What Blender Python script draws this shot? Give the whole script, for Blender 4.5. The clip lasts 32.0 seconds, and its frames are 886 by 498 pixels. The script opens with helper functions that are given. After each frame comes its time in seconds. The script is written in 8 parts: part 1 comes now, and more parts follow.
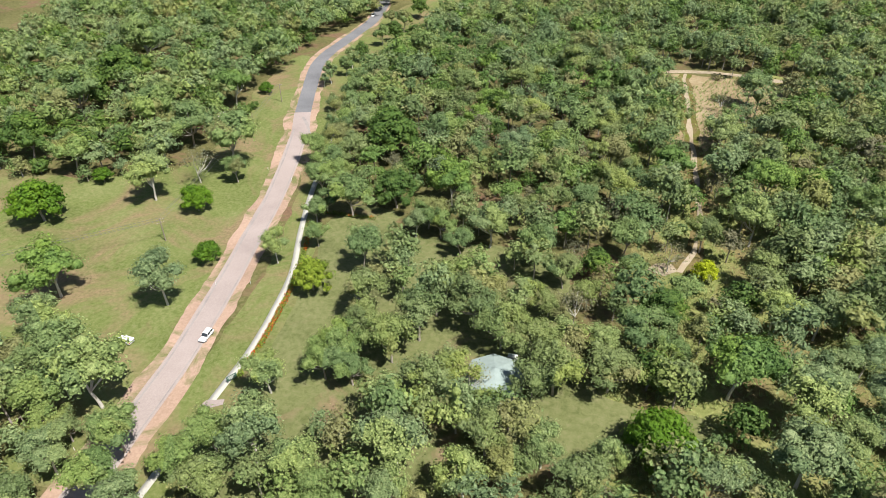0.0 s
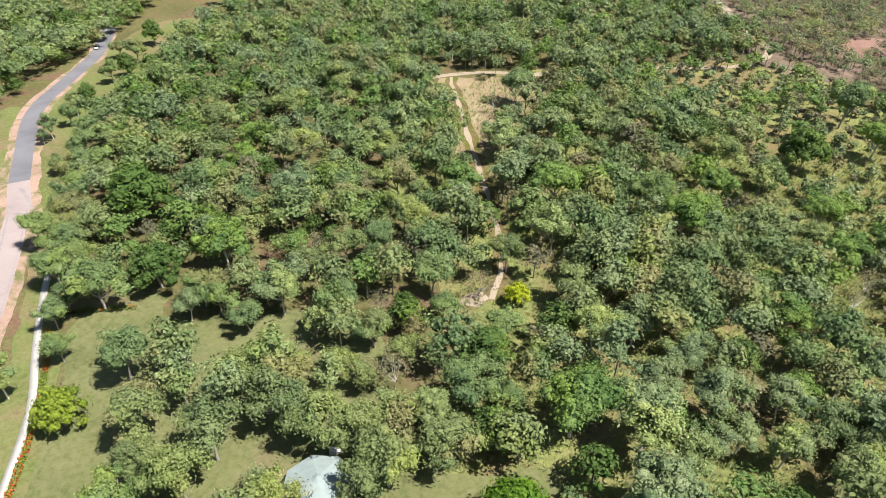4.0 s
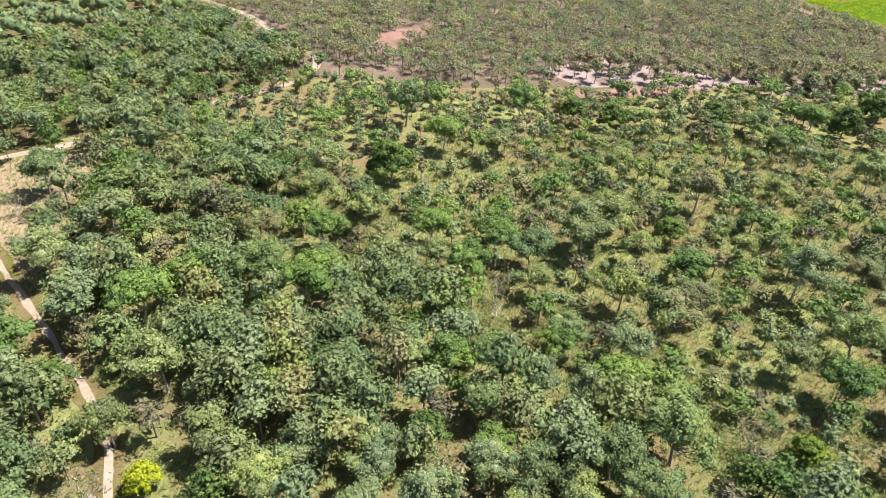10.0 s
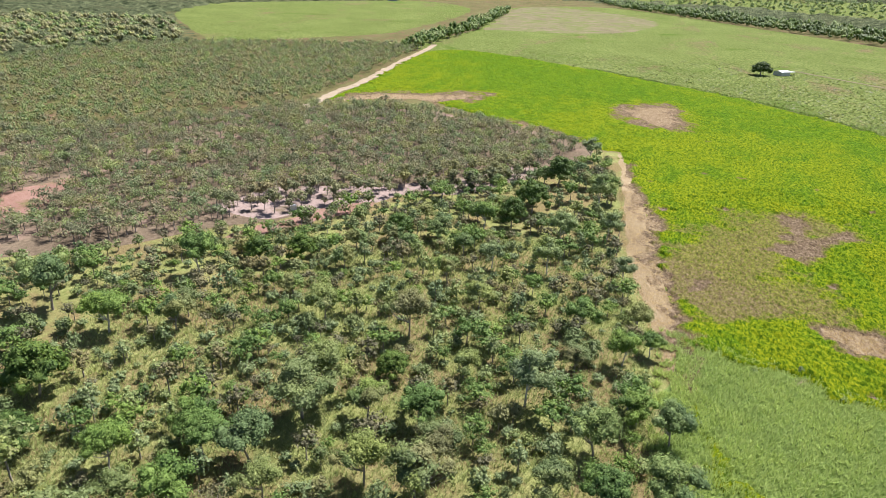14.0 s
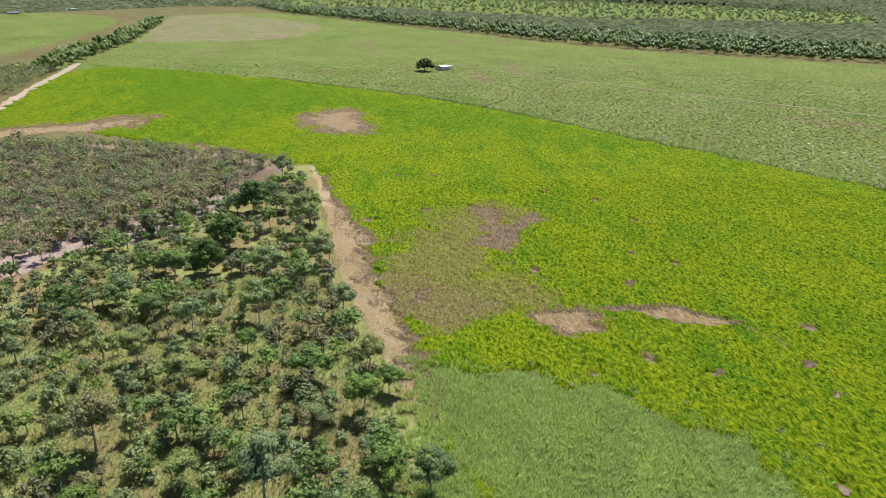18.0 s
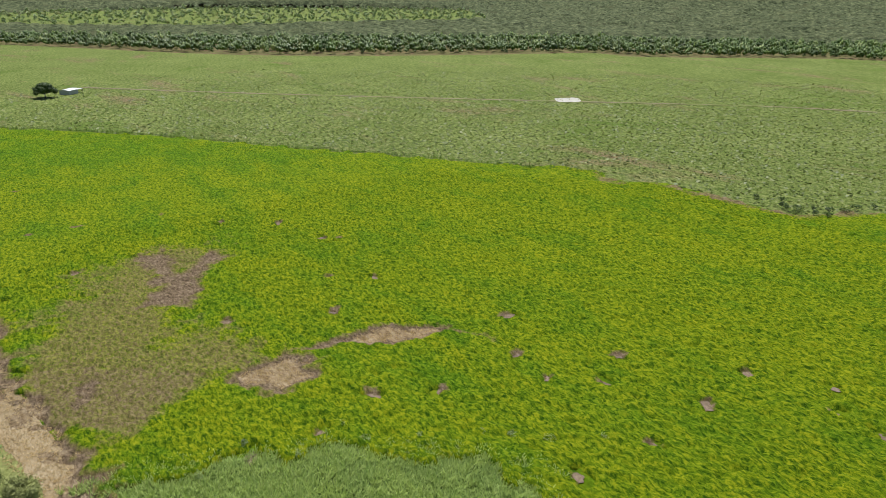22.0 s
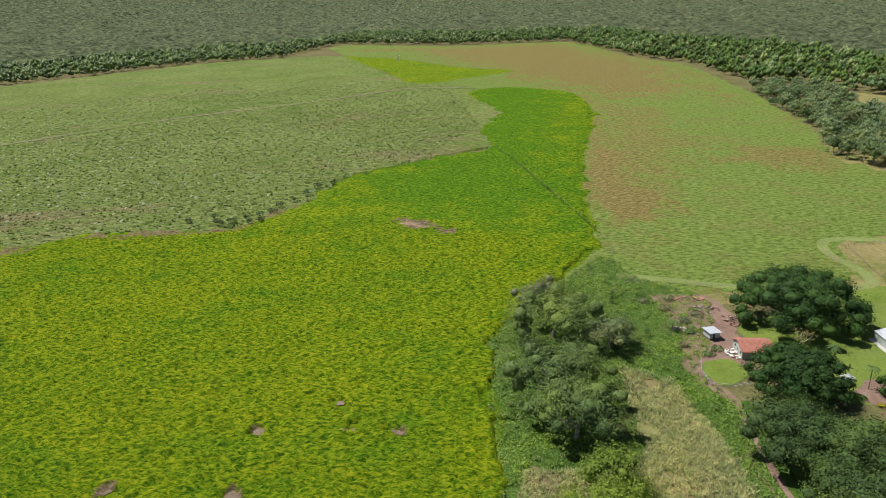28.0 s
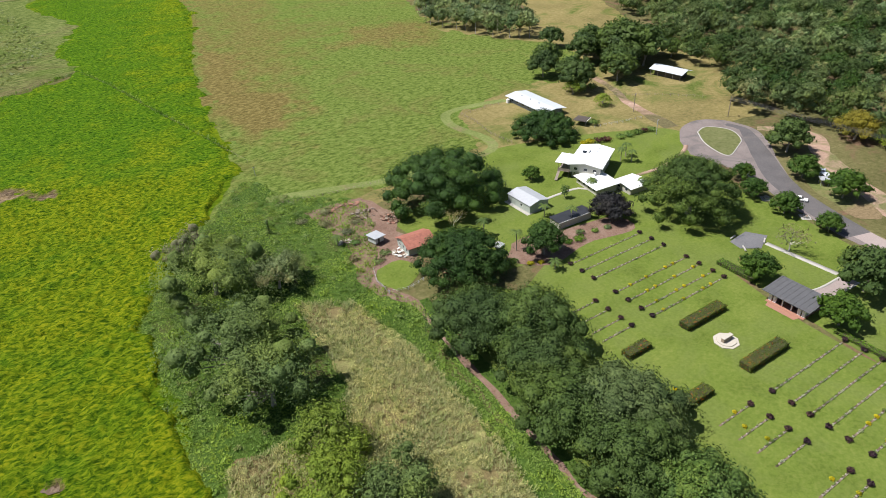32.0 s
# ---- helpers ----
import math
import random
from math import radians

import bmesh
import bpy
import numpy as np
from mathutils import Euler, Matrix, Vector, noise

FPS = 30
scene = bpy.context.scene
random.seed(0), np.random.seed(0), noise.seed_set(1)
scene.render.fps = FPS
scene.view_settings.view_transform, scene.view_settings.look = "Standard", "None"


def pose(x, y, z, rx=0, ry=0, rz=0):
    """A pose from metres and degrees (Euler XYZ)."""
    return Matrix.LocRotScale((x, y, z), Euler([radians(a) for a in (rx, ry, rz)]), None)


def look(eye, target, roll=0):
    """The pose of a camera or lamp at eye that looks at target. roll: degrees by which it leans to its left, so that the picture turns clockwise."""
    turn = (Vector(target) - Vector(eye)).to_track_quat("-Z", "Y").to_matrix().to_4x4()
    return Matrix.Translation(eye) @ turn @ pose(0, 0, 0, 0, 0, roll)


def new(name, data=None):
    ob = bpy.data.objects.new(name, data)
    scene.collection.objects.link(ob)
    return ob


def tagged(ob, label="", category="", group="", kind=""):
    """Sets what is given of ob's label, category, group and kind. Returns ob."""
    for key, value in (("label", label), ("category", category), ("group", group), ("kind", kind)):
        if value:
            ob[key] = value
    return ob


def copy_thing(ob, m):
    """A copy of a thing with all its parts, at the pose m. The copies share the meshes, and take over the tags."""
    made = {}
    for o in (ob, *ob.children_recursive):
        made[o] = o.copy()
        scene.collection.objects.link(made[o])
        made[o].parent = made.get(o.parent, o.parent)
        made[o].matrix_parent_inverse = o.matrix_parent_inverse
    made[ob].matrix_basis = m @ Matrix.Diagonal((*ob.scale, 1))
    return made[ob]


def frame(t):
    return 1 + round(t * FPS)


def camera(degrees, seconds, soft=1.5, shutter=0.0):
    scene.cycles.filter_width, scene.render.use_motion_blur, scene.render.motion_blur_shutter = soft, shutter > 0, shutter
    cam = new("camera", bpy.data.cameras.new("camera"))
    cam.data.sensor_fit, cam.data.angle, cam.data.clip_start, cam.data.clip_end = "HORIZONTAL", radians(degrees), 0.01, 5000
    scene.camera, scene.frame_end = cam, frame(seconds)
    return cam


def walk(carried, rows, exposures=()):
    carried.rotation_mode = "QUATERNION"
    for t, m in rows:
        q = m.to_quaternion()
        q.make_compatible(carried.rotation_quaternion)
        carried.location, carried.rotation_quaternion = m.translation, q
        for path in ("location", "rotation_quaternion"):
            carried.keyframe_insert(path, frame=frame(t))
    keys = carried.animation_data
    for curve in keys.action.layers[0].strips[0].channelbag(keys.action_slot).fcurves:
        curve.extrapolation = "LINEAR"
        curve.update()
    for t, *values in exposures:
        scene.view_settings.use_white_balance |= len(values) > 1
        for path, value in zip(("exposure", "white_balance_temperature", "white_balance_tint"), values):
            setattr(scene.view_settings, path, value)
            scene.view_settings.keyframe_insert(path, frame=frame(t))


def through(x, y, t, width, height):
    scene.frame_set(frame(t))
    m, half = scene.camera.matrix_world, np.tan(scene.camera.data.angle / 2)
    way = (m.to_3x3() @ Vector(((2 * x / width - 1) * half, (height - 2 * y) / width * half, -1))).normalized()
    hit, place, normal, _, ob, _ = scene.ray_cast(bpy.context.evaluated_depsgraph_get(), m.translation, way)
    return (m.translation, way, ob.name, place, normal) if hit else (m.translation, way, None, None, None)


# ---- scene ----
cam = camera(68.2, 32.0, soft=0.5)
METRES, EYE, TILT, LEAN, TURN = 225.9, 117.0, 0.0, 0.0, 13.0
ROWS = [
    (0.0, 0.0, 0.0, 0.0, -0.16, -35.39, 0.23),
    (0.5, 0.0014, 0.015, -0.0005, -2.55, -35.39, 0.17),
    (1.0, 0.0034, 0.0301, -0.0011, -4.97, -35.4, 0.1),
    (1.5, 0.006, 0.0451, -0.0017, -7.4, -35.41, 0.02),
    (2.0, 0.0087, 0.0601, -0.0022, -9.84, -35.41, -0.11),
    (2.5, 0.0126, 0.0752, -0.0033, -12.32, -35.4, -0.19),
    (3.0, 0.0173, 0.0902, -0.004, -14.97, -35.38, -0.3),
    (3.5, 0.0223, 0.1052, -0.0046, -17.8, -35.38, -0.43),
    (5.5, 0.0507, 0.1612, -0.0068, -29.77, -35.21, -0.87),
    (6.0, 0.0598, 0.1742, -0.0074, -32.9, -35.14, -0.95),
    (6.5, 0.0696, 0.1868, -0.008, -36.06, -35.04, -1.01),
    (7.0, 0.08, 0.1993, -0.0087, -39.19, -34.93, -1.14),
    (7.5, 0.0912, 0.2106, -0.0089, -42.31, -34.8, -1.21),
    (8.0, 0.1024, 0.2222, -0.0096, -45.53, -34.69, -1.34),
    (8.5, 0.1142, 0.2329, -0.0098, -48.82, -34.57, -1.48),
    (9.0, 0.1265, 0.2424, -0.0101, -52.15, -34.43, -1.52),
    (9.5, 0.1395, 0.2515, -0.0106, -55.48, -34.27, -1.61),
    (10.0, 0.1527, 0.2593, -0.0117, -58.81, -34.2, -1.68),
    (10.5, 0.1649, 0.2658, -0.0139, -62.51, -40.12, -1.77),
    (11.0, 0.1823, 0.2731, -0.0115, -66.19, -42.01, -1.81),
    (11.5, 0.1987, 0.2795, -0.0101, -69.78, -38.19, -1.86),
    (12.0, 0.2142, 0.284, -0.0108, -73.29, -33.48, -1.86),
    (12.5, 0.23, 0.2877, -0.0105, -76.8, -28.82, -1.91),
    (13.0, 0.245, 0.29, -0.0117, -80.31, -24.67, -1.91),
    (13.5, 0.2608, 0.2916, -0.0126, -83.8, -24.17, -1.93),
    (14.0, 0.2766, 0.2933, -0.0122, -87.3, -24.04, -1.95),
    (14.5, 0.293, 0.293, -0.0125, -90.8, -23.88, -2.0),
    (16.5, 0.3564, 0.2839, -0.0128, -104.54, -23.28, -1.77),
    (17.0, 0.3718, 0.2795, -0.0129, -107.93, -23.13, -1.67),
    (17.5, 0.387, 0.274, -0.0134, -111.3, -22.99, -1.59),
    (18.0, 0.4007, 0.2682, -0.0128, -114.68, -22.87, -1.51),
    (18.5, 0.4149, 0.2608, -0.0127, -118.03, -22.75, -1.43),
    (19.0, 0.4285, 0.2532, -0.0124, -121.41, -22.63, -1.35),
    (19.5, 0.4419, 0.2445, -0.0121, -124.78, -22.54, -1.26),
    (20.0, 0.4547, 0.2354, -0.0121, -128.21, -22.43, -1.19),
    (20.5, 0.4663, 0.2247, -0.012, -131.84, -22.32, -1.05),
    (21.0, 0.4769, 0.2138, -0.0114, -135.71, -22.2, -0.91),
    (21.5, 0.4866, 0.2027, -0.0108, -139.67, -22.08, -0.74),
    (22.0, 0.4958, 0.19, -0.0105, -143.62, -21.98, -0.55),
    (22.5, 0.5046, 0.1771, -0.0104, -147.58, -21.89, -0.39),
    (23.0, 0.5121, 0.1637, -0.0097, -151.53, -21.81, -0.21),
    (23.5, 0.5187, 0.1503, -0.0094, -155.65, -21.74, -0.01),
    (24.0, 0.5245, 0.1362, -0.0091, -159.84, -21.68, 0.21),
    (24.5, 0.5294, 0.122, -0.0085, -164.06, -21.63, 0.41),
    (25.0, 0.5331, 0.1073, -0.0082, -168.27, -21.61, 0.6),
    (25.5, 0.5361, 0.0923, -0.0078, -172.47, -21.59, 0.78),
    (27.5, 0.5337, 0.032, -0.0047, -189.18, -21.66, 1.62),
    (28.0, 0.5297, 0.0163, -0.0048, -193.36, -21.71, 1.84),
    (28.5, 0.5257, 0.0026, -0.004, -197.28, -21.8, 1.98),
    (29.0, 0.5193, -0.0117, -0.0042, -201.42, -21.9, 2.17),
    (29.5, 0.5123, -0.025, -0.0036, -205.61, -22.03, 2.33),
    (30.0, 0.5039, -0.0381, -0.0036, -209.77, -22.17, 2.5),
    (30.5, 0.4963, -0.0501, -0.0048, -214.01, -24.06, 2.57),
    (31.0, 0.487, -0.0619, -0.0035, -218.19, -27.16, 2.61),
    (31.5, 0.4766, -0.073, -0.0034, -222.38, -29.95, 2.68),
    (32.0, 0.4647, -0.0824, -0.0037, -226.53, -32.19, 2.79),
]
walk(cam, [(t, pose(0, 0, EYE, TILT, LEAN, TURN) @ pose(METRES * x, METRES * y, METRES * z, 90 + pitch, roll, yaw)) for t, x, y, z, yaw, pitch, roll in ROWS],
     [(0.0, 0.85, 6500, 9.5), (3.5, 0.96, 6440, 13), (6.0, 1.18, 6380, 18), (11.0, 1.26, 6350, 20), (13.0, 1.11, 6280, 18), (16.5, 0.87, 6270, 14), (20.0, 0.62, 6270, 10), (24.0, 0.51, 6300, 10.5), (28.0, 0.5, 6320, 10), (32.0, 0.55, 6350, 13)])

# ---- world and sun ----
SUN_TO = Vector((0.43, -0.25, 0.866)).normalized()
world = bpy.data.worlds.new("world")
scene.world = world
world.use_nodes = True
wn = world.node_tree.nodes
sky = wn.new("ShaderNodeTexSky")
sky.sky_type, sky.sun_disc = "NISHITA", False
sky.sun_elevation = math.asin(SUN_TO.z)
sky.sun_rotation = math.atan2(SUN_TO.x, SUN_TO.y)
wn["Background"].inputs["Strength"].default_value = 0.058
world.node_tree.links.new(sky.outputs["Color"], wn["Background"].inputs["Color"])
sun_data = bpy.data.lights.new("sun", "SUN")
sun_data.energy, sun_data.angle, sun_data.color = 5.0, radians(0.55), (1.0, 0.965, 0.9)
sun = new("sun", sun_data)
sun.matrix_world = look((0, 0, 300), Vector((0, 0, 300)) - SUN_TO)

# ---- materials ----
def material(name, rough=0.85, metal=0.0, spec=0.3):
    """A principled material on world coordinates; returns it with its tools."""
    m = bpy.data.materials.new(name)
    m.use_nodes = True
    nt = m.node_tree
    b = nt.nodes["Principled BSDF"]
    b.inputs["Roughness"].default_value = rough
    b.inputs["Metallic"].default_value = metal
    b.inputs["Specular IOR Level"].default_value = spec
    return m, nt, b


def where(nt, scale=(1, 1, 1), turn=0.0):
    g = nt.nodes.new("ShaderNodeNewGeometry")
    mp = nt.nodes.new("ShaderNodeMapping")
    mp.inputs["Scale"].default_value = scale
    mp.inputs["Rotation"].default_value = (0, 0, turn)
    nt.links.new(g.outputs["Position"], mp.inputs["Vector"])
    return mp.outputs["Vector"]


def grain(nt, vec, scale, detail=4.0, rough=0.6, distort=0.0):
    n = nt.nodes.new("ShaderNodeTexNoise")
    n.inputs["Scale"].default_value = scale
    n.inputs["Detail"].default_value = detail
    n.inputs["Roughness"].default_value = rough
    n.inputs["Distortion"].default_value = distort
    nt.links.new(vec, n.inputs["Vector"])
    return n.outputs["Fac"]


def ramp(nt, fac, stops):
    r = nt.nodes.new("ShaderNodeValToRGB")
    els = r.color_ramp.elements
    while len(els) < len(stops):
        els.new(0.5)
    for e, (at, c) in zip(els, stops):
        e.position, e.color = at, (*c, 1) if len(c) == 3 else c
    nt.links.new(fac, r.inputs["Fac"])
    return r.outputs["Color"]


def mix(nt, fac, a, b, kind="MIX"):
    n = nt.nodes.new("ShaderNodeMix")
    n.data_type, n.blend_type = "RGBA", kind
    for sock, v in ((n.inputs["Factor"], fac), (n.inputs[6], a), (n.inputs[7], b)):
        if isinstance(v, (int, float)):
            sock.default_value = v
        elif isinstance(v, tuple):
            sock.default_value = (*v, 1)
        else:
            nt.links.new(v, sock)
    return n.outputs[2]


def relief(nt, b, fac, strength=0.5, distance=0.1):
    n = nt.nodes.new("ShaderNodeBump")
    n.inputs["Strength"].default_value = strength
    n.inputs["Distance"].default_value = distance
    nt.links.new(fac, n.inputs["Height"])
    nt.links.new(n.outputs["Normal"], b.inputs["Normal"])


def ground_cover(name, low, mid, high, big=0.02, small=0.6, other=None, other_at=(0.55, 0.68), other_scale=0.012,
                 stretch=(1, 1, 1), turn=0.0, bump=0.6, bump_size=0.25, rough=0.95, blend=0.38, hard=0.14, third=None):
    """Grass or soil: tone in two sizes, and a second cover that comes through in blotches."""
    m, nt, b = material(name, rough, 0.0, 0.03)
    v = where(nt)
    vs = where(nt, stretch, turn)
    fine = grain(nt, vs, small, 6.0, 0.72, 0.4)
    c = ramp(nt, fine, [(0.5 - hard, low), (0.5, mid), (0.5 + hard, high)])
    wide = grain(nt, v, big, 5.0, 0.6)
    c = mix(nt, blend, c, ramp(nt, wide, [(0.3, tuple(x * 0.62 for x in low)), (0.5, mid), (0.7, tuple(min(1, x * 1.12) for x in high))]), "MIX")
    if other:
        o = grain(nt, v, other_scale, 8.0, 0.68, 0.8)
        mask = ramp(nt, o, [(other_at[0], (0, 0, 0)), (other_at[1], (1, 1, 1))])
        oc = ramp(nt, grain(nt, v, small * 1.3, 5.0, 0.7), [(0.3, tuple(x * 0.65 for x in other)), (0.7, tuple(min(1, x * 1.2) for x in other))])
        c = mix(nt, mask, c, oc)
    if third:
        tint, lo, hi, size = third
        mask = ramp(nt, grain(nt, where(nt, (0.55, 1.4, 1), turn), size, 9.0, 0.72, 0.6), [(lo, (0, 0, 0)), (hi, (1, 1, 1))])
        c = mix(nt, mask, c, ramp(nt, fine, [(0.38, tuple(x * 0.6 for x in tint)), (0.62, tuple(x * 1.25 for x in tint))]))
    nt.links.new(c, b.inputs["Base Color"])
    relief(nt, b, grain(nt, vs, small * 2.2, 6.0, 0.75), bump, bump_size)
    return m


def leaf(name, dark, mid, light, odd=None, shine=0.18, through=0.27, gaps=0.4, vary=0.75):
    """Foliage: every spray has its tone, every tree its own tint, gaps between the leaves, light comes through."""
    m, nt, b = material(name, 0.48, 0.0, shine)
    g = nt.nodes.new("ShaderNodeNewGeometry")
    c = ramp(nt, g.outputs["Random Per Island"], [(0.0, tuple(0.7 * a + 0.3 * q for a, q in zip(dark, mid))), (0.5, mid), (1.0, tuple(0.6 * a + 0.4 * q for a, q in zip(light, mid)))])
    vo = nt.nodes.new("ShaderNodeTexVoronoi")
    vo.inputs["Scale"].default_value = 0.11
    nt.links.new(where(nt, (1, 1, 0.0)), vo.inputs["Vector"])
    sep = nt.nodes.new("ShaderNodeSeparateColor")
    nt.links.new(vo.outputs["Color"], sep.inputs["Color"])
    tint = ramp(nt, sep.outputs["Red"], [(0.0, (0.62, 0.72, 0.72)), (0.4, (0.95, 0.97, 0.98)), (0.75, (1.12, 1.1, 0.9)), (1.0, (1.3, 1.24, 0.84))])
    c = mix(nt, vary, c, tint, "MULTIPLY")
    info = nt.nodes.new("ShaderNodeObjectInfo")
    c = mix(nt, 0.5, c, ramp(nt, info.outputs["Random"], [(0.0, (0.7, 0.78, 0.8)), (0.5, (1, 1, 1)), (1.0, (1.2, 1.2, 0.8))]), "MULTIPLY")
    if odd:
        pick = ramp(nt, sep.outputs["Green"], [(0.80, (0, 0, 0)), (0.86, (1, 1, 1))])
        c = mix(nt, mix(nt, 1.0, pick, (0.35, 0.35, 0.35), "MULTIPLY"), c, odd)
    if gaps:
        fine = grain(nt, where(nt), 4.5, 3.0, 0.65)
        c = mix(nt, 0.85, c, ramp(nt, fine, [(gaps, (0.62, 0.66, 0.62)), (0.66, (1.3, 1.27, 1.22))]), "MULTIPLY")
        relief(nt, b, fine, 0.9, 0.25)
    nt.links.new(c, b.inputs["Base Color"])
    tr = nt.nodes.new("ShaderNodeBsdfTranslucent")
    nt.links.new(c, tr.inputs["Color"])
    mx = nt.nodes.new("ShaderNodeMixShader")
    mx.inputs["Fac"].default_value = through
    nt.links.new(b.outputs["BSDF"], mx.inputs[1])
    nt.links.new(tr.outputs["BSDF"], mx.inputs[2])
    out = mx.outputs["Shader"]
    if gaps:
        cut = ramp(nt, fine, [(gaps, (0, 0, 0)), (gaps + 0.01, (1, 1, 1))])
        air = nt.nodes.new("ShaderNodeBsdfTransparent")
        lace = nt.nodes.new("ShaderNodeMixShader")
        nt.links.new(cut, lace.inputs["Fac"])
        nt.links.new(air.outputs["BSDF"], lace.inputs[1])
        nt.links.new(out, lace.inputs[2])
        out = lace.outputs["Shader"]
    nt.links.new(out, nt.nodes["Material Output"].inputs["Surface"])
    return m


def plain(name, colour, rough=0.7, metal=0.0, vary=0.18, size=2.0, spec=0.4, bump=0.15):
    """A made surface with dirt and grain in two sizes."""
    m, nt, b = material(name, rough, metal, spec)
    v = where(nt)
    a = ramp(nt, grain(nt, v, size, 5.0, 0.65), [(0.3, tuple(x * (1 - vary) for x in colour)), (0.7, tuple(min(1.0, x * (1 + vary * 0.5)) for x in colour))])
    c = mix(nt, 0.4, a, ramp(nt, grain(nt, v, size * 9, 3.0, 0.7), [(0.3, tuple(x * (1 - vary) for x in colour)), (0.7, colour)]))
    nt.links.new(c, b.inputs["Base Color"])
    if bump:
        relief(nt, b, grain(nt, v, size * 12, 4.0), bump, 0.02)
    return m


M_SCRUB = ground_cover("scrub_floor", (0.0632, 0.0643, 0.0232), (0.107, 0.103, 0.0406), (0.164, 0.142, 0.0695), other=(0.158, 0.1, 0.0632), other_scale=0.05, other_at=(0.52, 0.64))
M_SCRUBGRASS = ground_cover("scrub_grass", (0.1137, 0.1366, 0.039), (0.1875, 0.2083, 0.07025), (0.2925, 0.2867, 0.1172), big=0.03, small=0.7, bump=1.0, bump_size=0.5, other=(0.2, 0.16, 0.075), other_scale=0.04, other_at=(0.43, 0.58))
M_MUD = ground_cover("bare_mud", (0.10, 0.075, 0.05), (0.16, 0.12, 0.085), (0.23, 0.18, 0.13), big=0.2, small=1.5, bump=0.8)
M_TALLFLOOR = ground_cover("tall_grass_floor", (0.105, 0.164, 0.0378), (0.164, 0.234, 0.0648), (0.234, 0.304, 0.0975), big=0.05, small=0.8, bump=1.0, bump_size=0.6)
L_CREEP = leaf("creeper_leaves", (0.09542, 0.1665, 0.02462), (0.1628, 0.2479, 0.0432), (0.2483, 0.3269, 0.06773), gaps=0)
M_BLADES = leaf("tall_grass_blades", (0.1793, 0.234, 0.0686), (0.3038, 0.351, 0.129), (0.4645, 0.4824, 0.223), through=0.4, gaps=0, vary=0.25)
M_PALEBLADES = leaf("seeding_grass_blades", (0.3092, 0.3179, 0.1407), (0.4476, 0.4248, 0.2043), (0.6184, 0.5608, 0.3169), through=0.3, gaps=0, vary=0.25)
M_CANE = leaf("cane_grass_blades", (0.25, 0.338, 0.102), (0.375, 0.469, 0.156), (0.525, 0.6, 0.24), through=0.4, gaps=0, vary=0.25)
M_STRAWBLADES = leaf("straw_blades", (0.24, 0.17, 0.08), (0.36, 0.26, 0.13), (0.48, 0.37, 0.21), through=0.4, gaps=0, vary=0.25)
M_PARK = ground_cover("park_grass", (0.0782, 0.094, 0.0314), (0.127, 0.138, 0.0564), (0.169, 0.163, 0.0815), big=0.05, other=(0.213, 0.144, 0.094), other_scale=0.035, other_at=(0.56, 0.7), bump=0.3)
M_VERGE = ground_cover("mown_verge", (0.0749, 0.1, 0.0265), (0.123, 0.145, 0.0469), (0.18, 0.182, 0.0831), big=0.04, small=0.8, other=(0.2, 0.15, 0.085), other_scale=0.03, other_at=(0.46, 0.61), bump=0.3)
M_LAWN = ground_cover("lawn_grass", (0.07603, 0.1125, 0.01788), (0.11, 0.1516, 0.02703), (0.1541, 0.1782, 0.04262), big=0.08, small=1.0, bump=0.25, bump_size=0.08, other=(0.125, 0.16, 0.04), other_scale=0.045, other_at=(0.46, 0.66))
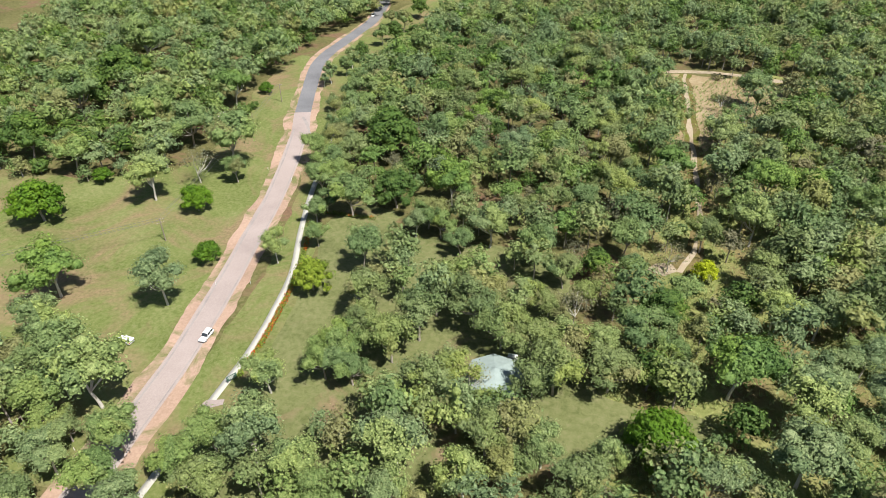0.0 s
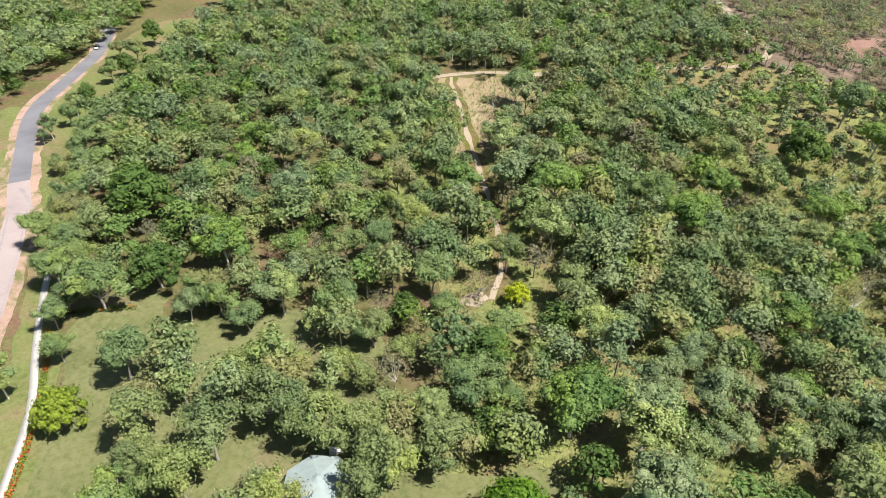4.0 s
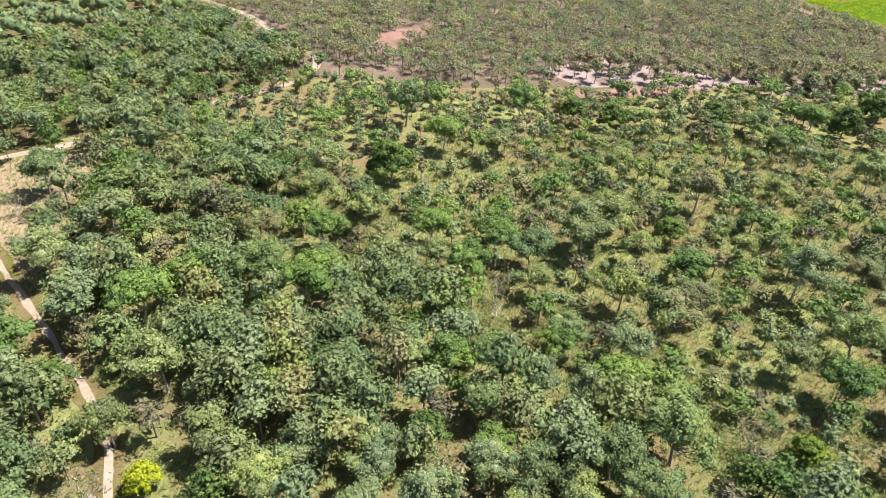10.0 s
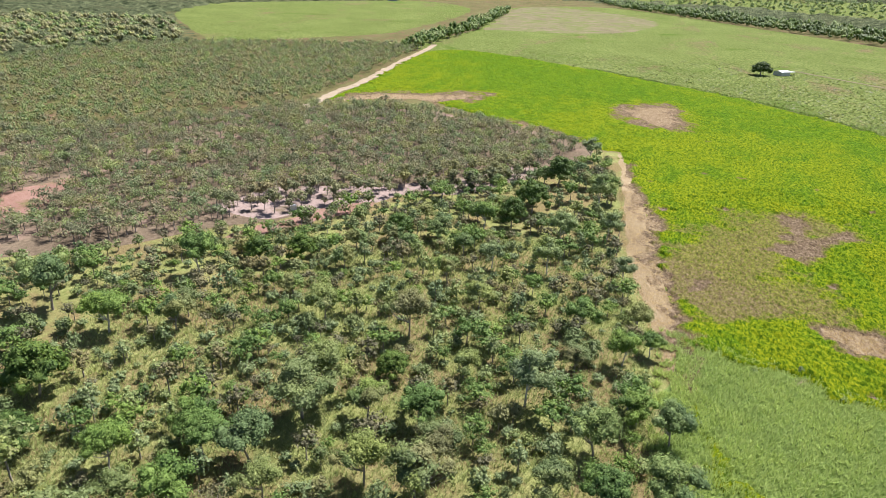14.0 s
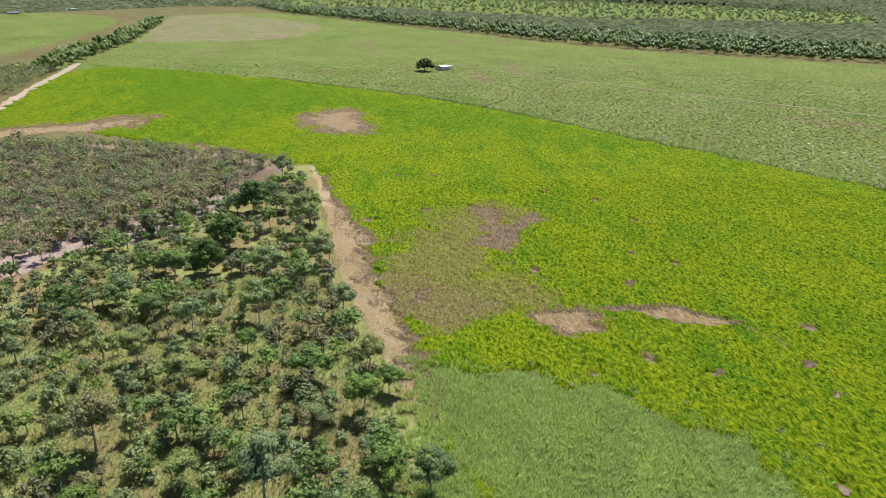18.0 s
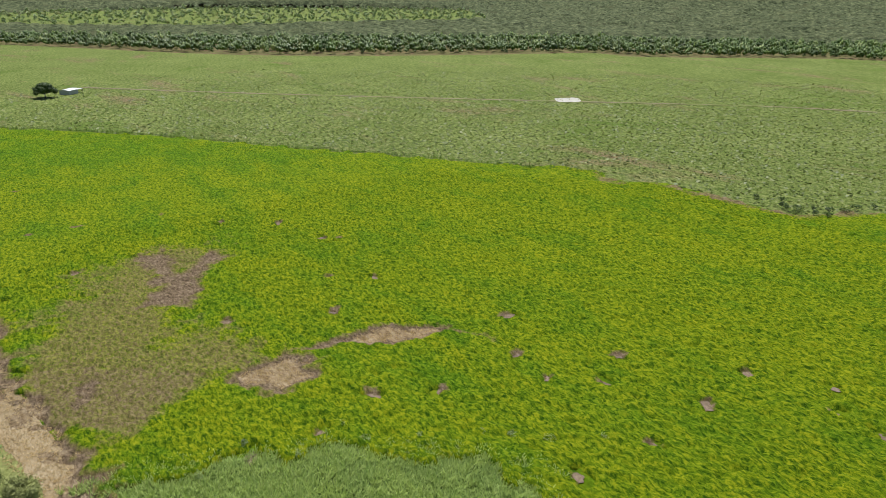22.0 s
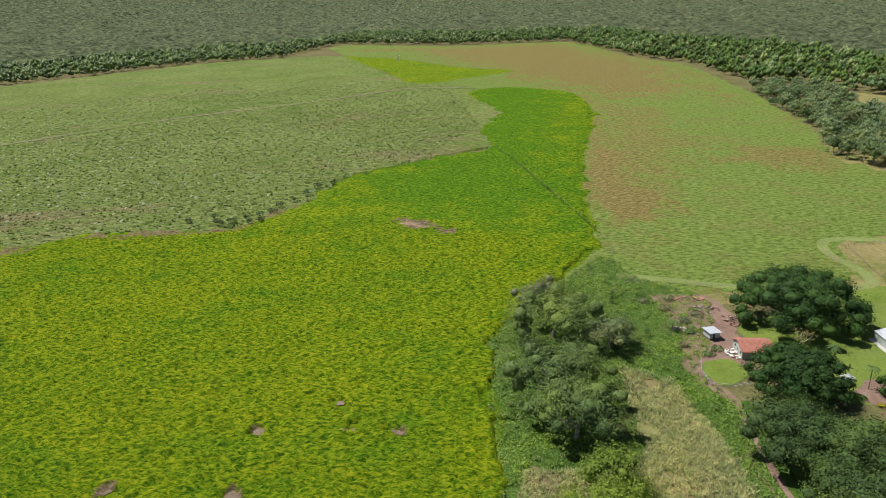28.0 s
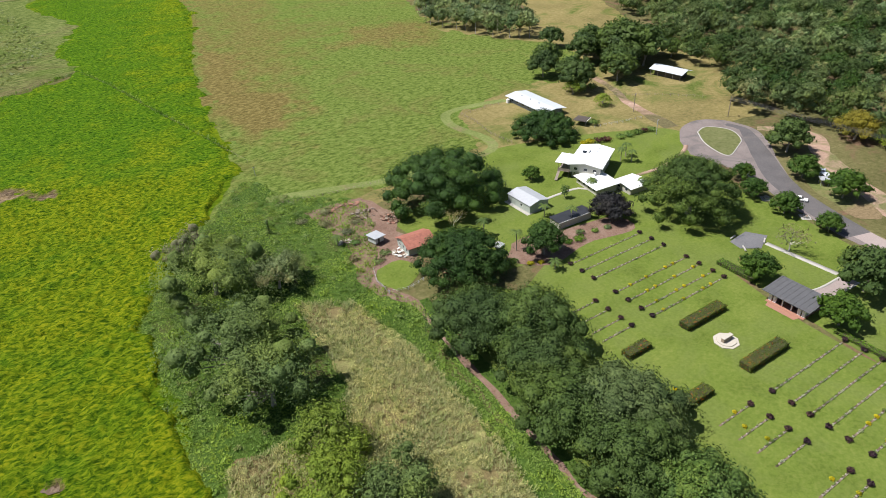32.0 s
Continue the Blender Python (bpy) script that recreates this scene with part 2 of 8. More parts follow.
def swamp_grass(name):
    """Lime swamp grass that turns lush green or brown and straw where the cover value says so."""
    m, nt, b = material(name, 0.95, 0.0, 0.03)
    v, vs = where(nt), where(nt, (0.7, 1.3, 1), 0.5)
    fine = grain(nt, vs, 0.75, 7.0, 0.74, 0.5)
    patch = grain(nt, where(nt, (0.6, 1.5, 1), 0.5), 0.035, 7.0, 0.66, 0.8)
    lime = ramp(nt, fine, [(0.39, (0.022, 0.058, 0.003)), (0.5, (0.094, 0.143, 0.004)), (0.6, (0.215, 0.238, 0.009))])
    lush = ramp(nt, fine, [(0.39, (0.014, 0.046, 0.003)), (0.5, (0.047, 0.118, 0.005)), (0.62, (0.12, 0.19, 0.009))])
    dull = ramp(nt, fine, [(0.38, (0.07, 0.066, 0.018)), (0.5, (0.135, 0.115, 0.04)), (0.62, (0.2, 0.165, 0.075))])
    straw = ramp(nt, fine, [(0.38, (0.17, 0.115, 0.06)), (0.5, (0.27, 0.2, 0.115)), (0.62, (0.36, 0.29, 0.185))])
    brown = ramp(nt, fine, [(0.38, (0.06, 0.042, 0.026)), (0.5, (0.125, 0.09, 0.058)), (0.62, (0.21, 0.16, 0.11))])
    at = nt.nodes.new("ShaderNodeAttribute")
    at.attribute_name = "cover"
    jig = nt.nodes.new("ShaderNodeMath")
    jig.operation, jig.inputs[1].default_value = "MULTIPLY_ADD", 0.9
    nt.links.new(grain(nt, v, 0.8, 6.0, 0.75), jig.inputs[0])
    nt.links.new(at.outputs["Fac"], jig.inputs[2])
    half = nt.nodes.new("ShaderNodeMath")
    half.operation, half.inputs[1].default_value = "ADD", -0.45
    nt.links.new(jig.outputs[0], half.inputs[0])

    def step(lo, hi, fac=half.outputs[0]):
        n = nt.nodes.new("ShaderNodeMapRange")
        n.inputs["From Min"].default_value, n.inputs["From Max"].default_value = lo, hi
        nt.links.new(fac, n.inputs["Value"])
        return n.outputs[0]

    c = mix(nt, ramp(nt, patch, [(0.47, (0, 0, 0)), (0.64, (0.7, 0.7, 0.7))]), lime, lush)
    gold = ramp(nt, fine, [(0.39, (0.034, 0.072, 0.003)), (0.5, (0.12, 0.163, 0.004)), (0.6, (0.24, 0.25, 0.01))])
    c = mix(nt, ramp(nt, grain(nt, where(nt, (1, 1.3, 1), 0.9), 0.022, 6.0, 0.62, 1.2), [(0.5, (0, 0, 0)), (0.66, (0.6, 0.6, 0.6))]), c, gold)
    c = mix(nt, step(-0.1, -0.7), c, lush)
    c = mix(nt, step(0.25, 0.5), c, dull)
    c = mix(nt, step(0.48, 0.64), c, brown)
    c = mix(nt, step(0.7, 0.95), c, straw)
    nt.links.new(c, b.inputs["Base Color"])
    relief(nt, b, grain(nt, vs, 1.5, 6.0, 0.75), 1.0, 0.7)
    return m


M_LIME = swamp_grass("lime_swamp_grass")
M_PALE = ground_cover("pale_pasture", (0.052, 0.082, 0.0152), (0.112, 0.146, 0.0362), (0.2, 0.226, 0.077), big=0.012, small=0.3, bump=1.0, bump_size=1.2, other=(0.08, 0.128, 0.02), other_scale=0.009, other_at=(0.56, 0.7), stretch=(0.6, 1.25, 1), turn=0.4, blend=0.2, hard=0.1, third=((0.165, 0.132, 0.068), 0.55, 0.68, 0.011))
M_BROWN = ground_cover("brown_green_pasture", (0.052, 0.098, 0.015), (0.108, 0.162, 0.031), (0.175, 0.218, 0.06), big=0.02, small=0.45, other=(0.15, 0.116, 0.042), other_scale=0.012, other_at=(0.43, 0.68), blend=0.25, bump=1.0, bump_size=0.8, hard=0.11, third=((0.135, 0.16, 0.034), 0.56, 0.68, 0.02))
def two_cover(name, a, b, lo, hi, small=0.45):
    """Pasture that changes from one cover to the other where the cover value says so."""
    m, nt, bs = material(name, 0.95, 0.0, 0.03)
    v = where(nt)
    fine = grain(nt, where(nt, (0.7, 1.2, 1), 0.3), small, 7.0, 0.74, 0.4)
    wide = grain(nt, v, 0.03, 7.0, 0.68, 0.6)
    ca = ramp(nt, fine, [(0.39, a[0]), (0.5, a[1]), (0.61, a[2])])
    ca = mix(nt, ramp(nt, wide, [(0.5, (0, 0, 0)), (0.68, (0.7, 0.7, 0.7))]), ca, ramp(nt, fine, [(0.4, a[3]), (0.62, a[4])]))
    cb = ramp(nt, fine, [(0.39, b[0]), (0.5, b[1]), (0.61, b[2])])
    at = nt.nodes.new("ShaderNodeAttribute")
    at.attribute_name = "cover"
    jig = nt.nodes.new("ShaderNodeMath")
    jig.operation, jig.inputs[1].default_value = "MULTIPLY_ADD", 0.8
    nt.links.new(grain(nt, v, 0.12, 8.0, 0.72, 0.5), jig.inputs[0])
    nt.links.new(at.outputs["Fac"], jig.inputs[2])
    n = nt.nodes.new("ShaderNodeMapRange")
    n.inputs["From Min"].default_value, n.inputs["From Max"].default_value = lo + 0.4, hi + 0.4
    nt.links.new(jig.outputs[0], n.inputs["Value"])
    nt.links.new(mix(nt, n.outputs[0], ca, cb), bs.inputs["Base Color"])
    relief(nt, bs, grain(nt, v, 1.2, 6.0, 0.75), 1.0, 0.6)
    return m


M_GRAZED = two_cover("grazed_pasture", [(0.058, 0.088, 0.015), (0.108, 0.152, 0.03), (0.17, 0.208, 0.055), (0.095, 0.09, 0.028), (0.19, 0.165, 0.058)], [(0.082, 0.068, 0.022), (0.145, 0.118, 0.038), (0.21, 0.172, 0.064)], 0.1, 0.7)
M_STRAW = ground_cover("straw_grass", (0.184, 0.133, 0.0713), (0.258, 0.198, 0.114), (0.332, 0.277, 0.185), big=0.05, small=0.9, bump=0.9, bump_size=0.3, stretch=(0.5, 1.6, 1), turn=0.2)
M_DULL = ground_cover("dull_brown_grass", (0.085, 0.07, 0.026), (0.135, 0.106, 0.044), (0.19, 0.15, 0.075), big=0.06, small=0.9, bump=0.8, bump_size=0.3, other=(0.1, 0.12, 0.02), other_scale=0.08, other_at=(0.5, 0.64))
M_CREEPER = ground_cover("creeper_cover", (0.03352, 0.07119, 0.01196), (0.06018, 0.1095, 0.01906), (0.1006, 0.1487, 0.03335), big=0.06, small=0.9, bump=1.0, bump_size=0.5, other=(0.112, 0.0978, 0.0441), other_scale=0.05, other_at=(0.56, 0.7))
M_LIMEGREEN = ground_cover("green_swamp_grass", (0.022, 0.058, 0.003), (0.07, 0.128, 0.004), (0.145, 0.19, 0.008), big=0.012, small=0.3, stretch=(0.65, 1.3, 1), turn=0.5, bump=1.0, bump_size=0.8, blend=0.3, hard=0.11, other=(0.13, 0.165, 0.006), other_scale=0.01, other_at=(0.5, 0.68))
M_LITTER = ground_cover("dry_leaf_litter", (0.075, 0.058, 0.038), (0.13, 0.1, 0.068), (0.2, 0.158, 0.112), big=0.03, small=0.6, bump=0.6, other=(0.23, 0.165, 0.125), other_scale=0.03, other_at=(0.52, 0.66))
M_PINKSAND = ground_cover("pink_sand", (0.2028, 0.152, 0.133), (0.2652, 0.2052, 0.1824), (0.3276, 0.2622, 0.2356), big=0.05, small=0.8, bump=0.3, other=(0.16, 0.125, 0.085), other_scale=0.06, other_at=(0.5, 0.62))
M_REDSOIL = ground_cover("brick_red_soil", (0.17, 0.08925, 0.063), (0.2295, 0.1365, 0.105), (0.2805, 0.189, 0.161), big=0.05, small=0.9, bump=0.4, other=(0.13, 0.12, 0.05), other_scale=0.07, other_at=(0.54, 0.66))
M_ROADGREY = ground_cover("worn_grey_bitumen", (0.082, 0.078, 0.08), (0.108, 0.102, 0.103), (0.145, 0.135, 0.132), big=0.08, small=2.5, bump=0.2, bump_size=0.02, other=(0.15, 0.135, 0.128), other_scale=0.07, other_at=(0.54, 0.7))
M_CIRCLESEAL = ground_cover("pinkish_worn_seal", (0.15, 0.128, 0.122), (0.19, 0.162, 0.153), (0.235, 0.2, 0.186), big=0.1, small=2.5, bump=0.2, bump_size=0.02, other=(0.13, 0.12, 0.118), other_scale=0.07, other_at=(0.5, 0.66))
M_MOWN = ground_cover("mown_pale_grass", (0.1, 0.13, 0.036), (0.145, 0.178, 0.055), (0.195, 0.22, 0.085), big=0.05, small=0.9, bump=0.3, other=(0.19, 0.155, 0.085), other_scale=0.06, other_at=(0.54, 0.68))
M_REDDIRT = ground_cover("red_dirt", (0.26, 0.16, 0.115), (0.34, 0.225, 0.17), (0.42, 0.31, 0.25), big=0.03, small=0.5, bump=0.3, other=(0.13, 0.115, 0.058), other_scale=0.022, other_at=(0.4, 0.54))
M_PLOUGH = ground_cover("bare_pasture_soil", (0.115, 0.105, 0.055), (0.165, 0.145, 0.085), (0.215, 0.185, 0.12), big=0.02, small=0.25, bump=0.6, stretch=(0.3, 1.8, 1), turn=0.5, other=(0.125, 0.15, 0.045), other_scale=0.02, other_at=(0.44, 0.62))
L_MUSTARD = leaf("mustard_leaves", (0.14, 0.125, 0.02), (0.23, 0.2, 0.03), (0.32, 0.28, 0.05))
L_PASTURE = leaf("pasture_tussock_blades", (0.095, 0.125, 0.032), (0.125, 0.155, 0.042), (0.165, 0.19, 0.06), gaps=0)
M_GLADE = ground_cover("tan_glade_grass", (0.135, 0.1215, 0.0476), (0.2093, 0.1755, 0.07), (0.2835, 0.2295, 0.105), big=0.03, small=0.5, other=(0.1, 0.13, 0.03), other_scale=0.03, other_at=(0.5, 0.64), bump=1.0, bump_size=0.5)
M_TRACK = ground_cover("pale_track", (0.235, 0.182, 0.124), (0.294, 0.24, 0.171), (0.342, 0.294, 0.229), big=0.1, small=0.7, bump=0.3, other=(0.289, 0.238, 0.128), other_scale=0.09, other_at=(0.56, 0.7))
M_SHOULDER = ground_cover("pink_gravel", (0.2565, 0.1729, 0.1267), (0.3181, 0.2189, 0.1634), (0.3796, 0.2689, 0.2066), big=0.06, small=1.2, bump=0.3, other=(0.15, 0.15, 0.065), other_scale=0.08, other_at=(0.47, 0.6))
M_MULCH = ground_cover("garden_mulch", (0.122, 0.0734, 0.049), (0.19, 0.122, 0.0918), (0.257, 0.19, 0.153), big=0.2, small=2.0, bump=0.8)
M_CHIPSEAL = ground_cover("pale_chip_seal", (0.2508, 0.2048, 0.1903), (0.2918, 0.2424, 0.2252), (0.3329, 0.2801, 0.2608), big=0.05, small=2.5, bump=0.2, bump_size=0.02)
M_BITUMEN = ground_cover("grey_bitumen", (0.12, 0.12, 0.128), (0.152, 0.152, 0.16), (0.192, 0.188, 0.192), big=0.06, small=2.5, bump=0.2, bump_size=0.02)
M_TYRE_BAND = ground_cover("dark_seal_band", (0.208, 0.188, 0.176), (0.256, 0.228, 0.216), (0.296, 0.264, 0.248), big=0.2, small=3.0, bump=0.1)
M_CONCRETE = ground_cover("path_concrete", (0.316, 0.304, 0.274), (0.365, 0.353, 0.316), (0.402, 0.389, 0.353), big=0.2, small=3.0, bump=0.1, bump_size=0.02)
L_BUSH = leaf("bush_leaves", (0.1097, 0.1646, 0.06382), (0.1889, 0.2636, 0.1014), (0.3114, 0.3695, 0.1728), odd=(0.348, 0.261, 0.113))
L_OLIVE = leaf("olive_leaves", (0.1378, 0.1826, 0.0637), (0.2232, 0.2734, 0.1063), (0.343, 0.3845, 0.1926), odd=(0.364, 0.268, 0.143))
L_GREY = leaf("grey_green_leaves", (0.138, 0.1897, 0.08758), (0.2342, 0.2978, 0.1363), (0.3819, 0.437, 0.2304))
L_BRIGHT = leaf("bright_leaves", (0.0588, 0.126, 0.0126), (0.101, 0.193, 0.0168), (0.16, 0.269, 0.0336))
L_DARK = leaf("dark_leaves", (0.04818, 0.09462, 0.0213), (0.09639, 0.1615, 0.0355), (0.1813, 0.2451, 0.06216), shine=0.2, through=0.2)
L_YELLOW = leaf("yellow_green_leaves", (0.225, 0.288, 0.018), (0.35, 0.408, 0.024), (0.475, 0.504, 0.048))
L_BROWN = leaf("dry_woodland_leaves", (0.139, 0.153, 0.0888), (0.232, 0.239, 0.134), (0.351, 0.344, 0.2), odd=(0.312, 0.215, 0.135))
L_FRESH = leaf("fresh_green_leaves", (0.09826, 0.1703, 0.04426), (0.1732, 0.2672, 0.06953), (0.254, 0.3519, 0.1133))
L_LIMEY = leaf("lime_leaves", (0.13, 0.19, 0.025), (0.20, 0.27, 0.035), (0.28, 0.34, 0.06))
L_DRYLEAF = leaf("sparse_dry_leaves", (0.137, 0.134, 0.0714), (0.212, 0.197, 0.116), (0.306, 0.28, 0.17))
L_PURPLE = leaf("purple_shrub_leaves", (0.025, 0.012, 0.02), (0.05, 0.025, 0.035), (0.09, 0.05, 0.06), through=0.15)
M_BARK = plain("grey_bark", (0.34, 0.30, 0.26), 0.9, vary=0.35, size=1.5)
M_PALEBARK = plain("pale_bark", (0.60, 0.56, 0.50), 0.85, vary=0.3, size=1.2)

L_RAIN = leaf("rain_tree_leaves", (0.0214, 0.04994, 0.00935), (0.04297, 0.0902, 0.01708), (0.0729, 0.1353, 0.0272), through=0.2, gaps=0.38)
L_FIG = leaf("fig_leaves", (0.03528, 0.06312, 0.01521), (0.06544, 0.1056, 0.02686), (0.1104, 0.1632, 0.04624), through=0.2, gaps=0.38)
L_PAPERBARK = leaf("swamp_tree_leaves", (0.085, 0.125, 0.036), (0.15, 0.21, 0.06), (0.24, 0.31, 0.1), through=0.25, gaps=0.38)
L_FIGGREY = leaf("grey_fig_leaves", (0.0643, 0.0926, 0.0306), (0.112, 0.155, 0.051), (0.182, 0.235, 0.0867), through=0.25, gaps=0.38)
L_BLACK = leaf("black_leaves", (0.012, 0.012, 0.012), (0.028, 0.026, 0.028), (0.055, 0.05, 0.055), through=0.1)
L_PALM = leaf("palm_leaves", (0.09, 0.14, 0.03), (0.15, 0.21, 0.06), (0.24, 0.30, 0.11), through=0.35)
L_HEDGE = leaf("hedge_leaves", (0.045, 0.0723, 0.0096), (0.09, 0.128, 0.016), (0.153, 0.178, 0.028), through=0.2)
L_ORANGE = leaf("orange_flowers", (0.35, 0.09, 0.02), (0.45, 0.13, 0.03), (0.55, 0.2, 0.05))
L_RED = leaf("red_flowers", (0.42, 0.06, 0.015), (0.55, 0.10, 0.02), (0.62, 0.18, 0.04))
L_GOLD = leaf("gold_flowers", (0.30, 0.26, 0.01), (0.55, 0.45, 0.015), (0.70, 0.58, 0.03))
L_PINK = leaf("pink_flowers", (0.20, 0.18, 0.08), (0.5, 0.22, 0.20), (0.65, 0.36, 0.33))
L_WHITEFLOWER = leaf("white_border_flowers", (0.22, 0.28, 0.14), (0.42, 0.44, 0.33), (0.6, 0.6, 0.5))
L_MAROON = leaf("maroon_leaves", (0.05, 0.015, 0.018), (0.09, 0.03, 0.03), (0.15, 0.06, 0.05))
M_DEADWOOD = plain("bleached_wood", (0.55, 0.52, 0.48), 0.8, vary=0.25)
M_TWIG = plain("hedge_core", (0.05, 0.05, 0.02), 0.95)
M_STONE = plain("pale_stone", (0.44, 0.406, 0.34), 0.8, vary=0.15)
M_SANDSTONE = plain("weathered_stone", (0.30, 0.24, 0.18), 0.9, vary=0.3)
M_BRONZE = plain("dark_bronze", (0.12, 0.09, 0.05), 0.5, 0.6)
M_DARKROOF = plain("dark_grey_roof", (0.115, 0.115, 0.12), 0.6, 0.2, vary=0.25, size=0.7)
M_BLACKROOF = plain("black_roof", (0.035, 0.037, 0.042), 0.5, 0.1, vary=0.4, size=0.5)
M_BROWNROOF = plain("dark_brown_roof", (0.08, 0.065, 0.055), 0.7, vary=0.3)
M_WHITEROOF = plain("white_roof_metal", (0.66, 0.67, 0.68), 0.55, 0.0, vary=0.07, size=0.5)
M_PALEROOF = plain("blue_white_roof_metal", (0.50, 0.54, 0.58), 0.5, 0.0, vary=0.1, size=0.5)
M_GALV = plain("galvanised_metal", (0.46, 0.48, 0.50), 0.5, 0.25, vary=0.15, size=0.8)
M_RUSTROOF = plain("rusty_roof", (0.34, 0.13, 0.09), 0.8, vary=0.45, size=0.9)
M_GREENROOF = plain("faded_green_roof", (0.25, 0.305, 0.29), 0.85, vary=0.22, size=0.6)
M_GREENMETAL = plain("green_grey_metal", (0.36, 0.40, 0.36), 0.6, vary=0.15)
M_PALESHED = plain("pale_shed_paint", (0.48, 0.50, 0.48), 0.7, vary=0.12)
M_CREAM = plain("cream_paint", (0.52, 0.50, 0.43), 0.7, vary=0.08)
M_CREAMDARK = plain("cream_block", (0.42, 0.40, 0.34), 0.75, vary=0.12)
M_BLUEGREY = plain("blue_grey_wall", (0.22, 0.25, 0.28), 0.7, vary=0.15)
M_DARKWALL = plain("dark_wall", (0.07, 0.065, 0.06), 0.8, vary=0.2)
M_WHITEPAINT = plain("white_paint", (0.68, 0.68, 0.66), 0.6, vary=0.08)
M_BRICKPAVE = plain("red_brick_paving", (0.33, 0.165, 0.115), 0.85, vary=0.25, size=3.0)
M_TIMBER = plain("weathered_timber", (0.24, 0.20, 0.16), 0.85, vary=0.3)
M_GLASS = plain("dark_window_glass", (0.03, 0.035, 0.04), 0.12, vary=0.05, spec=0.6, bump=0)
M_CARWHITE = plain("white_car_paint", (0.72, 0.72, 0.72), 0.25, vary=0.03, spec=0.6, bump=0)
M_CARBLUE = plain("pale_blue_car_paint", (0.42, 0.50, 0.62), 0.3, vary=0.05, spec=0.6, bump=0)
M_TYRE = plain("tyre_rubber", (0.03, 0.03, 0.03), 0.9)
M_LAMP = plain("lamp_glass", (0.75, 0.75, 0.75), 0.2, vary=0.05, bump=0)
M_TAIL = plain("red_lens", (0.45, 0.03, 0.02), 0.3, vary=0.05, bump=0)
M_WIRE = plain("dark_wire", (0.10, 0.10, 0.10), 0.6, bump=0)
M_SIGN = plain("green_sign_board", (0.06, 0.12, 0.09), 0.6)
L_FRESHDARK = leaf("garden_tree_leaves", (0.035, 0.075, 0.012), (0.065, 0.125, 0.02), (0.11, 0.18, 0.035), through=0.3)

# ---- tools ----
from mathutils import geometry


def inside(poly, pts):
    """Which of the points (n, 2) lie in the outline."""
    p = np.asarray(poly, float)
    x, y = pts[:, 0], pts[:, 1]
    hit = np.zeros(len(pts), bool)
    for (x1, y1), (x2, y2) in zip(p, np.roll(p, -1, axis=0)):
        cross = (y1 > y) != (y2 > y)
        at = (x2 - x1) * (y - y1) / ((y2 - y1) if y2 != y1 else 1e-9) + x1
        hit ^= cross & (x < at)
    return hit


def near_line(line, pts, width):
    p = np.asarray(line, float)
    out = np.zeros(len(pts), bool)
    for a, b in zip(p[:-1], p[1:]):
        d = b - a
        s = np.clip(((pts - a) @ d) / max(d @ d, 1e-9), 0, 1)
        out |= np.linalg.norm(pts - (a + s[:, None] * d), axis=1) < width
    return out


def smooth_line(line, step):
    """A Catmull-Rom line through the points."""
    p = [Vector((*q[:2], 0)) for q in line]
    p = [p[0] * 2 - p[1]] + p + [p[-1] * 2 - p[-2]]
    out = []
    for i in range(1, len(p) - 2):
        n = max(2, int((p[i + 1] - p[i]).length / step))
        for k in range(n):
            t = k / n
            a, b, c, d = p[i - 1], p[i], p[i + 1], p[i + 2]
            out.append(0.5 * ((2 * b) + (c - a) * t + (2 * a - 5 * b + 4 * c - d) * t * t + (3 * b - a - 3 * c + d) * t ** 3))
    out.append(p[-2])
    return out


def mesh_of(name, verts, faces, mats, index=None, smooth=False):
    """A mesh from arrays: verts (n, 3), faces (m, 3) or (m, 4)."""
    me = bpy.data.meshes.new(name)
    verts, faces = np.asarray(verts, np.float32), np.asarray(faces, np.int32)
    k = faces.shape[1]
    me.vertices.add(len(verts))
    me.vertices.foreach_set("co", verts.ravel())
    me.loops.add(faces.size)
    me.loops.foreach_set("vertex_index", faces.ravel())
    me.polygons.add(len(faces))
    me.polygons.foreach_set("loop_start", np.arange(0, faces.size, k, dtype=np.int32))
    me.polygons.foreach_set("loop_total", np.full(len(faces), k, np.int32))
    for m in mats if isinstance(mats, (list, tuple)) else [mats]:
        me.materials.append(m)
    if index is not None:
        me.polygons.foreach_set("material_index", np.asarray(index, np.int32))
    if smooth:
        me.polygons.foreach_set("use_smooth", np.ones(len(faces), bool))
    me.update(calc_edges=True)
    return me


def sheet(name, outline, z, mat, label="", rag=1.0, step=3.0, category="", smooth=True):
    """A flat piece of ground whose edge wanders by rag metres."""
    pts = [Vector((*q, 0)) for q in outline]
    ring = smooth_line(pts + [pts[0]], step)[:-1] if smooth else pts
    vs = []
    for q in ring:
        k = 0.13 / max(1, rag / 1.2)
        w = rag * noise.noise_vector(Vector((q.x * k, q.y * k, 3.1))) + 0.6 * min(rag, 1.0) * noise.noise_vector(Vector((q.x * 0.5, q.y * 0.5, 1.7)))
        vs.append(Vector((q.x + w.x * 1.4, q.y + w.y * 1.4)))
    pts2, _, tris, _, _, _ = geometry.delaunay_2d_cdt(vs, [], [list(range(len(vs)))], 1, 0.001)
    me = mesh_of(name, [(p.x, p.y, z) for p in pts2], [f if (pts2[f[1]] - pts2[f[0]]).cross(pts2[f[2]] - pts2[f[0]]) > 0 else f[::-1] for f in tris], mat)
    return tagged(new(name, me), label, category, "", "structure")


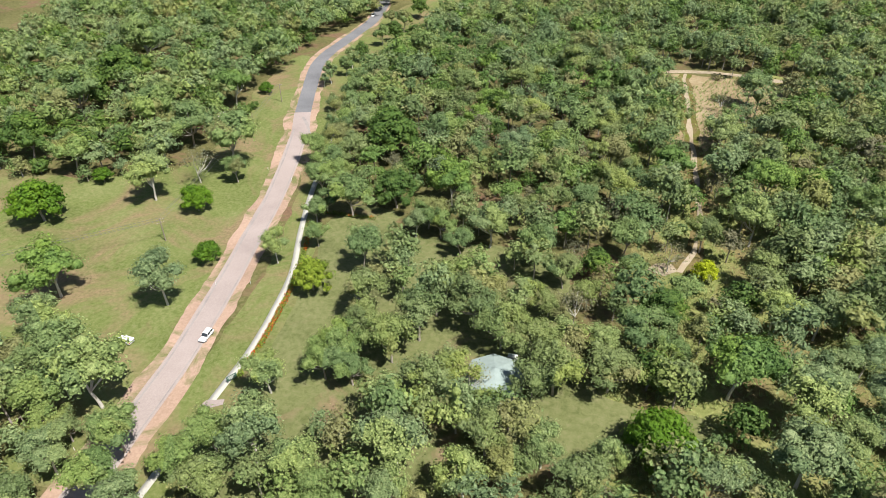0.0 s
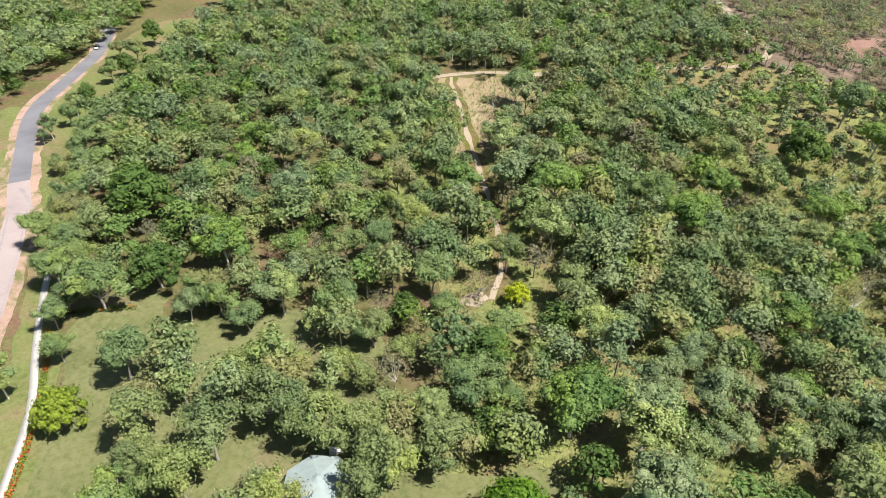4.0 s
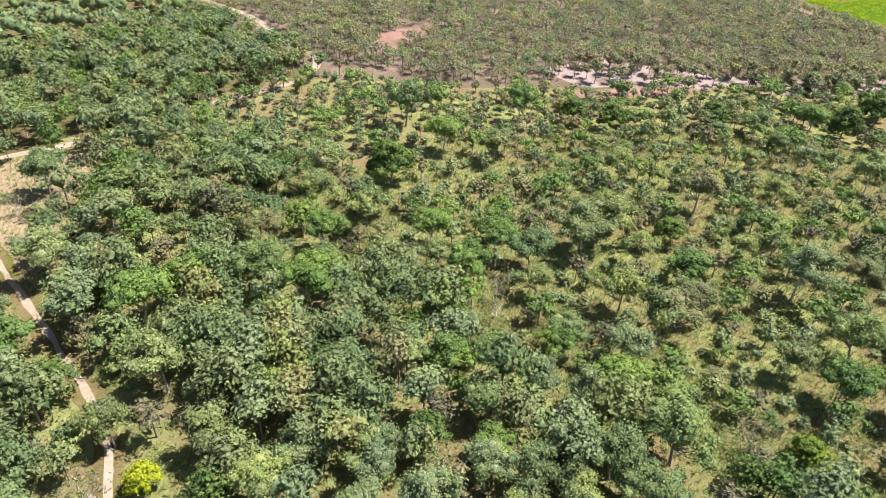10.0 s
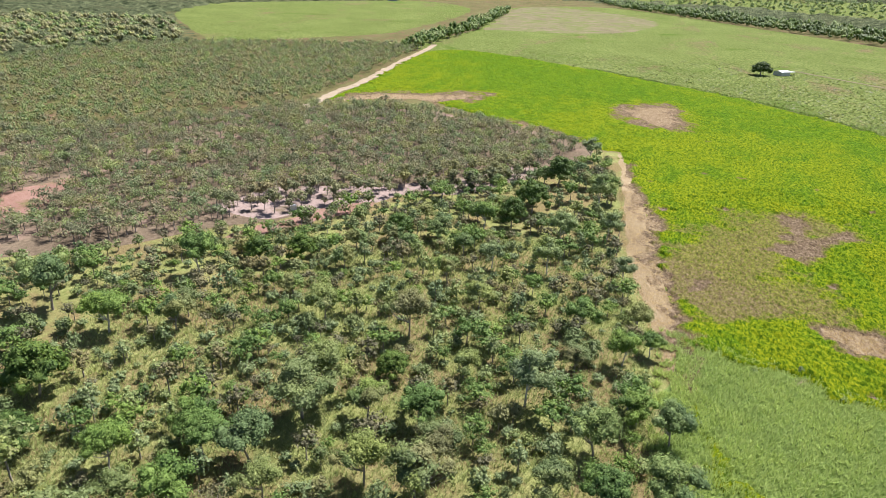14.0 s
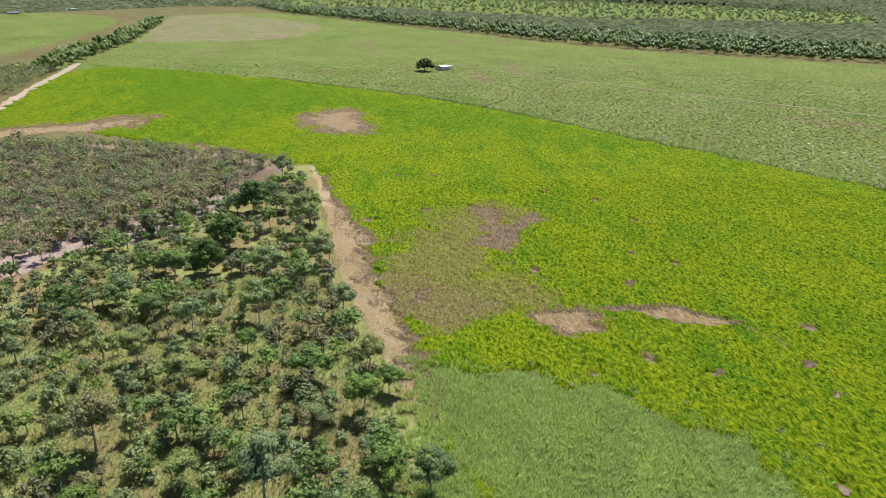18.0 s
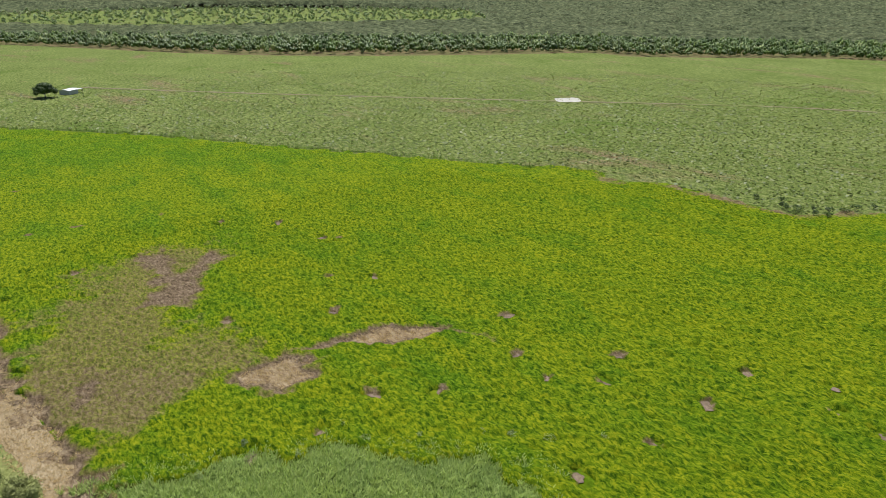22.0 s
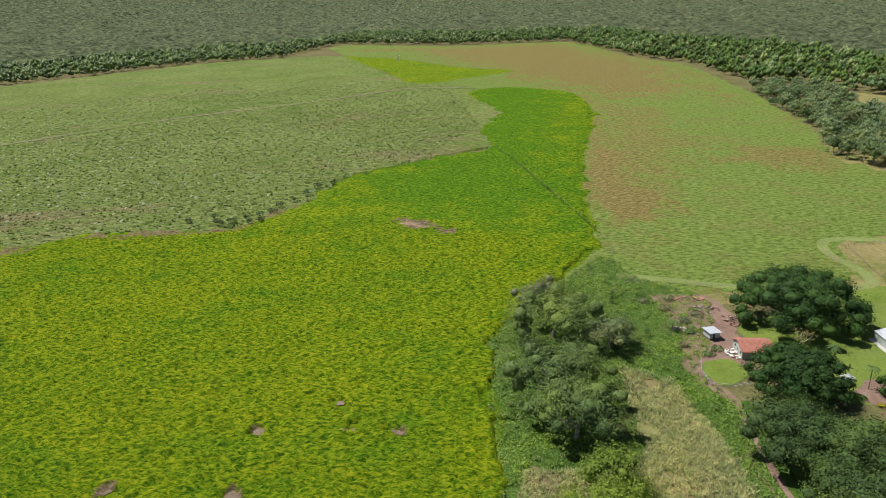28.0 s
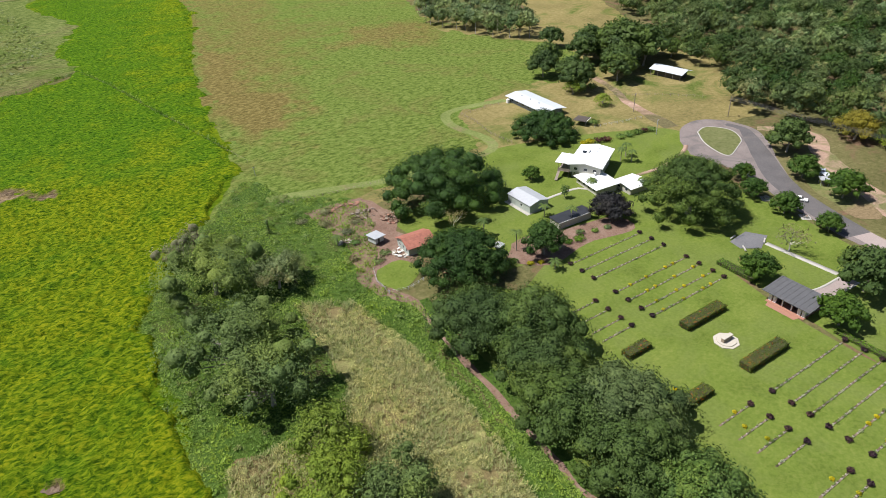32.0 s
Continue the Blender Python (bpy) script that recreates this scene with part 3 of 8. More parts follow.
def ribbon(name, line, width, z, mat, label="", rag=0.0, step=3.0, category="", kind="structure", thick=0.0):
    """A strip along a line; width a number or one for each point."""
    ring = smooth_line(line, step)
    n = len(ring)
    ws = np.interp(np.linspace(0, 1, n), np.linspace(0, 1, len(line)), width if isinstance(width, (list, tuple)) else [width] * len(line))
    verts, faces = [], []
    for i, q in enumerate(ring):
        d = (ring[min(i + 1, n - 1)] - ring[max(i - 1, 0)]).normalized()
        s = Vector((-d.y, d.x, 0))
        ra, rb = (rag * (noise.noise(Vector((q.x * 0.11, q.y * 0.11, k))) + 0.25 * noise.noise(Vector((q.x * 0.6, q.y * 0.6, k)))) for k in (0.3, 7.7))
        for e in (ws[i] / 2 + ra, -ws[i] / 2 + rb):
            verts.append((q.x + s.x * e, q.y + s.y * e, z + 0.002 * (i % 3)))
    for i in range(n - 1):
        faces.append((2 * i, 2 * i + 1, 2 * i + 3, 2 * i + 2))
    if thick:
        m = len(verts)
        verts += [(x, y, z - thick) for x, y, z in verts]
        for i in range(n - 1):
            faces += [(2 * i + 2, 2 * i + 2 + m, 2 * i + m, 2 * i), (2 * i + 1, 2 * i + 1 + m, 2 * i + 3 + m, 2 * i + 3)]
    return tagged(new(name, mesh_of(name, verts, faces, mat)), label, category, "", kind)


def speckle(p, size, seed):
    """Smooth value noise in -1..1 at points (n, 2), size metres across."""
    table = np.random.default_rng(seed).uniform(-1, 1, (128, 128))
    q = np.asarray(p, float) / size
    i = np.floor(q).astype(int)
    f = q - i
    f = f * f * (3 - 2 * f)
    a, b = i[:, 0] % 128, i[:, 1] % 128
    a1, b1 = (a + 1) % 128, (b + 1) % 128
    lo = table[a, b] * (1 - f[:, 0]) + table[a1, b] * f[:, 0]
    hi = table[a, b1] * (1 - f[:, 0]) + table[a1, b1] * f[:, 0]
    return lo * (1 - f[:, 1]) + hi * f[:, 1]


def depth_in(poly, pts):
    """How far each point lies inside the outline; negative outside."""
    p = np.asarray(poly, float)
    best = np.full(len(pts), 1e9)
    for a, b in zip(p, np.roll(p, -1, axis=0)):
        d = b - a
        t = np.clip(((pts - a) @ d) / max(d @ d, 1e-9), 0, 1)
        best = np.minimum(best, np.linalg.norm(pts - (a + t[:, None] * d), axis=1))
    return np.where(inside(p, pts), best, -best)


def cover_of(pts, patches):
    """The kind of cover: 0 lime, to -1 lush green, to 1 dry straw; each patch is (outline, value, softness)."""
    wander = 0.55 * speckle(pts, 17, 1) + 0.4 * speckle(pts, 6, 2) + 0.35 * speckle(pts, 2.4, 3)
    dry, lush = np.zeros(len(pts)), np.zeros(len(pts))
    for outline, value, soft in patches:
        k = np.clip(0.5 + 0.5 * depth_in(outline, pts) / soft + 0.6 * wander, 0, 1)
        k = k * k * (3 - 2 * k) * value
        dry, lush = np.maximum(dry, k), np.minimum(lush, k)
    return np.where(dry > 0.1, dry, lush)


def sward(name, outline, z, mat, cell, height, label="", holes=(), seed=1, kind="structure", category="", lift=None, patches=None, clump=0.0):
    """Standing grass: a rough quilt of small humps with a ragged edge; clump: the spacing of its tussocks."""
    rng = np.random.default_rng(seed)
    o = np.asarray(outline, float)
    x0, y0 = o.min(axis=0) - cell
    nx, ny = (np.ceil((o.max(axis=0) + cell - (x0, y0)) / cell)).astype(int)
    gx, gy = np.meshgrid(np.arange(nx + 1), np.arange(ny + 1), indexing="ij")
    px = x0 + gx * cell + rng.uniform(-0.32, 0.32, gx.shape) * cell
    py = y0 + gy * cell + rng.uniform(-0.32, 0.32, gx.shape) * cell
    pz = z + rng.uniform(0, 1, gx.shape) ** 1.5 * height
    if clump:
        ca, sa = math.cos(0.5), math.sin(0.5)
        u, w = (px * ca + py * sa) / (clump * 1.7), (py * ca - px * sa) / clump
        iu, iw = np.floor(u).astype(int), np.floor(w).astype(int)
        near, tall = np.full(u.shape, 9.0), np.ones(u.shape)
        table = rng.uniform(0.1, 0.9, (64, 64, 3))
        for du in (-1, 0, 1):
            for dw in (-1, 0, 1):
                c = table[(iu + du) % 64, (iw + dw) % 64]
                q = np.hypot(iu + du + c[..., 0] - u, iw + dw + c[..., 1] - w)
                tall = np.where(q < near, c[..., 2], tall)
                near = np.minimum(near, q)
        pz = z + height * (0.55 + 0.6 * tall) * np.sqrt(np.clip(1 - (near / 0.8) ** 2, 0.0, 1)) + 0.22 * (pz - z)
    if lift:
        pz = pz + lift[1] * np.clip((np.hypot(px, py) - lift[0]) / 1500, 0, 1) ** 2
    cx, cy = x0 + (gx[:-1, :-1] + 0.5) * cell, y0 + (gy[:-1, :-1] + 0.5) * cell
    wob = 2.2 * cell * (np.sin(cx * 0.31 + 1.3 * np.sin(cy * 0.17)) + np.sin(cy * 0.23 + 1.1 * np.sin(cx * 0.11))) * 0.5
    c = np.stack([(cx + wob).ravel(), (cy - wob).ravel()], axis=1)
    if patches is not None:
        c = c + np.stack([2.6 * speckle(c, 9, 5) + 1.6 * speckle(c, 3, 6), 2.6 * speckle(c, 9, 7) + 1.6 * speckle(c, 3, 8)], axis=1)
    keep = inside(o, c)
    for h in holes:
        keep &= ~inside(h, c)
    idx = (gx * (ny + 1) + gy)
    f = np.stack([idx[:-1, :-1], idx[1:, :-1], idx[1:, 1:], idx[:-1, 1:]], axis=-1).reshape(-1, 4)[keep]
    used, f2 = np.unique(f, return_inverse=True)
    v = np.stack([px.ravel(), py.ravel(), pz.ravel()], axis=1)[used]
    edge = np.bincount(f2.ravel(), minlength=len(v)) < 4
    v[edge, 2] -= (pz.ravel()[used][edge] - np.minimum(z, 0.05)) if not lift else np.minimum(z + height, v[edge, 2])
    me = mesh_of(name, v, f2.reshape(-1, 4), mat)
    if patches is not None:
        kinds = cover_of(v[:, :2], patches)
        low = np.clip((kinds - 0.3) / 0.5, 0, 1) * 0.75
        co = v.astype(np.float32)
        co[:, 2] = z + (co[:, 2] - z) * (1 - low)
        me.vertices.foreach_set("co", co.ravel())
        me.attributes.new("cover", "FLOAT", "POINT").data.foreach_set("value", kinds.astype(np.float32))
        me.update()
    return tagged(new(name, me), label, category, "", kind)


def thing(name, m=None, label="", category="", group="", kind=""):
    ob = new(name)
    ob.empty_display_size = 0.2
    if m is not None:
        ob.matrix_world = m
    return tagged(ob, label, category, group, kind)


def part(name, data, mat, parent, label="", at=None):
    """One mesh under a thing or a part, from a bmesh or a mesh."""
    if isinstance(data, bmesh.types.BMesh):
        me = bpy.data.meshes.new(name)
        data.to_mesh(me)
        data.free()
        me.materials.append(mat)
    else:
        me = data
    ob = new(name, me)
    ob.parent = parent
    if at is not None:
        ob.matrix_basis = at
    return tagged(ob, label)


def box(size, at=(0, 0, 0), bevel=0.0, bm=None, turn=0.0):
    """A box by its full size, resting on at."""
    own = bmesh.new()
    bmesh.ops.create_cube(own, size=1)
    bmesh.ops.scale(own, vec=size, verts=own.verts)
    if bevel:
        bmesh.ops.bevel(own, geom=own.edges[:], offset=bevel, segments=1, affect="EDGES")
    bmesh.ops.transform(own, matrix=Matrix.Translation((at[0], at[1], at[2] + size[2] / 2)) @ Matrix.Rotation(turn, 4, "Z"), verts=own.verts)
    if bm is None:
        return own
    me = bpy.data.meshes.new("t")
    own.to_mesh(me)
    own.free()
    bm.from_mesh(me)
    bpy.data.meshes.remove(me)
    return bm


def tube(bm, pts, radii, sides=6, cap=True):
    """A tapered tube through points."""
    rings = []
    for i, p in enumerate(pts):
        p = Vector(p)
        d = (Vector(pts[min(i + 1, len(pts) - 1)]) - Vector(pts[max(i - 1, 0)])).normalized()
        u = d.orthogonal().normalized()
        w = d.cross(u)
        rings.append([bm.verts.new(p + radii[i] * (math.cos(a) * u + math.sin(a) * w)) for a in (2 * math.pi * k / sides for k in range(sides))])
    for a, b in zip(rings[:-1], rings[1:]):
        for k in range(sides):
            bm.faces.new((a[k], a[(k + 1) % sides], b[(k + 1) % sides], b[k]))
    if cap:
        bm.faces.new(rings[-1])
        bm.faces.new(rings[0][::-1])
    return bm


# ---- trees ----
def sprays(rng, blobs, count, size, shell=0.55, flat=0.0):
    """Leaf sprays as bent quads on and in the blobs (centre, radii)."""
    vol = np.array([r[0] * r[1] * r[2] for _, r in blobs]) ** 0.62
    which = rng.choice(len(blobs), count, p=vol / vol.sum())
    cen, rad = np.array([b[0] for b in blobs])[which], np.array([b[1] for b in blobs])[which]
    d = rng.normal(size=(count, 3))
    d[:, 2] = np.where(rng.random(count) < 0.7, np.abs(d[:, 2]), d[:, 2])
    d /= np.linalg.norm(d, axis=1, keepdims=True)
    p = cen + rad * d * (shell + (1.08 - shell) * rng.random((count, 1)) ** 0.7 + 0.09 * rng.normal(size=(count, 1)))
    out = p - np.average(np.array([b[0] for b in blobs]), axis=0, weights=vol) * (1, 1, 0.8)
    out /= np.linalg.norm(out, axis=1, keepdims=True) + 1e-6
    nrm = d * 0.55 + out * 0.6 + rng.normal(size=(count, 3)) * 0.48 + np.array([0, 0, 0.25 + flat])
    nrm /= np.linalg.norm(nrm, axis=1, keepdims=True)
    u = np.cross(nrm, rng.normal(size=(count, 3)))
    u /= np.linalg.norm(u, axis=1, keepdims=True)
    w = np.cross(nrm, u)
    s = size * rng.uniform(0.55, 1.3, (count, 1))
    bend = nrm * s * rng.uniform(0.1, 0.4, (count, 1))
    v = np.stack([p - u * s, p - w * s * 0.62 + bend, p + u * s * 1.05, p + w * s * 0.62 + bend], axis=1).reshape(-1, 3)
    return v, np.arange(count * 4).reshape(-1, 4)


def blobs_of(rng, kind, h, r):
    """The clumps of a crown and the height where the limbs part."""
    out = []
    if kind == "open":
        ox, oy = rng.uniform(-0.1, 0.1, 2) * r
        limbs = rng.integers(5, 8)
        for i in range(limbs):
            a, up = 2 * math.pi * i / limbs + rng.uniform(-0.35, 0.35), rng.uniform(0.15, 0.95)
            reach = r * rng.uniform(0.5, 0.74) * math.cos(up * 0.9)
            c = np.array((math.cos(a) * reach + ox, math.sin(a) * reach + oy, h * (0.46 + 0.32 * math.sin(up * 1.4))))
            for k in range(4):
                q = r * rng.uniform(0.24, 0.38)
                e = rng.normal(size=3)
                e *= (0.0 if k == 0 else 0.32) * r / np.linalg.norm(e)
                out.append((tuple(c + e * (1, 1, 0.75)), (q, q, q * rng.uniform(0.7, 1.0))))
        for k in range(4):
            q = r * rng.uniform(0.26, 0.36)
            out.append(((ox + rng.uniform(-0.3, 0.3) * r, oy + rng.uniform(-0.3, 0.3) * r, h * rng.uniform(0.78, 0.9)), (q, q, q * 0.85)))
        out.append(((ox, oy, h * 0.56), (r * 0.5, r * 0.5, h * 0.2)))
        return out, 0.28 * h
    if kind == "round":
        n = 30
        for i in range(n):
            a, k = 2.4 * i + rng.uniform(-0.3, 0.3), math.sqrt((i + 0.2) / n)
            w = rng.uniform(0.88, 1.12)
            c = (math.cos(a) * r * 0.80 * k * w, math.sin(a) * r * 0.80 * k * w, h * 0.84 - h * 0.50 * k ** 2.4 * rng.uniform(0.75, 1.15) + h * rng.uniform(-0.06, 0.04))
            q = r * rng.uniform(0.2, 0.31)
            out.append((c, (q, q, q * 0.85)))
        out.append(((0, 0, h * 0.52), (r * 0.7, r * 0.7, h * 0.3)))
        return out, 0.22 * h
    if kind == "dome":
        n = 64
        for i in range(n):
            a, k = 2.4 * i + rng.uniform(-0.25, 0.25), math.sqrt((i + 0.2) / n)
            w = rng.uniform(0.92, 1.06)
            c = (math.cos(a) * r * 0.9 * k * w, math.sin(a) * r * 0.9 * k * w, h * 0.9 - h * 0.7 * k ** 3.0 + h * rng.uniform(-0.05, 0.05))
            q = r * rng.uniform(0.13, 0.2)
            out.append((c, (q, q, q * 0.8)))
        out.append(((0, 0, h * 0.46), (r * 0.82, r * 0.82, h * 0.36)))
        return out, 0.2 * h
    if kind == "tall":
        n = 12
        for i in range(n):
            a, k = 2.4 * i + rng.uniform(-0.4, 0.4), i / n
            c = (math.cos(a) * r * (0.55 - 0.3 * abs(k - 0.35)), math.sin(a) * r * (0.55 - 0.3 * abs(k - 0.35)), h * (0.38 + 0.55 * k))
            q = r * rng.uniform(0.34, 0.5) * (1.1 - 0.35 * k)
            out.append((c, (q, q, q * 1.05)))
        return out, 0.25 * h
    if kind == "lump":
        for i in range(4):
            a = 1.6 * i + rng.uniform(-0.5, 0.5)
            q = rng.uniform(0.4, 0.62)
            c = (math.cos(a) * r * 0.4, math.sin(a) * r * 0.4, h * rng.uniform(0.36, 0.7))
            out.append((c, (r * q, r * q, h * q * 0.6)))
        return out, 0.2 * h
    n = 6
    for i in range(n):
        a = 2.4 * i
        c = (math.cos(a) * r * 0.5, math.sin(a) * r * 0.5, h * rng.uniform(0.35, 0.65))
        q = r * rng.uniform(0.45, 0.6)
        out.append((c, (q, q, h * 0.35)))
    return out, 0.08 * h


GOLD = (1 + math.sqrt(5)) / 2
ICO_V = np.array([(a, b, 0) for a in (-1, 1) for b in (-GOLD, GOLD)] + [(0, a, b) for a in (-1, 1) for b in (-GOLD, GOLD)] + [(b, 0, a) for a in (-1, 1) for b in (-GOLD, GOLD)], float) / math.hypot(1, GOLD)
ICO_F = np.array([f for f in ((a, b, c) for a in range(12) for b in range(a + 1, 12) for c in range(b + 1, 12)) if all(np.linalg.norm(ICO_V[f[q]] - ICO_V[f[q - 1]]) < 1.1 for q in range(3))])
ICO_F = np.array([f if np.dot(np.cross(ICO_V[f[1]] - ICO_V[f[0]], ICO_V[f[2]] - ICO_V[f[0]]), ICO_V[f[0]]) > 0 else f[::-1] for f in ICO_F])


OCT_V = np.array([(1, 0, 0), (-1, 0, 0), (0, 1, 0), (0, -1, 0), (0, 0, 1), (0, 0, -1)], float) * 1.12
OCT_F = np.array([(0, 2, 4), (2, 1, 4), (1, 3, 4), (3, 0, 4), (2, 0, 5), (1, 2, 5), (3, 1, 5), (0, 3, 5)])


def cores(rng, blobs, scale, base_v=ICO_V, base_f=ICO_F):
    """The shaded inner mass of each clump, as a rough lump."""
    vs, fs, base = [], [], 0
    for c, r in blobs:
        v = base_v * (1 + rng.uniform(-0.22, 0.12, (len(base_v), 1))) * np.array(r) * scale + np.array(c)
        vs.append(v), fs.append(base_f + base)
        base += len(v)
    return np.concatenate(vs), np.concatenate(fs)


def trunk_bm(rng, blobs, fork, h, thick, limbs=7):
    bm = bmesh.new()
    lean = Vector((rng.uniform(-0.05, 0.05) * h, rng.uniform(-0.05, 0.05) * h, fork))
    tube(bm, [(0, 0, -0.3), (lean.x * 0.3, lean.y * 0.3, fork * 0.4), lean], [thick * 1.25, thick, thick * 0.82], 7)
    top = Vector((lean.x * 1.3, lean.y * 1.3, h * 0.86))
    tube(bm, [lean, lean.lerp(top, 0.5) + Vector((rng.uniform(-0.3, 0.3), rng.uniform(-0.3, 0.3), 0)), top], [thick * 0.8, thick * 0.5, thick * 0.12], 6)
    for c, _ in blobs[1:limbs + 1]:
        c = Vector(c)
        mid = lean.lerp(c, 0.5) + Vector((0, 0, -0.06 * h))
        tube(bm, [lean, mid, c], [thick * 0.55, thick * 0.36, thick * 0.1], 5)
    return bm


def tree_mesh(kind, h, r, count, size, leafmat, bark, seed, thick=0.22, shell=0.55, core=0.0):
    """Two meshes: trunk with its limbs, and crown."""
    rng = np.random.default_rng(seed)
    blobs, fork = blobs_of(rng, kind, h, r)
    bm = trunk_bm(rng, blobs, fork, h, thick)
    tm = bpy.data.meshes.new("trunk")
    bm.to_mesh(tm)
    bm.free()
    tm.materials.append(bark)
    v, f = sprays(rng, blobs, count, size, shell)
    tri = np.concatenate([f[:, [0, 1, 2]], f[:, [0, 2, 3]]])
    if core:
        cv, cf = cores(rng, blobs, core)
        tri = np.concatenate([tri, cf + len(v)])
        v = np.concatenate([v, cv])
    return tm, mesh_of("crown", v, tri, leafmat)


def plant(name, meshes, x, y, scale, turn, label, category="tree", group="", tall=1.0, z=0.0):
    t = thing(name, Matrix.Translation((x, y, z)) @ Matrix.Rotation(turn, 4, "Z") @ Matrix.Diagonal((scale, scale, scale * tall, 1)), label, category, group)
    part("trunk", meshes[0], None, t)
    part("crown", meshes[1], None, t)
    return t


def tufts(name, pts, h, w, blades, mat, label, seed=4, lean=0.45, category="grass", kind="stuff", z=0.0):
    """Standing grass or weeds: fans of bent blades."""
    rng = np.random.default_rng(seed)
    n = len(pts) * blades
    p = np.repeat(np.asarray(pts, float), blades, axis=0)
    size = np.repeat(rng.uniform(0.5, 1.3, len(pts)), blades)
    a = rng.uniform(0, 2 * math.pi, n)
    d = np.stack([np.cos(a), np.sin(a), np.zeros(n)], axis=1)
    s = np.stack([-np.sin(a), np.cos(a), np.zeros(n)], axis=1)
    hh, ww = h * size * rng.uniform(0.6, 1.2, n), w * size
    base = np.concatenate([p, np.full((n, 1), z)], axis=1) + d * (ww * rng.uniform(0.0, 1.2, n))[:, None]
    top = base + d * (hh * lean * rng.uniform(0.3, 1.5, n))[:, None] + np.stack([np.zeros(n), np.zeros(n), hh], axis=1)
    v = np.stack([base - s * ww[:, None] * 0.4, base + s * ww[:, None] * 0.4, top + s * ww[:, None] * 0.5, top - s * ww[:, None] * 0.3 + d * ww[:, None] * 0.4], axis=1).reshape(-1, 3)
    return tagged(new(name, mesh_of(name, v, np.arange(n * 4).reshape(-1, 4), mat)), label, category, "", kind)


def scatter(rng, outline, gap, holes=(), lines=(), limit=100000, discs=None):
    """Points in an outline, about gap apart, that keep clear of holes and (line, width)."""
    o = np.asarray(outline, float)
    lo, hi = o.min(axis=0), o.max(axis=0)
    gx, gy = np.meshgrid(np.arange(lo[0], hi[0], gap), np.arange(lo[1], hi[1], gap * 0.87))
    gx = gx + (np.arange(gx.shape[0]) % 2)[:, None] * gap * 0.5
    p = np.stack([gx.ravel(), gy.ravel()], axis=1) + rng.uniform(-0.42, 0.42, (gx.size, 2)) * gap
    keep = inside(o, p)
    for h in holes:
        keep &= ~inside(h, p)
    for line, w in lines:
        keep &= ~near_line(line, p, w)
    p = p[keep]
    if discs is not None:
        gapd = np.linalg.norm(p[:, None, :] - discs[None, :, :2], axis=2) - discs[None, :, 2]
        p = p[gapd.min(axis=1) > 0]
    return p[rng.permutation(len(p))[:limit]]


def woods(name, pts, kinds, weights, mats, label, scale=(0.6, 1.4), seed=3, bark=None, trunks=True, core=0.66, ncore=6, single=False):
    """Joined trees: each kind is (form, height, radius, sprays, spray size); mats holds a leaf material for each kind, then bark."""
    rng = np.random.default_rng(seed)
    made = []
    for k, (form, h, r, n, s) in enumerate(kinds):
        row = []
        for _ in range(4):
            b, fork = blobs_of(rng, form, h, r)
            v, f = sprays(rng, b, n, s, 0.6)
            f = f[:, [0, 1, 2]] if single else np.concatenate([f[:, [0, 1, 2]], f[:, [0, 2, 3]]])
            if core:
                cv, cf = cores(rng, b if len(b) <= ncore else b[-1:] + b[::max(1, len(b) // ncore)], core, OCT_V, OCT_F)
                f = np.concatenate([f, cf + len(v)])
                v = np.concatenate([v, cv])
            i = np.full(len(f), k)
            if trunks:
                tv = np.array([[math.cos(a) * w, math.sin(a) * w, z] for z, w in ((0, 0.25), (h * 0.75, 0.08)) for a in (0, 2.1, 4.2)])
                tf = np.array([q for j in range(3) for q in ((j, (j + 1) % 3, 3 + j), ((j + 1) % 3, 3 + (j + 1) % 3, 3 + j))])
                f = np.concatenate([f, tf + len(v)])
                v = np.concatenate([v, tv])
                i = np.concatenate([i, np.full(6, len(kinds))])
            row.append((v, f, i))
        made.append(row)
    vs, fs, ids, base = [], [], [], 0
    pick = rng.choice(len(kinds), len(pts), p=np.array(weights) / sum(weights))
    for (x, y), k in zip(pts, pick):
        v, f, i = made[k][rng.integers(4)]
        a, s = rng.uniform(0, 6.28), rng.uniform(*scale)
        c, sn = math.cos(a) * s, math.sin(a) * s
        w = np.empty_like(v)
        w[:, 0], w[:, 1], w[:, 2] = v[:, 0] * c - v[:, 1] * sn + x, v[:, 0] * sn + v[:, 1] * c + y, v[:, 2] * s * rng.uniform(0.85, 1.15)
        vs.append(w), fs.append(f + base), ids.append(i)
        base += len(v)
    me = mesh_of(name, np.concatenate(vs), np.concatenate(fs), list(mats) + [bark or M_BARK], np.concatenate(ids))
    return tagged(new(name, me), label, "trees", "", "stuff")

# ---- plan ----
ROAD = [(-104, -75), (-97, -40), (-92, 10), (-90, 55), (-90.5, 89), (-91, 101), (-92.4, 115), (-94.6, 133), (-97.4, 152), (-101, 176), (-107, 204), (-114, 231), (-120, 248), (-130.5, 284), (-136, 306), (-137, 324), (-135.7, 338), (-133.4, 363), (-132, 386), (-136, 420), (-146, 460)]
PATH = [(-78, 60), (-76, 91), (-75, 107), (-76, 125), (-78, 140), (-83, 157), (-87, 172), (-91, 190), (-100, 240), (-108, 291), (-104, 327), (-95, 380), (-82, 436)]
TRACK = [(46, 332), (45, 299), (44, 277), (43.5, 255), (43, 230), (42, 205), (41.5, 196), (38, 175), (33, 164)]
CROSS = [(36, 333), (55, 336), (70, 335), (88, 331), (126, 334), (152, 333), (194, 331), (222, 350), (232, 400), (243, 457), (235, 560)]
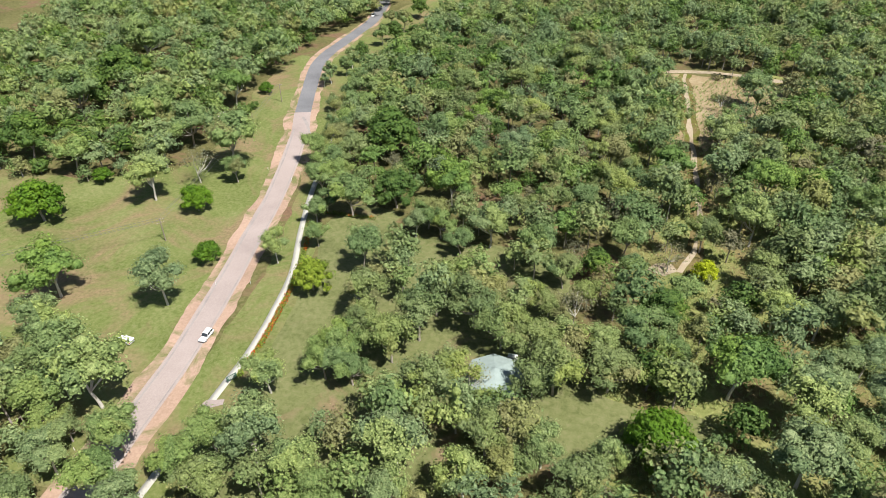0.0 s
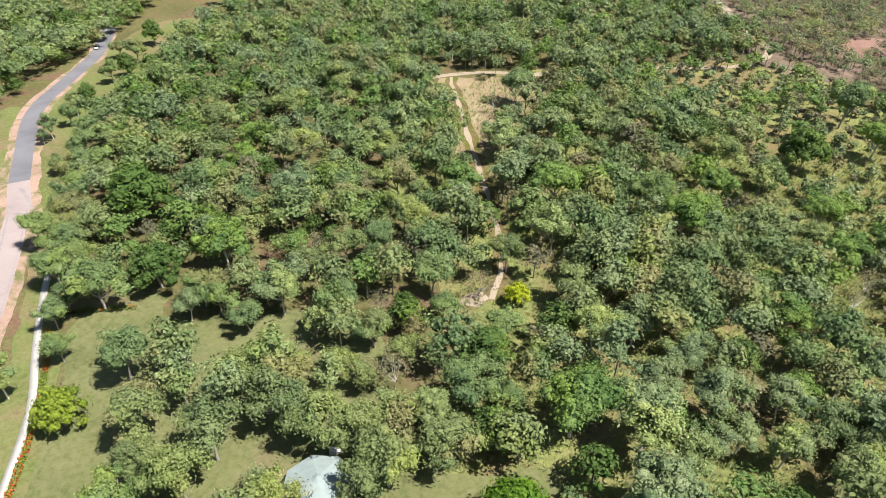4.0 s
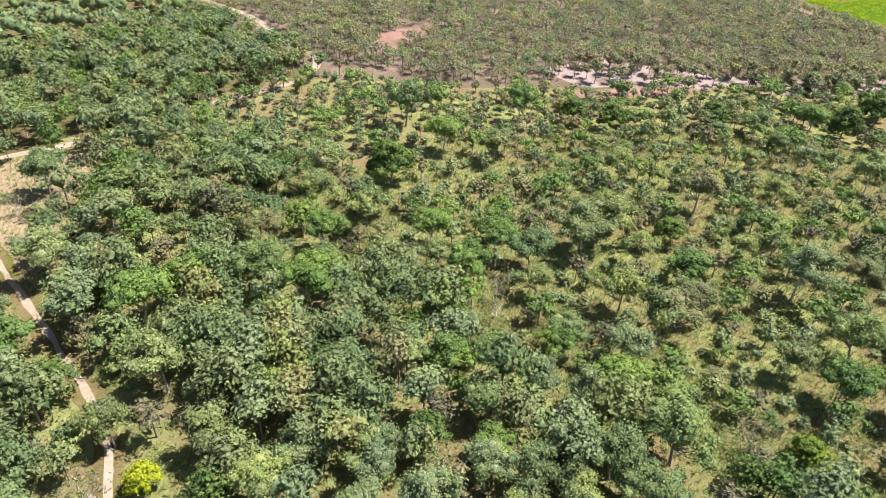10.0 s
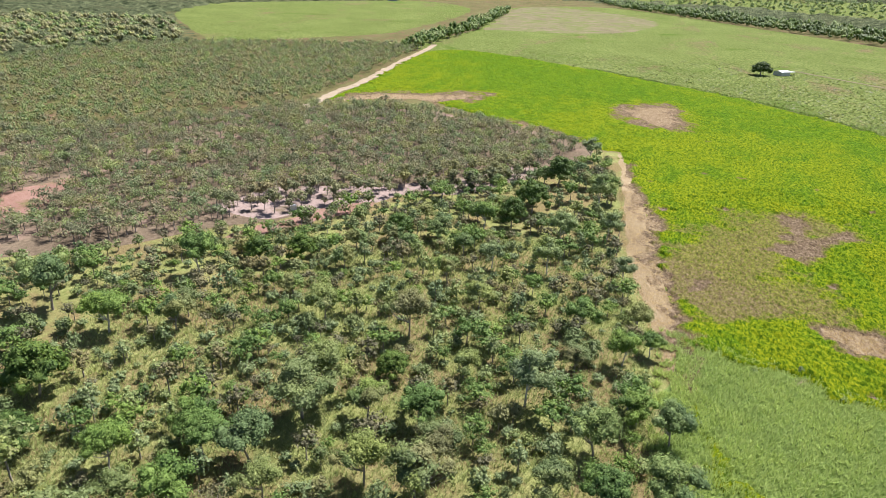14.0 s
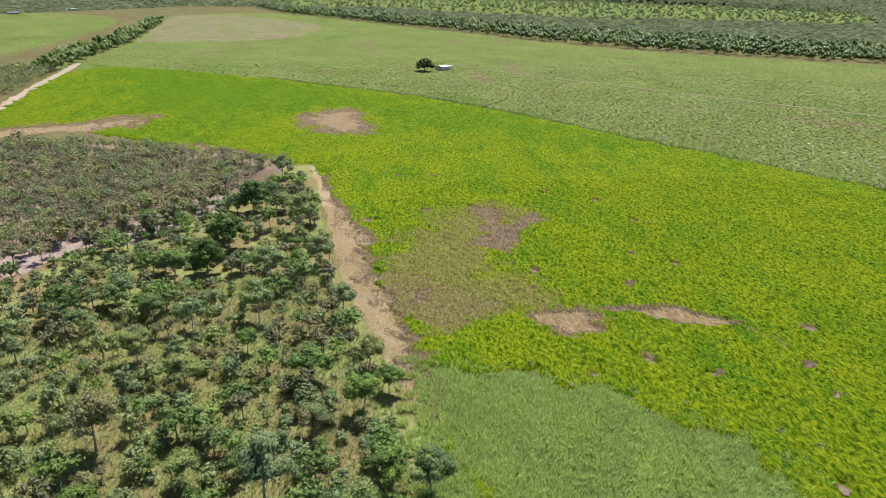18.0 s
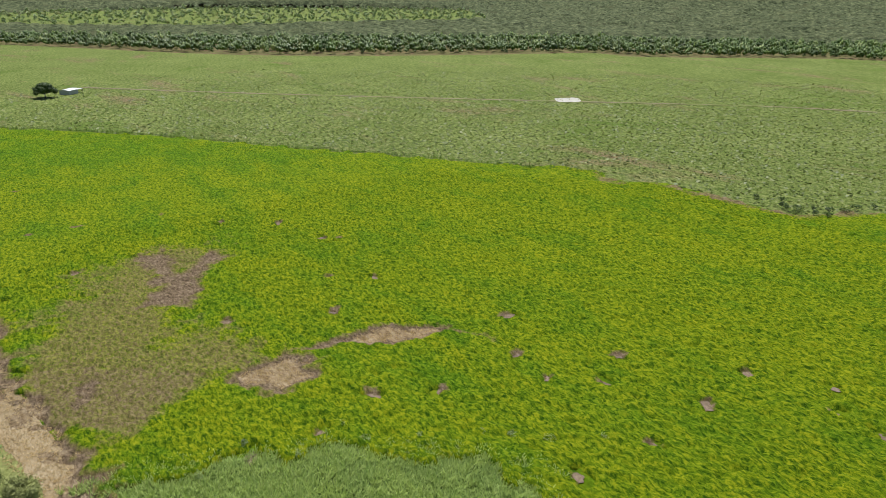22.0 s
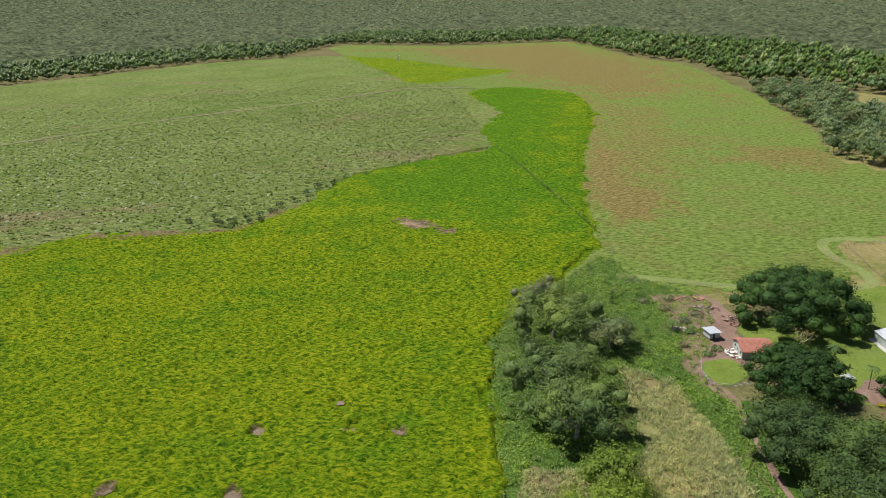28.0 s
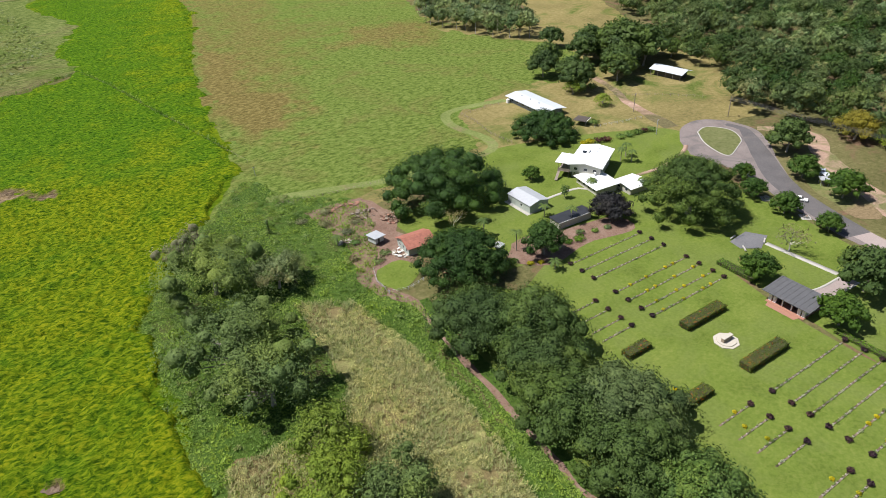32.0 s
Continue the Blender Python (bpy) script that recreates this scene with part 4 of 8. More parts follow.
PARK = [(-73, 66), (-71, 126), (-78, 165), (-70, 178), (-56, 178), (-50, 167), (-6, 164), (3, 148), (3, 130), (14, 110), (34, 108), (36, 99), (10, 92), (-10, 84), (-30, 60)]
WEST_LAWN = [(-93, 60), (-94, 114), (-98, 150), (-107, 190), (-117, 228), (-131, 275), (-141, 310), (-152, 312), (-150, 262), (-140, 215), (-146, 190), (-168, 178), (-200, 172), (-250, 150), (-230, 100), (-150, 84), (-118, 78), (-108, 60)]
FIELD = [(485, 75), (415, 70), (352, 63), (300, 58), (266, 54), (236, 52), (205, 52), (170, 40), (140, -20), (120, -60), (104, -96), (104, -112), (100, -124), (103, -145), (101, -173), (91, -190), (71, -219), (50, -249), (40, -286), (31, -358), (12, -445), (-29, -603), (-32, -731), (33, -793), (84, -757), (56, -619), (83, -540), (76, -472), (137, -432), (180, -400), (196, -345), (212, -325), (224, -303), (257, -298), (300, -300), (313, -297), (337, -276), (355, -289), (420, -242), (528, -170), (624, -110), (733, -23), (853, 127), (940, 279), (905, 334), (800, 332), (649, 322), (560, 318), (600, 250), (560, 190), (510, 118)]
TALL = [(250, 50), (247, 34), (234, 12), (229, -4), (216, -14), (205, -26), (189, -39), (170, -34), (140, -8), (154, 34), (186, 56)]
CREEPER = [(90, -195), (99, -184), (106, -168), (104, -137), (109, -103), (112, -70), (100, -50), (42, -50), (41, -86), (39, -105), (33, -135), (38, -149), (26, -165), (14, -198), (36, -222), (44, -246), (54, -238), (72, -215)]
PALEGRASS = [(62, -151), (48, -141), (45, -121), (43.5, -106), (44, -88), (46, -71), (50, -54), (80, -56), (99, -84), (97, -104), (88, -104), (72, -104), (64, -112), (63, -130)]
BROWN = [(40, -286), (31, -358), (12, -445), (-29, -603), (-32, -731), (33, -793), (100, -840), (300, -1290), (350, -1560), (90, -1440), (-155, -1440), (-200, -1110), (-242, -964), (-221, -702), (-185, -505), (-151, -411), (-163, -357), (-185, -310), (-150, -255), (-110, -262), (-66, -250), (-48, -214), (0, -208), (36, -214), (40, -250)]
GLADE = [(-185, -325), (-230, -390), (-279, -532), (-307, -671), (-346, -618), (-354, -545), (-327, -453), (-255, -303), (-231, -284), (-193, -302)]
CEMETERY = [(4, -117), (-24, -127), (-55, -121), (-54, -92), (-49, -68), (-47, -45), (-48, 0), (20, 5), (34, -12), (35, -60), (31, -100), (24, -124), (12, -128)]
HOUSE_LAWN = [(14, -176), (-42, -202), (-62, -204), (-100, -190), (-128, -174), (-122, -150), (-113, -134), (-102, -118), (-98, -88), (-92, -60), (-82, 0), (-55, 0), (-48, -40), (-52, -70), (-54, -92), (-54, -120), (-26, -128), (2, -130), (12, -150)]

# ---- ground ----
GROUND_RING = [(math.cos(a) * 6000, math.sin(a) * 6000) for a in np.linspace(0, 2 * math.pi, 64, endpoint=False)]
sheet("ground", GROUND_RING, -0.05, M_SCRUB, "dry bushland soil with thin grass and leaf litter", rag=0, smooth=False)
sheet("pale_pasture", [(905, 336), (970, 400), (1228, 345), (1800, 400), (2040, 139), (1575, -190), (1296, -360), (1134, -510), (983, -745), (882, -955), (775, -985), (563, -1230), (419, -1290), (300, -1280), (190, -968), (70, -840), (40, -640), (60, -480), (150, -380), (230, -270), (355, -260), (710, -10), (900, 290)], 0.0, M_PALE, "pale green rough cattle pasture", rag=2)
sheet("brown_pasture", BROWN[:-3] + [(20, -204), (60, -212), (75, -225), (70, -300)], 0.02, M_BROWN, "green and rusty brown grazing pasture", rag=2)
sward("grazed_pasture", BROWN[:-3] + [(20, -204), (60, -212), (75, -225), (70, -300)], 0.021, M_GRAZED, 4.0, 0.012, "green pasture with rusty brown stretches", patches=[
    ([(-17, -737), (-55, -699), (-10, -476), (-11, -359), (14, -263), (34, -290), (30, -369), (6, -482)], 0.75, 20), ([(354, -1409), (-138, -1400), (-216, -970), (-159, -678), (-61, -697), (16, -915), (171, -1364)], 0.75, 60),
    ([(11, -346), (-10, -335), (5, -278), (24, -283)], 1.0, 15), ([(-106, -455), (-168, -425), (-123, -377), (-73, -409)], 0.6, 16), ([(-41, -664), (-97, -607), (-67, -438), (-11, -346), (-3, -458)], 0.5, 30)])
sheet("glade_pasture", GLADE, 0.024, M_GLADE, "dry brown grass clearing among trees", rag=3)
sheet("far_clearing", [(842, 624), (960, 534), (1131, 451), (1700, 470), (1900, 700), (1500, 1000), (1195, 930)], 0.02, M_PALE, "open green clearing beyond woodland", rag=5)
sheet("ploughed_strip", [(1235, 335), (1832, 370), (1921, 233), (1632, 34), (1304, 119)], 0.03, M_PLOUGH, "bare pinkish brown end of the pasture", rag=6)
sheet("lime_meadow", [(302, -1287), (198, -1197), (81, -1025), (12, -967), (78, -898), (147, -857), (192, -968)], 0.05, M_LIME, "small bright lime grass meadow", rag=4)
sheet("west_lawn", WEST_LAWN, 0.0, M_VERGE, "worn roadside lawn with dry patches", rag=1.5)
sheet("park_lawn", PARK, 0.0, M_PARK, "shaded dry park lawn", rag=2)
sheet("road_verge", [(-87, -30), (-86, 60), (-85, 115), (-86, 140), (-94, 180), (-112, 240), (-126, 282), (-131, 310), (-130, 345), (-126, 400), (-110, 440), (-82, 436), (-97, 370), (-104, 320), (-107, 290), (-98, 240), (-88, 190), (-80, 165), (-73, 140), (-70, 110), (-71, 60), (-75, -30)], 0.016, M_VERGE, "mown green road verge", rag=0.8)
sheet("dry_woodland_floor", [(244, 283), (313, 214), (379, 168), (440, 110), (490, 95), (540, 180), (555, 260), (530, 325), (420, 420), (300, 490), (225, 440), (205, 340)], 0.012, M_LITTER, "grey-brown leaf litter under dry woodland", rag=5)
BARE_BAND = [(300, 262), (345, 248), (350, 217), (367, 194), (387, 168), (424, 137), (424, 118), (371, 145), (353, 177), (337, 196), (320, 212), (300, 232)]
sheet("sand_band", BARE_BAND, 0.02, M_PINKSAND, "bare pale pink sand between two woodlands", rag=5)
RED_CLEARING = [(253, 337), (272, 336), (304, 345), (322, 354), (303, 362), (279, 365)]
sheet("red_clearing", RED_CLEARING, 0.03, M_REDSOIL, "bare red soil clearing in dry woodland", rag=4)
sheet("red_soil_strip", [(292, 232), (297, 222), (320, 214), (337, 194), (328, 192), (309, 206), (290, 216), (270, 236)], 0.034, M_REDSOIL, "bare brick-red soil beside the pink sand", rag=2)
sheet("scrub_grassland", [(130, 50), (110, 160), (140, 250), (110, 330), (205, 335), (240, 285), (313, 218), (385, 172), (445, 112), (490, 90), (485, 74), (412, 66), (352, 60), (262, 55), (200, 52), (170, 40)], -0.02, M_SCRUBGRASS, "rough green and straw scrub grass", rag=2)
sheet("track_clearing", [(41, 330), (60, 331), (92, 322), (84, 302), (66, 276), (50, 250), (46, 240), (38, 250), (39, 300)], 0.008, M_STRAW, "straw-coloured clearing beside the track", rag=2)
sheet("cemetery_lawn", CEMETERY, 0.03, M_LAWN, "mown bright green cemetery lawn", rag=0.3)
sheet("house_lawn", HOUSE_LAWN, 0.012, M_LAWN, "mown bright green lawn round the houses", rag=0.8)
sheet("house_yard", [(-64, -249), (-92, -250), (-104, -262), (-150, -262), (-190, -250), (-205, -205), (-165, -172), (-150, -177), (-128, -178), (-100, -194), (-64, -207), (-61, -222)], 0.022, M_GLADE, "dry grass yard round the long house", rag=1)
sheet("creeper_flat", CREEPER, 0.026, M_CREEPER, "low dark green creeper and weeds", rag=1.5)
sheet("garden_bed", [(-3, -134), (-7, -127), (-14, -122), (-30, -125), (-50, -122), (-50, -132), (-34, -136), (-14, -141)], 0.05, M_MULCH, "mulched garden bed with shrubs", rag=0.6)
sheet("small_lawn", [(33, -154), (24, -155), (22, -146), (30, -140), (35, -142), (35.5, -149)], 0.06, M_LAWN, "small fenced square of bright lawn", rag=0.2)
sheet("rubble_yard", [(36, -203), (14, -202), (10, -180), (16, -172), (12, -160), (24, -150), (36, -140), (40, -150), (34, -175)], 0.03, M_MULCH, "bare brown yard with rubble and weeds", rag=1.5)

sheet("settlement_ground", [(-240, -400), (-260, -280), (-225, -190), (-160, -160), (-60, -190), (20, -196), (45, -230), (20, -300), (-160, -440)], -0.02, M_GLADE, "rough grass round the houses", rag=2)
ribbon("mown_strip", [(44, -224), (25, -218), (0, -209.5), (-30, -206.5), (-48, -205), (-56, -210), (-58, -222), (-55, -240), (-60, -254), (-72, -257), (-96, -252)], 4.6, 0.045, M_MOWN, "pale mown strip along the pasture edge", rag=0.7)
# ---- tracks and roads ----
ribbon("road_shoulder", ROAD, [9, 9, 9, 10, 12, 13.5, 13.5, 12.5, 12, 12.5, 13, 14, 14, 12.5, 12, 12, 11, 10, 10, 9, 9], 0.03, M_SHOULDER, "pink gravel shoulders of the road", rag=1.3, step=1)
ribbon("road_seal", ROAD[:13], 7.2, 0.06, M_CHIPSEAL, "pale pinkish sealed road", rag=0.25)
ribbon("road_bitumen", ROAD[12:], 7.0, 0.065, M_BITUMEN, "dark grey bitumen road", rag=0.25)
ribbon("footpath", PATH, 1.8, 0.10, M_CONCRETE, "pale concrete footpath", thick=0.15)
ribbon("track_verge", TRACK, 6.5, 0.02, M_DULL, "dry grass beside the sandy track", rag=2)
ribbon("bush_track", TRACK, 1.8, 0.04, M_TRACK, "pale sandy vehicle track through bush", rag=0.9, step=1.5)
ribbon("gravel_track", CROSS, 4.0, 0.045, M_TRACK, "pale gravel track with a bend", rag=0.8)
ribbon("field_track", [(520, 326), (600, 329), (649, 327), (798, 338), (905, 342), (980, 350)], 9, 0.06, M_TRACK, "pale dirt track along the field", rag=3)
FIREBREAK = [(486, 77), (471, 75), (405, 67), (344, 63), (302, 60), (272, 56), (246, 53), (225, 50), (208, 48)]
ribbon("firebreak", FIREBREAK, [1, 4, 9, 12, 12, 14, 11, 8, 3], 0.05, M_STRAW, "slashed straw firebreak beside the field", rag=2.2)
PASTURE_TRACK = [(960, -120), (820, -240), (699, -353), (490, -556), (396, -644), (260, -731), (160, -808), (80, -800)]
ribbon("pasture_track", PASTURE_TRACK, 7, 0.3, M_PLOUGH, "faint brown wheel track across pasture", rag=1.5)
ribbon("garden_path", [(38, -50), (38, -63), (36, -82), (35, -108), (33, -122), (32, -132), (36, -141), (38, -152), (32, -162)], [1.6, 1.6, 1.5, 1.5, 1.6, 2, 3, 4.5, 6], 0.07, M_MULCH, "trodden brown dirt path", rag=1.2)
ribbon("path_verge", [(38, -48), (38, -63), (35, -82), (34, -108), (32, -122), (31, -132)], 7, 0.05, M_CREEPER, "green creeper along the dirt path", rag=1)
sheet("lime_field_floor", FIELD, 0.035, M_LIMEGREEN, "bright lime green swamp grass floor", rag=1)
BARE_SPOTS = [(539, 17), (454, 26), (452, 5), (445, -34), (414, -53), (394, -76), (425, 58), (379, 52), (355, -88), (361, -82), (320, -60), (310, -11), (239, -26), (227, -43), (227, -76), (211, -73), (198, -84), (205, -101), (232, -4), (235, 15), (171, -70), (176, -44), (171, -98), (131, -122), (145, -123), (171, -124), (292, -46), (307, -75), (390, 20), (248, -94), (149, -137)]


def blob(x, y, rx, ry, turn=0.0, seed=0.0, n=22):
    """An uneven oval outline."""
    out = []
    for k in range(n):
        a = 2 * math.pi * k / n
        q = 1 + 0.55 * noise.noise(Vector((math.cos(a) * 1.3 + seed, math.sin(a) * 1.3, seed * 0.7)))
        u, v = rx * q * math.cos(a), ry * q * math.sin(a)
        out.append((x + u * math.cos(turn) - v * math.sin(turn), y + u * math.sin(turn) + v * math.cos(turn)))
    return out


def grown(outline, k):
    """An outline enlarged about its middle."""
    o = np.asarray(outline, float)
    return (o.mean(axis=0) + (o - o.mean(axis=0)) * k).tolist()


SPOTS = [blob(x, y, 1.5 + 1.6 * ((i * 7) % 5) / 4, 1.2 + 0.8 * ((i * 3) % 4) / 3, i * 0.8, i * 1.7) for i, (x, y) in enumerate(BARE_SPOTS)]
STRAW_PAN = [(276, 4), (277, -11), (268, -22), (258, -14), (258, -4), (266, 4)]
STRAW_RIDGE = [(269, -38), (272, -49), (259, -70), (252, -70), (254, -57), (262, -40)]
PATCHES = [
    ([(325, 61), (362, 39), (382, 16), (400, -18), (390, -42), (365, -33), (350, -11), (330, -13), (309, 3), (286, -11), (270, -23), (258, -11), (266, -2), (275, 14), (270, 30), (250, 46), (280, 54)], 0.43, 15), ([(327, 57), (308, 28), (276, 0), (268, 19), (270, 44), (280, 64)], 0.5, 8),
    ([(340, 18), (354, 2), (390, -5), (395, -20), (365, -15), (386, -41), (365, -31), (330, -11), (325, 0)], 0.68, 6),
    ([(470, 73), (395, 60), (341, 54), (305, 51), (272, 44), (243, 44), (219, 44), (214, 56), (300, 70), (470, 80)], 0.85, 7),
    (STRAW_PAN, 0.95, 5), (STRAW_RIDGE, 0.95, 3.5), ([(276, -20), (271, -24), (268, -40), (272, -40)], 0.7, 2.5), ([(253, -67), (254, -70), (240, -78), (236, -76)], 0.7, 3), *[(o, 0.72, 1.5) for o in SPOTS], (blob(291, 40, 9, 6, 0.2, 9.9), 0.75, 5),
    ([(535, 327), (584, 322), (618, 276), (647, 196), (630, 190), (578, 242), (554, 274), (525, 303)], 0.9, 14), ([(548, 155), (529, 127), (498, 94), (477, 101), (505, 140), (530, 170)], 0.85, 9),
    ([(629, 84), (655, 69), (670, 38), (621, 26), (572, 33), (557, 58), (596, 79)], 0.85, 14), (blob(128, -292, 17, 5, 2.6, 11.0), 0.9, 5),
    ([(358, -288), (337, -270), (313, -290), (273, -284), (249, -288), (228, -293), (208, -322), (194, -348), (203, -356), (245, -320), (320, -313)], 0.55, 7),
    ([(30, -300), (132, -304), (200, -330), (150, -440), (110, -820), (-60, -820)], -0.65, 60), ([(520, 190), (640, 230), (900, 330), (960, 290), (860, 120), (640, -100), (470, -200), (560, -20), (640, 120)], -0.5, 60),
]
for i, outline in enumerate(SPOTS):
    sheet("bare_spot", outline, 0.2 + 0.004 * i, M_MUD, "bare grey-brown muddy wallow in grass", rag=0.4, step=1.5)
NEAR_FIELD = [(270, 52), (205, 50), (150, 10), (104, -96), (104, -112), (103, -145), (101, -173), (71, -219), (50, -249), (130, -300), (300, -290), (420, -200), (430, 0), (380, 60)]
sward("far_lime_field", FIELD, 0.05, M_LIME, 1.9, 1.2, "bright lime green swamp grass", holes=(NEAR_FIELD,), clump=3.0, patches=PATCHES)
sward("lime_field", NEAR_FIELD, 0.05, M_LIME, 0.95, 1.7, "bright lime green tussocky swamp grass", holes=(*SPOTS, grown(TALL, 0.86)), clump=2.1, patches=PATCHES)
sheet("far_swamp", [(2357, 60), (2250, -300), (1950, -680), (1900, -1250), (1830, -1640), (2600, -2250), (3200, -1800), (3450, -1250), (3250, -700), (3100, 280)], 0.03, M_PALE, "distant pale green swamp flat with scattered trees", rag=10)
sheet("tall_grass_floor", TALL, 0.12, M_TALLFLOOR, "shaded floor of tall grass", rag=2)
sheet("pale_grass_floor", PALEGRASS, 0.06, M_SCRUBGRASS, "floor of seeding grass", rag=2)
rng = np.random.default_rng(5)
tufts("dull_tussocks", scatter(rng, PATCHES[0][0], 1.9), 0.45, 0.2, 5, M_STRAWBLADES, "dry brown tussocks", lean=1.2, seed=14)
tufts("straw_stalks", np.concatenate([scatter(rng, grown(o, 1.15), 0.7) for o in (STRAW_PAN, STRAW_RIDGE)]), 0.5, 0.16, 7, M_STRAWBLADES, "lodged pale straw stalks", lean=1.3, seed=15)
cane = scatter(rng, grown(TALL, 1.12), 0.9)
core = inside(TALL, cane)
cane = cane[[q or noise.noise(Vector((x * 0.25, y * 0.25, 3.0))) > 0.05 for q, (x, y) in zip(core, cane)]]
tufts("tall_grass", cane, 1.3, 0.17, 10, M_CANE, "tall pale green cane-like grass", seed=6, lean=0.7)
seedy = scatter(rng, grown(PALEGRASS, 1.06), 0.8)
seedy = seedy[[noise.noise(Vector((x * 0.12, y * 0.12, 6.0))) + 0.6 * noise.noise(Vector((x * 0.4, y * 0.4, 2.0))) > -0.3 for x, y in seedy]]
tufts("seeding_grass", seedy, 0.9, 0.1, 8, M_PALEBLADES, "tall grass with pale buff seed heads", seed=7, lean=0.6)
tufts("seeding_grass_stems", seedy[::3], 0.95, 0.14, 10, M_BLADES, "green stems among the seeding grass", seed=71, lean=0.9)
tufts("scrub_tall_grass", scatter(rng, [(130, 50), (110, 160), (140, 240), (200, 240), (300, 160), (330, 80), (262, 62), (200, 58), (170, 45), (150, 20), (138, -6)], 1.6), 1.05, 0.12, 11, M_BLADES, "rank green grass between scrub trees", seed=8, lean=0.8)
tufts("firebreak_straw", scatter(rng, [(405, 74), (400, 60), (320, 48), (260, 44), (205, 46), (230, 57), (290, 66), (340, 72)], 1.1), 0.3, 0.16, 6, M_STRAWBLADES, "cut straw lying on the firebreak", seed=9, lean=2.0)
tufts("creeper_weeds", np.concatenate([scatter(rng, CREEPER, 1.0, holes=(PALEGRASS,)), scatter(rng, [(42, -48), (43, -86), (41, -105), (35, -134), (31, -132), (33, -108), (36, -82), (37, -48)], 0.7, lines=[([(38, -50), (36, -82), (35, -108), (33, -122)], 1.1)])]), 0.3, 0.17, 10, L_CREEP, "low leafy weeds and creeper", seed=10, lean=1.3, category="weeds")

BUSH_FLOOR = [(0, 60), (20, 170), (10, 260), (60, 330), (120, 325), (150, 250), (140, 160), (172, 50), (152, 30), (138, -6), (122, -50), (100, -45), (36, 8)]
sheet("bush_floor", BUSH_FLOOR, -0.03, M_SCRUBGRASS, "rough grass and litter between bush trees", rag=3)
tufts("understory_grass", scatter(rng, BUSH_FLOOR, 2.2, holes=(PARK,), lines=[(TRACK, 2.5)]), 0.9, 0.13, 11, M_BLADES, "rank understory grass beneath bush trees", seed=18, lean=0.8)
NEAR_PALE = [(240, -285), (355, -262), (710, -12), (860, 240), (1000, 200), (1000, -400), (700, -700), (400, -900), (190, -900), (110, -800), (80, -560), (150, -400)]
spread = scatter(rng, NEAR_PALE, 4.2, holes=(FIELD,), lines=[(PASTURE_TRACK, 5)])
spread = spread[rng.random(len(spread)) < np.clip((1050 - np.hypot(spread[:, 0] - 60, spread[:, 1] + 60)) / 520, 0, 1)]
tufts("pasture_tussocks", spread, 0.6, 1.5, 2, L_PASTURE, "grazed pale green pasture tussocks", seed=19, lean=1.2)

# ---- single trees: x, y, crown radius ----
FRESH = [(234.6, 59.3, 4.4), (198.4, 63.1, 6), (226.9, 67.6, 6), (163.1, 70, 6.3), (245.5, 82.4, 6.6), (264.2, 101.3, 4.2), (125.7, 108.3, 7), (-136.6, 114.7, 9.1), (92, 115.7, 5.6), (40.8, 115.8, 8.8), (178.9, 118.4, 6.8), (126.7, 124.7, 5.5), (322.3, 132.6, 6.5), (105.3, 140.2, 6.4), (134, 161.2, 7.2), (152.4, 165.6, 6.9), (157.7, 172.2, 6.1), (96.5, 184.1, 8.4), (142, 184.3, 6.3), (-39.7, 185.9, 8.4), (116.9, 204.1, 6.6), (62.2, 208.7, 8.8), (33.2, 215.1, 7.8), (239, 225.8, 7.9), (193.3, 228.2, 7.8), (-41.3, 247.6, 5.8), (-152, 248.9, 8.7), (-41.4, 262, 6)]
ROUND = [(23.7, 94.5, 8.6), (-104.4, 139, 4.6), (-169.1, 147.8, 10), (-122.5, 164.5, 6.1), (-165.7, 174.6, 4), (-145.1, 265.1, 3.9)]
GREY = [(284.5, 69.8, 5.4), (-47.1, 72.6, 6.1), (-58.1, 75.9, 7.4), (328.8, 77.1, 6.2), (-28.3, 80.1, 8.4), (-99.7, 81.9, 9.3), (367.2, 84.2, 8.3), (33.8, 87, 6), (-116.4, 91.1, 8), (197.5, 93.3, 7.9), (91, 94, 6), (51.5, 94.1, 8.2), (456.7, 94.3, 6.9), (-63.6, 94.5, 5.8), (315, 96.2, 7.3), (283.2, 98.4, 6.7), (61.7, 101.6, 5.9), (81.9, 102.3, 5.1), (74.1, 106.4, 5.1), (95.1, 106.6, 5.4), (54.6, 110.2, 8.9), (118.6, 110.9, 6.4), (137.8, 111.6, 6.6), (87.5, 113.7, 5.7), (73, 116.4, 7), (-105.3, 118, 7.5), (281.3, 120.4, 5.7), (114.2, 121.5, 5.3), (63.7, 123.1, 6.1), (131.8, 125.7, 5.6), (72.1, 129.2, 5.8), (77.4, 134.2, 5.3)]
GREY_A = [(54, 140.5, 6.5), (64.7, 141.5, 6), (-83.8, 142.6, 5), (-48.3, 150.6, 3.3), (-23, 164.7, 6.8), (-46.9, 165.2, 4.8), (-140.4, 167.4, 8.5), (54.8, 182.1, 7.1), (17.1, 193.7, 4.7), (-21.2, 216.3, 8.2), (51.2, 243.2, 7.9)]
BARE = [(136.1, 80.1, 5.3), (-43.1, 88, 3.7), (4.2, 134.3, 5.8), (128, 144.8, 5.5), (134.8, 151.2, 4.8), (2.2, 159, 4.6), (29.7, 163.5, 5.7), (-131.4, 181.7, 7), (57.6, 287.2, 4.6)]
LIME = [(140.7, 69.7, 5.2), (-68.5, 133, 6.3), (-11.1, 235.3, 4.5)]
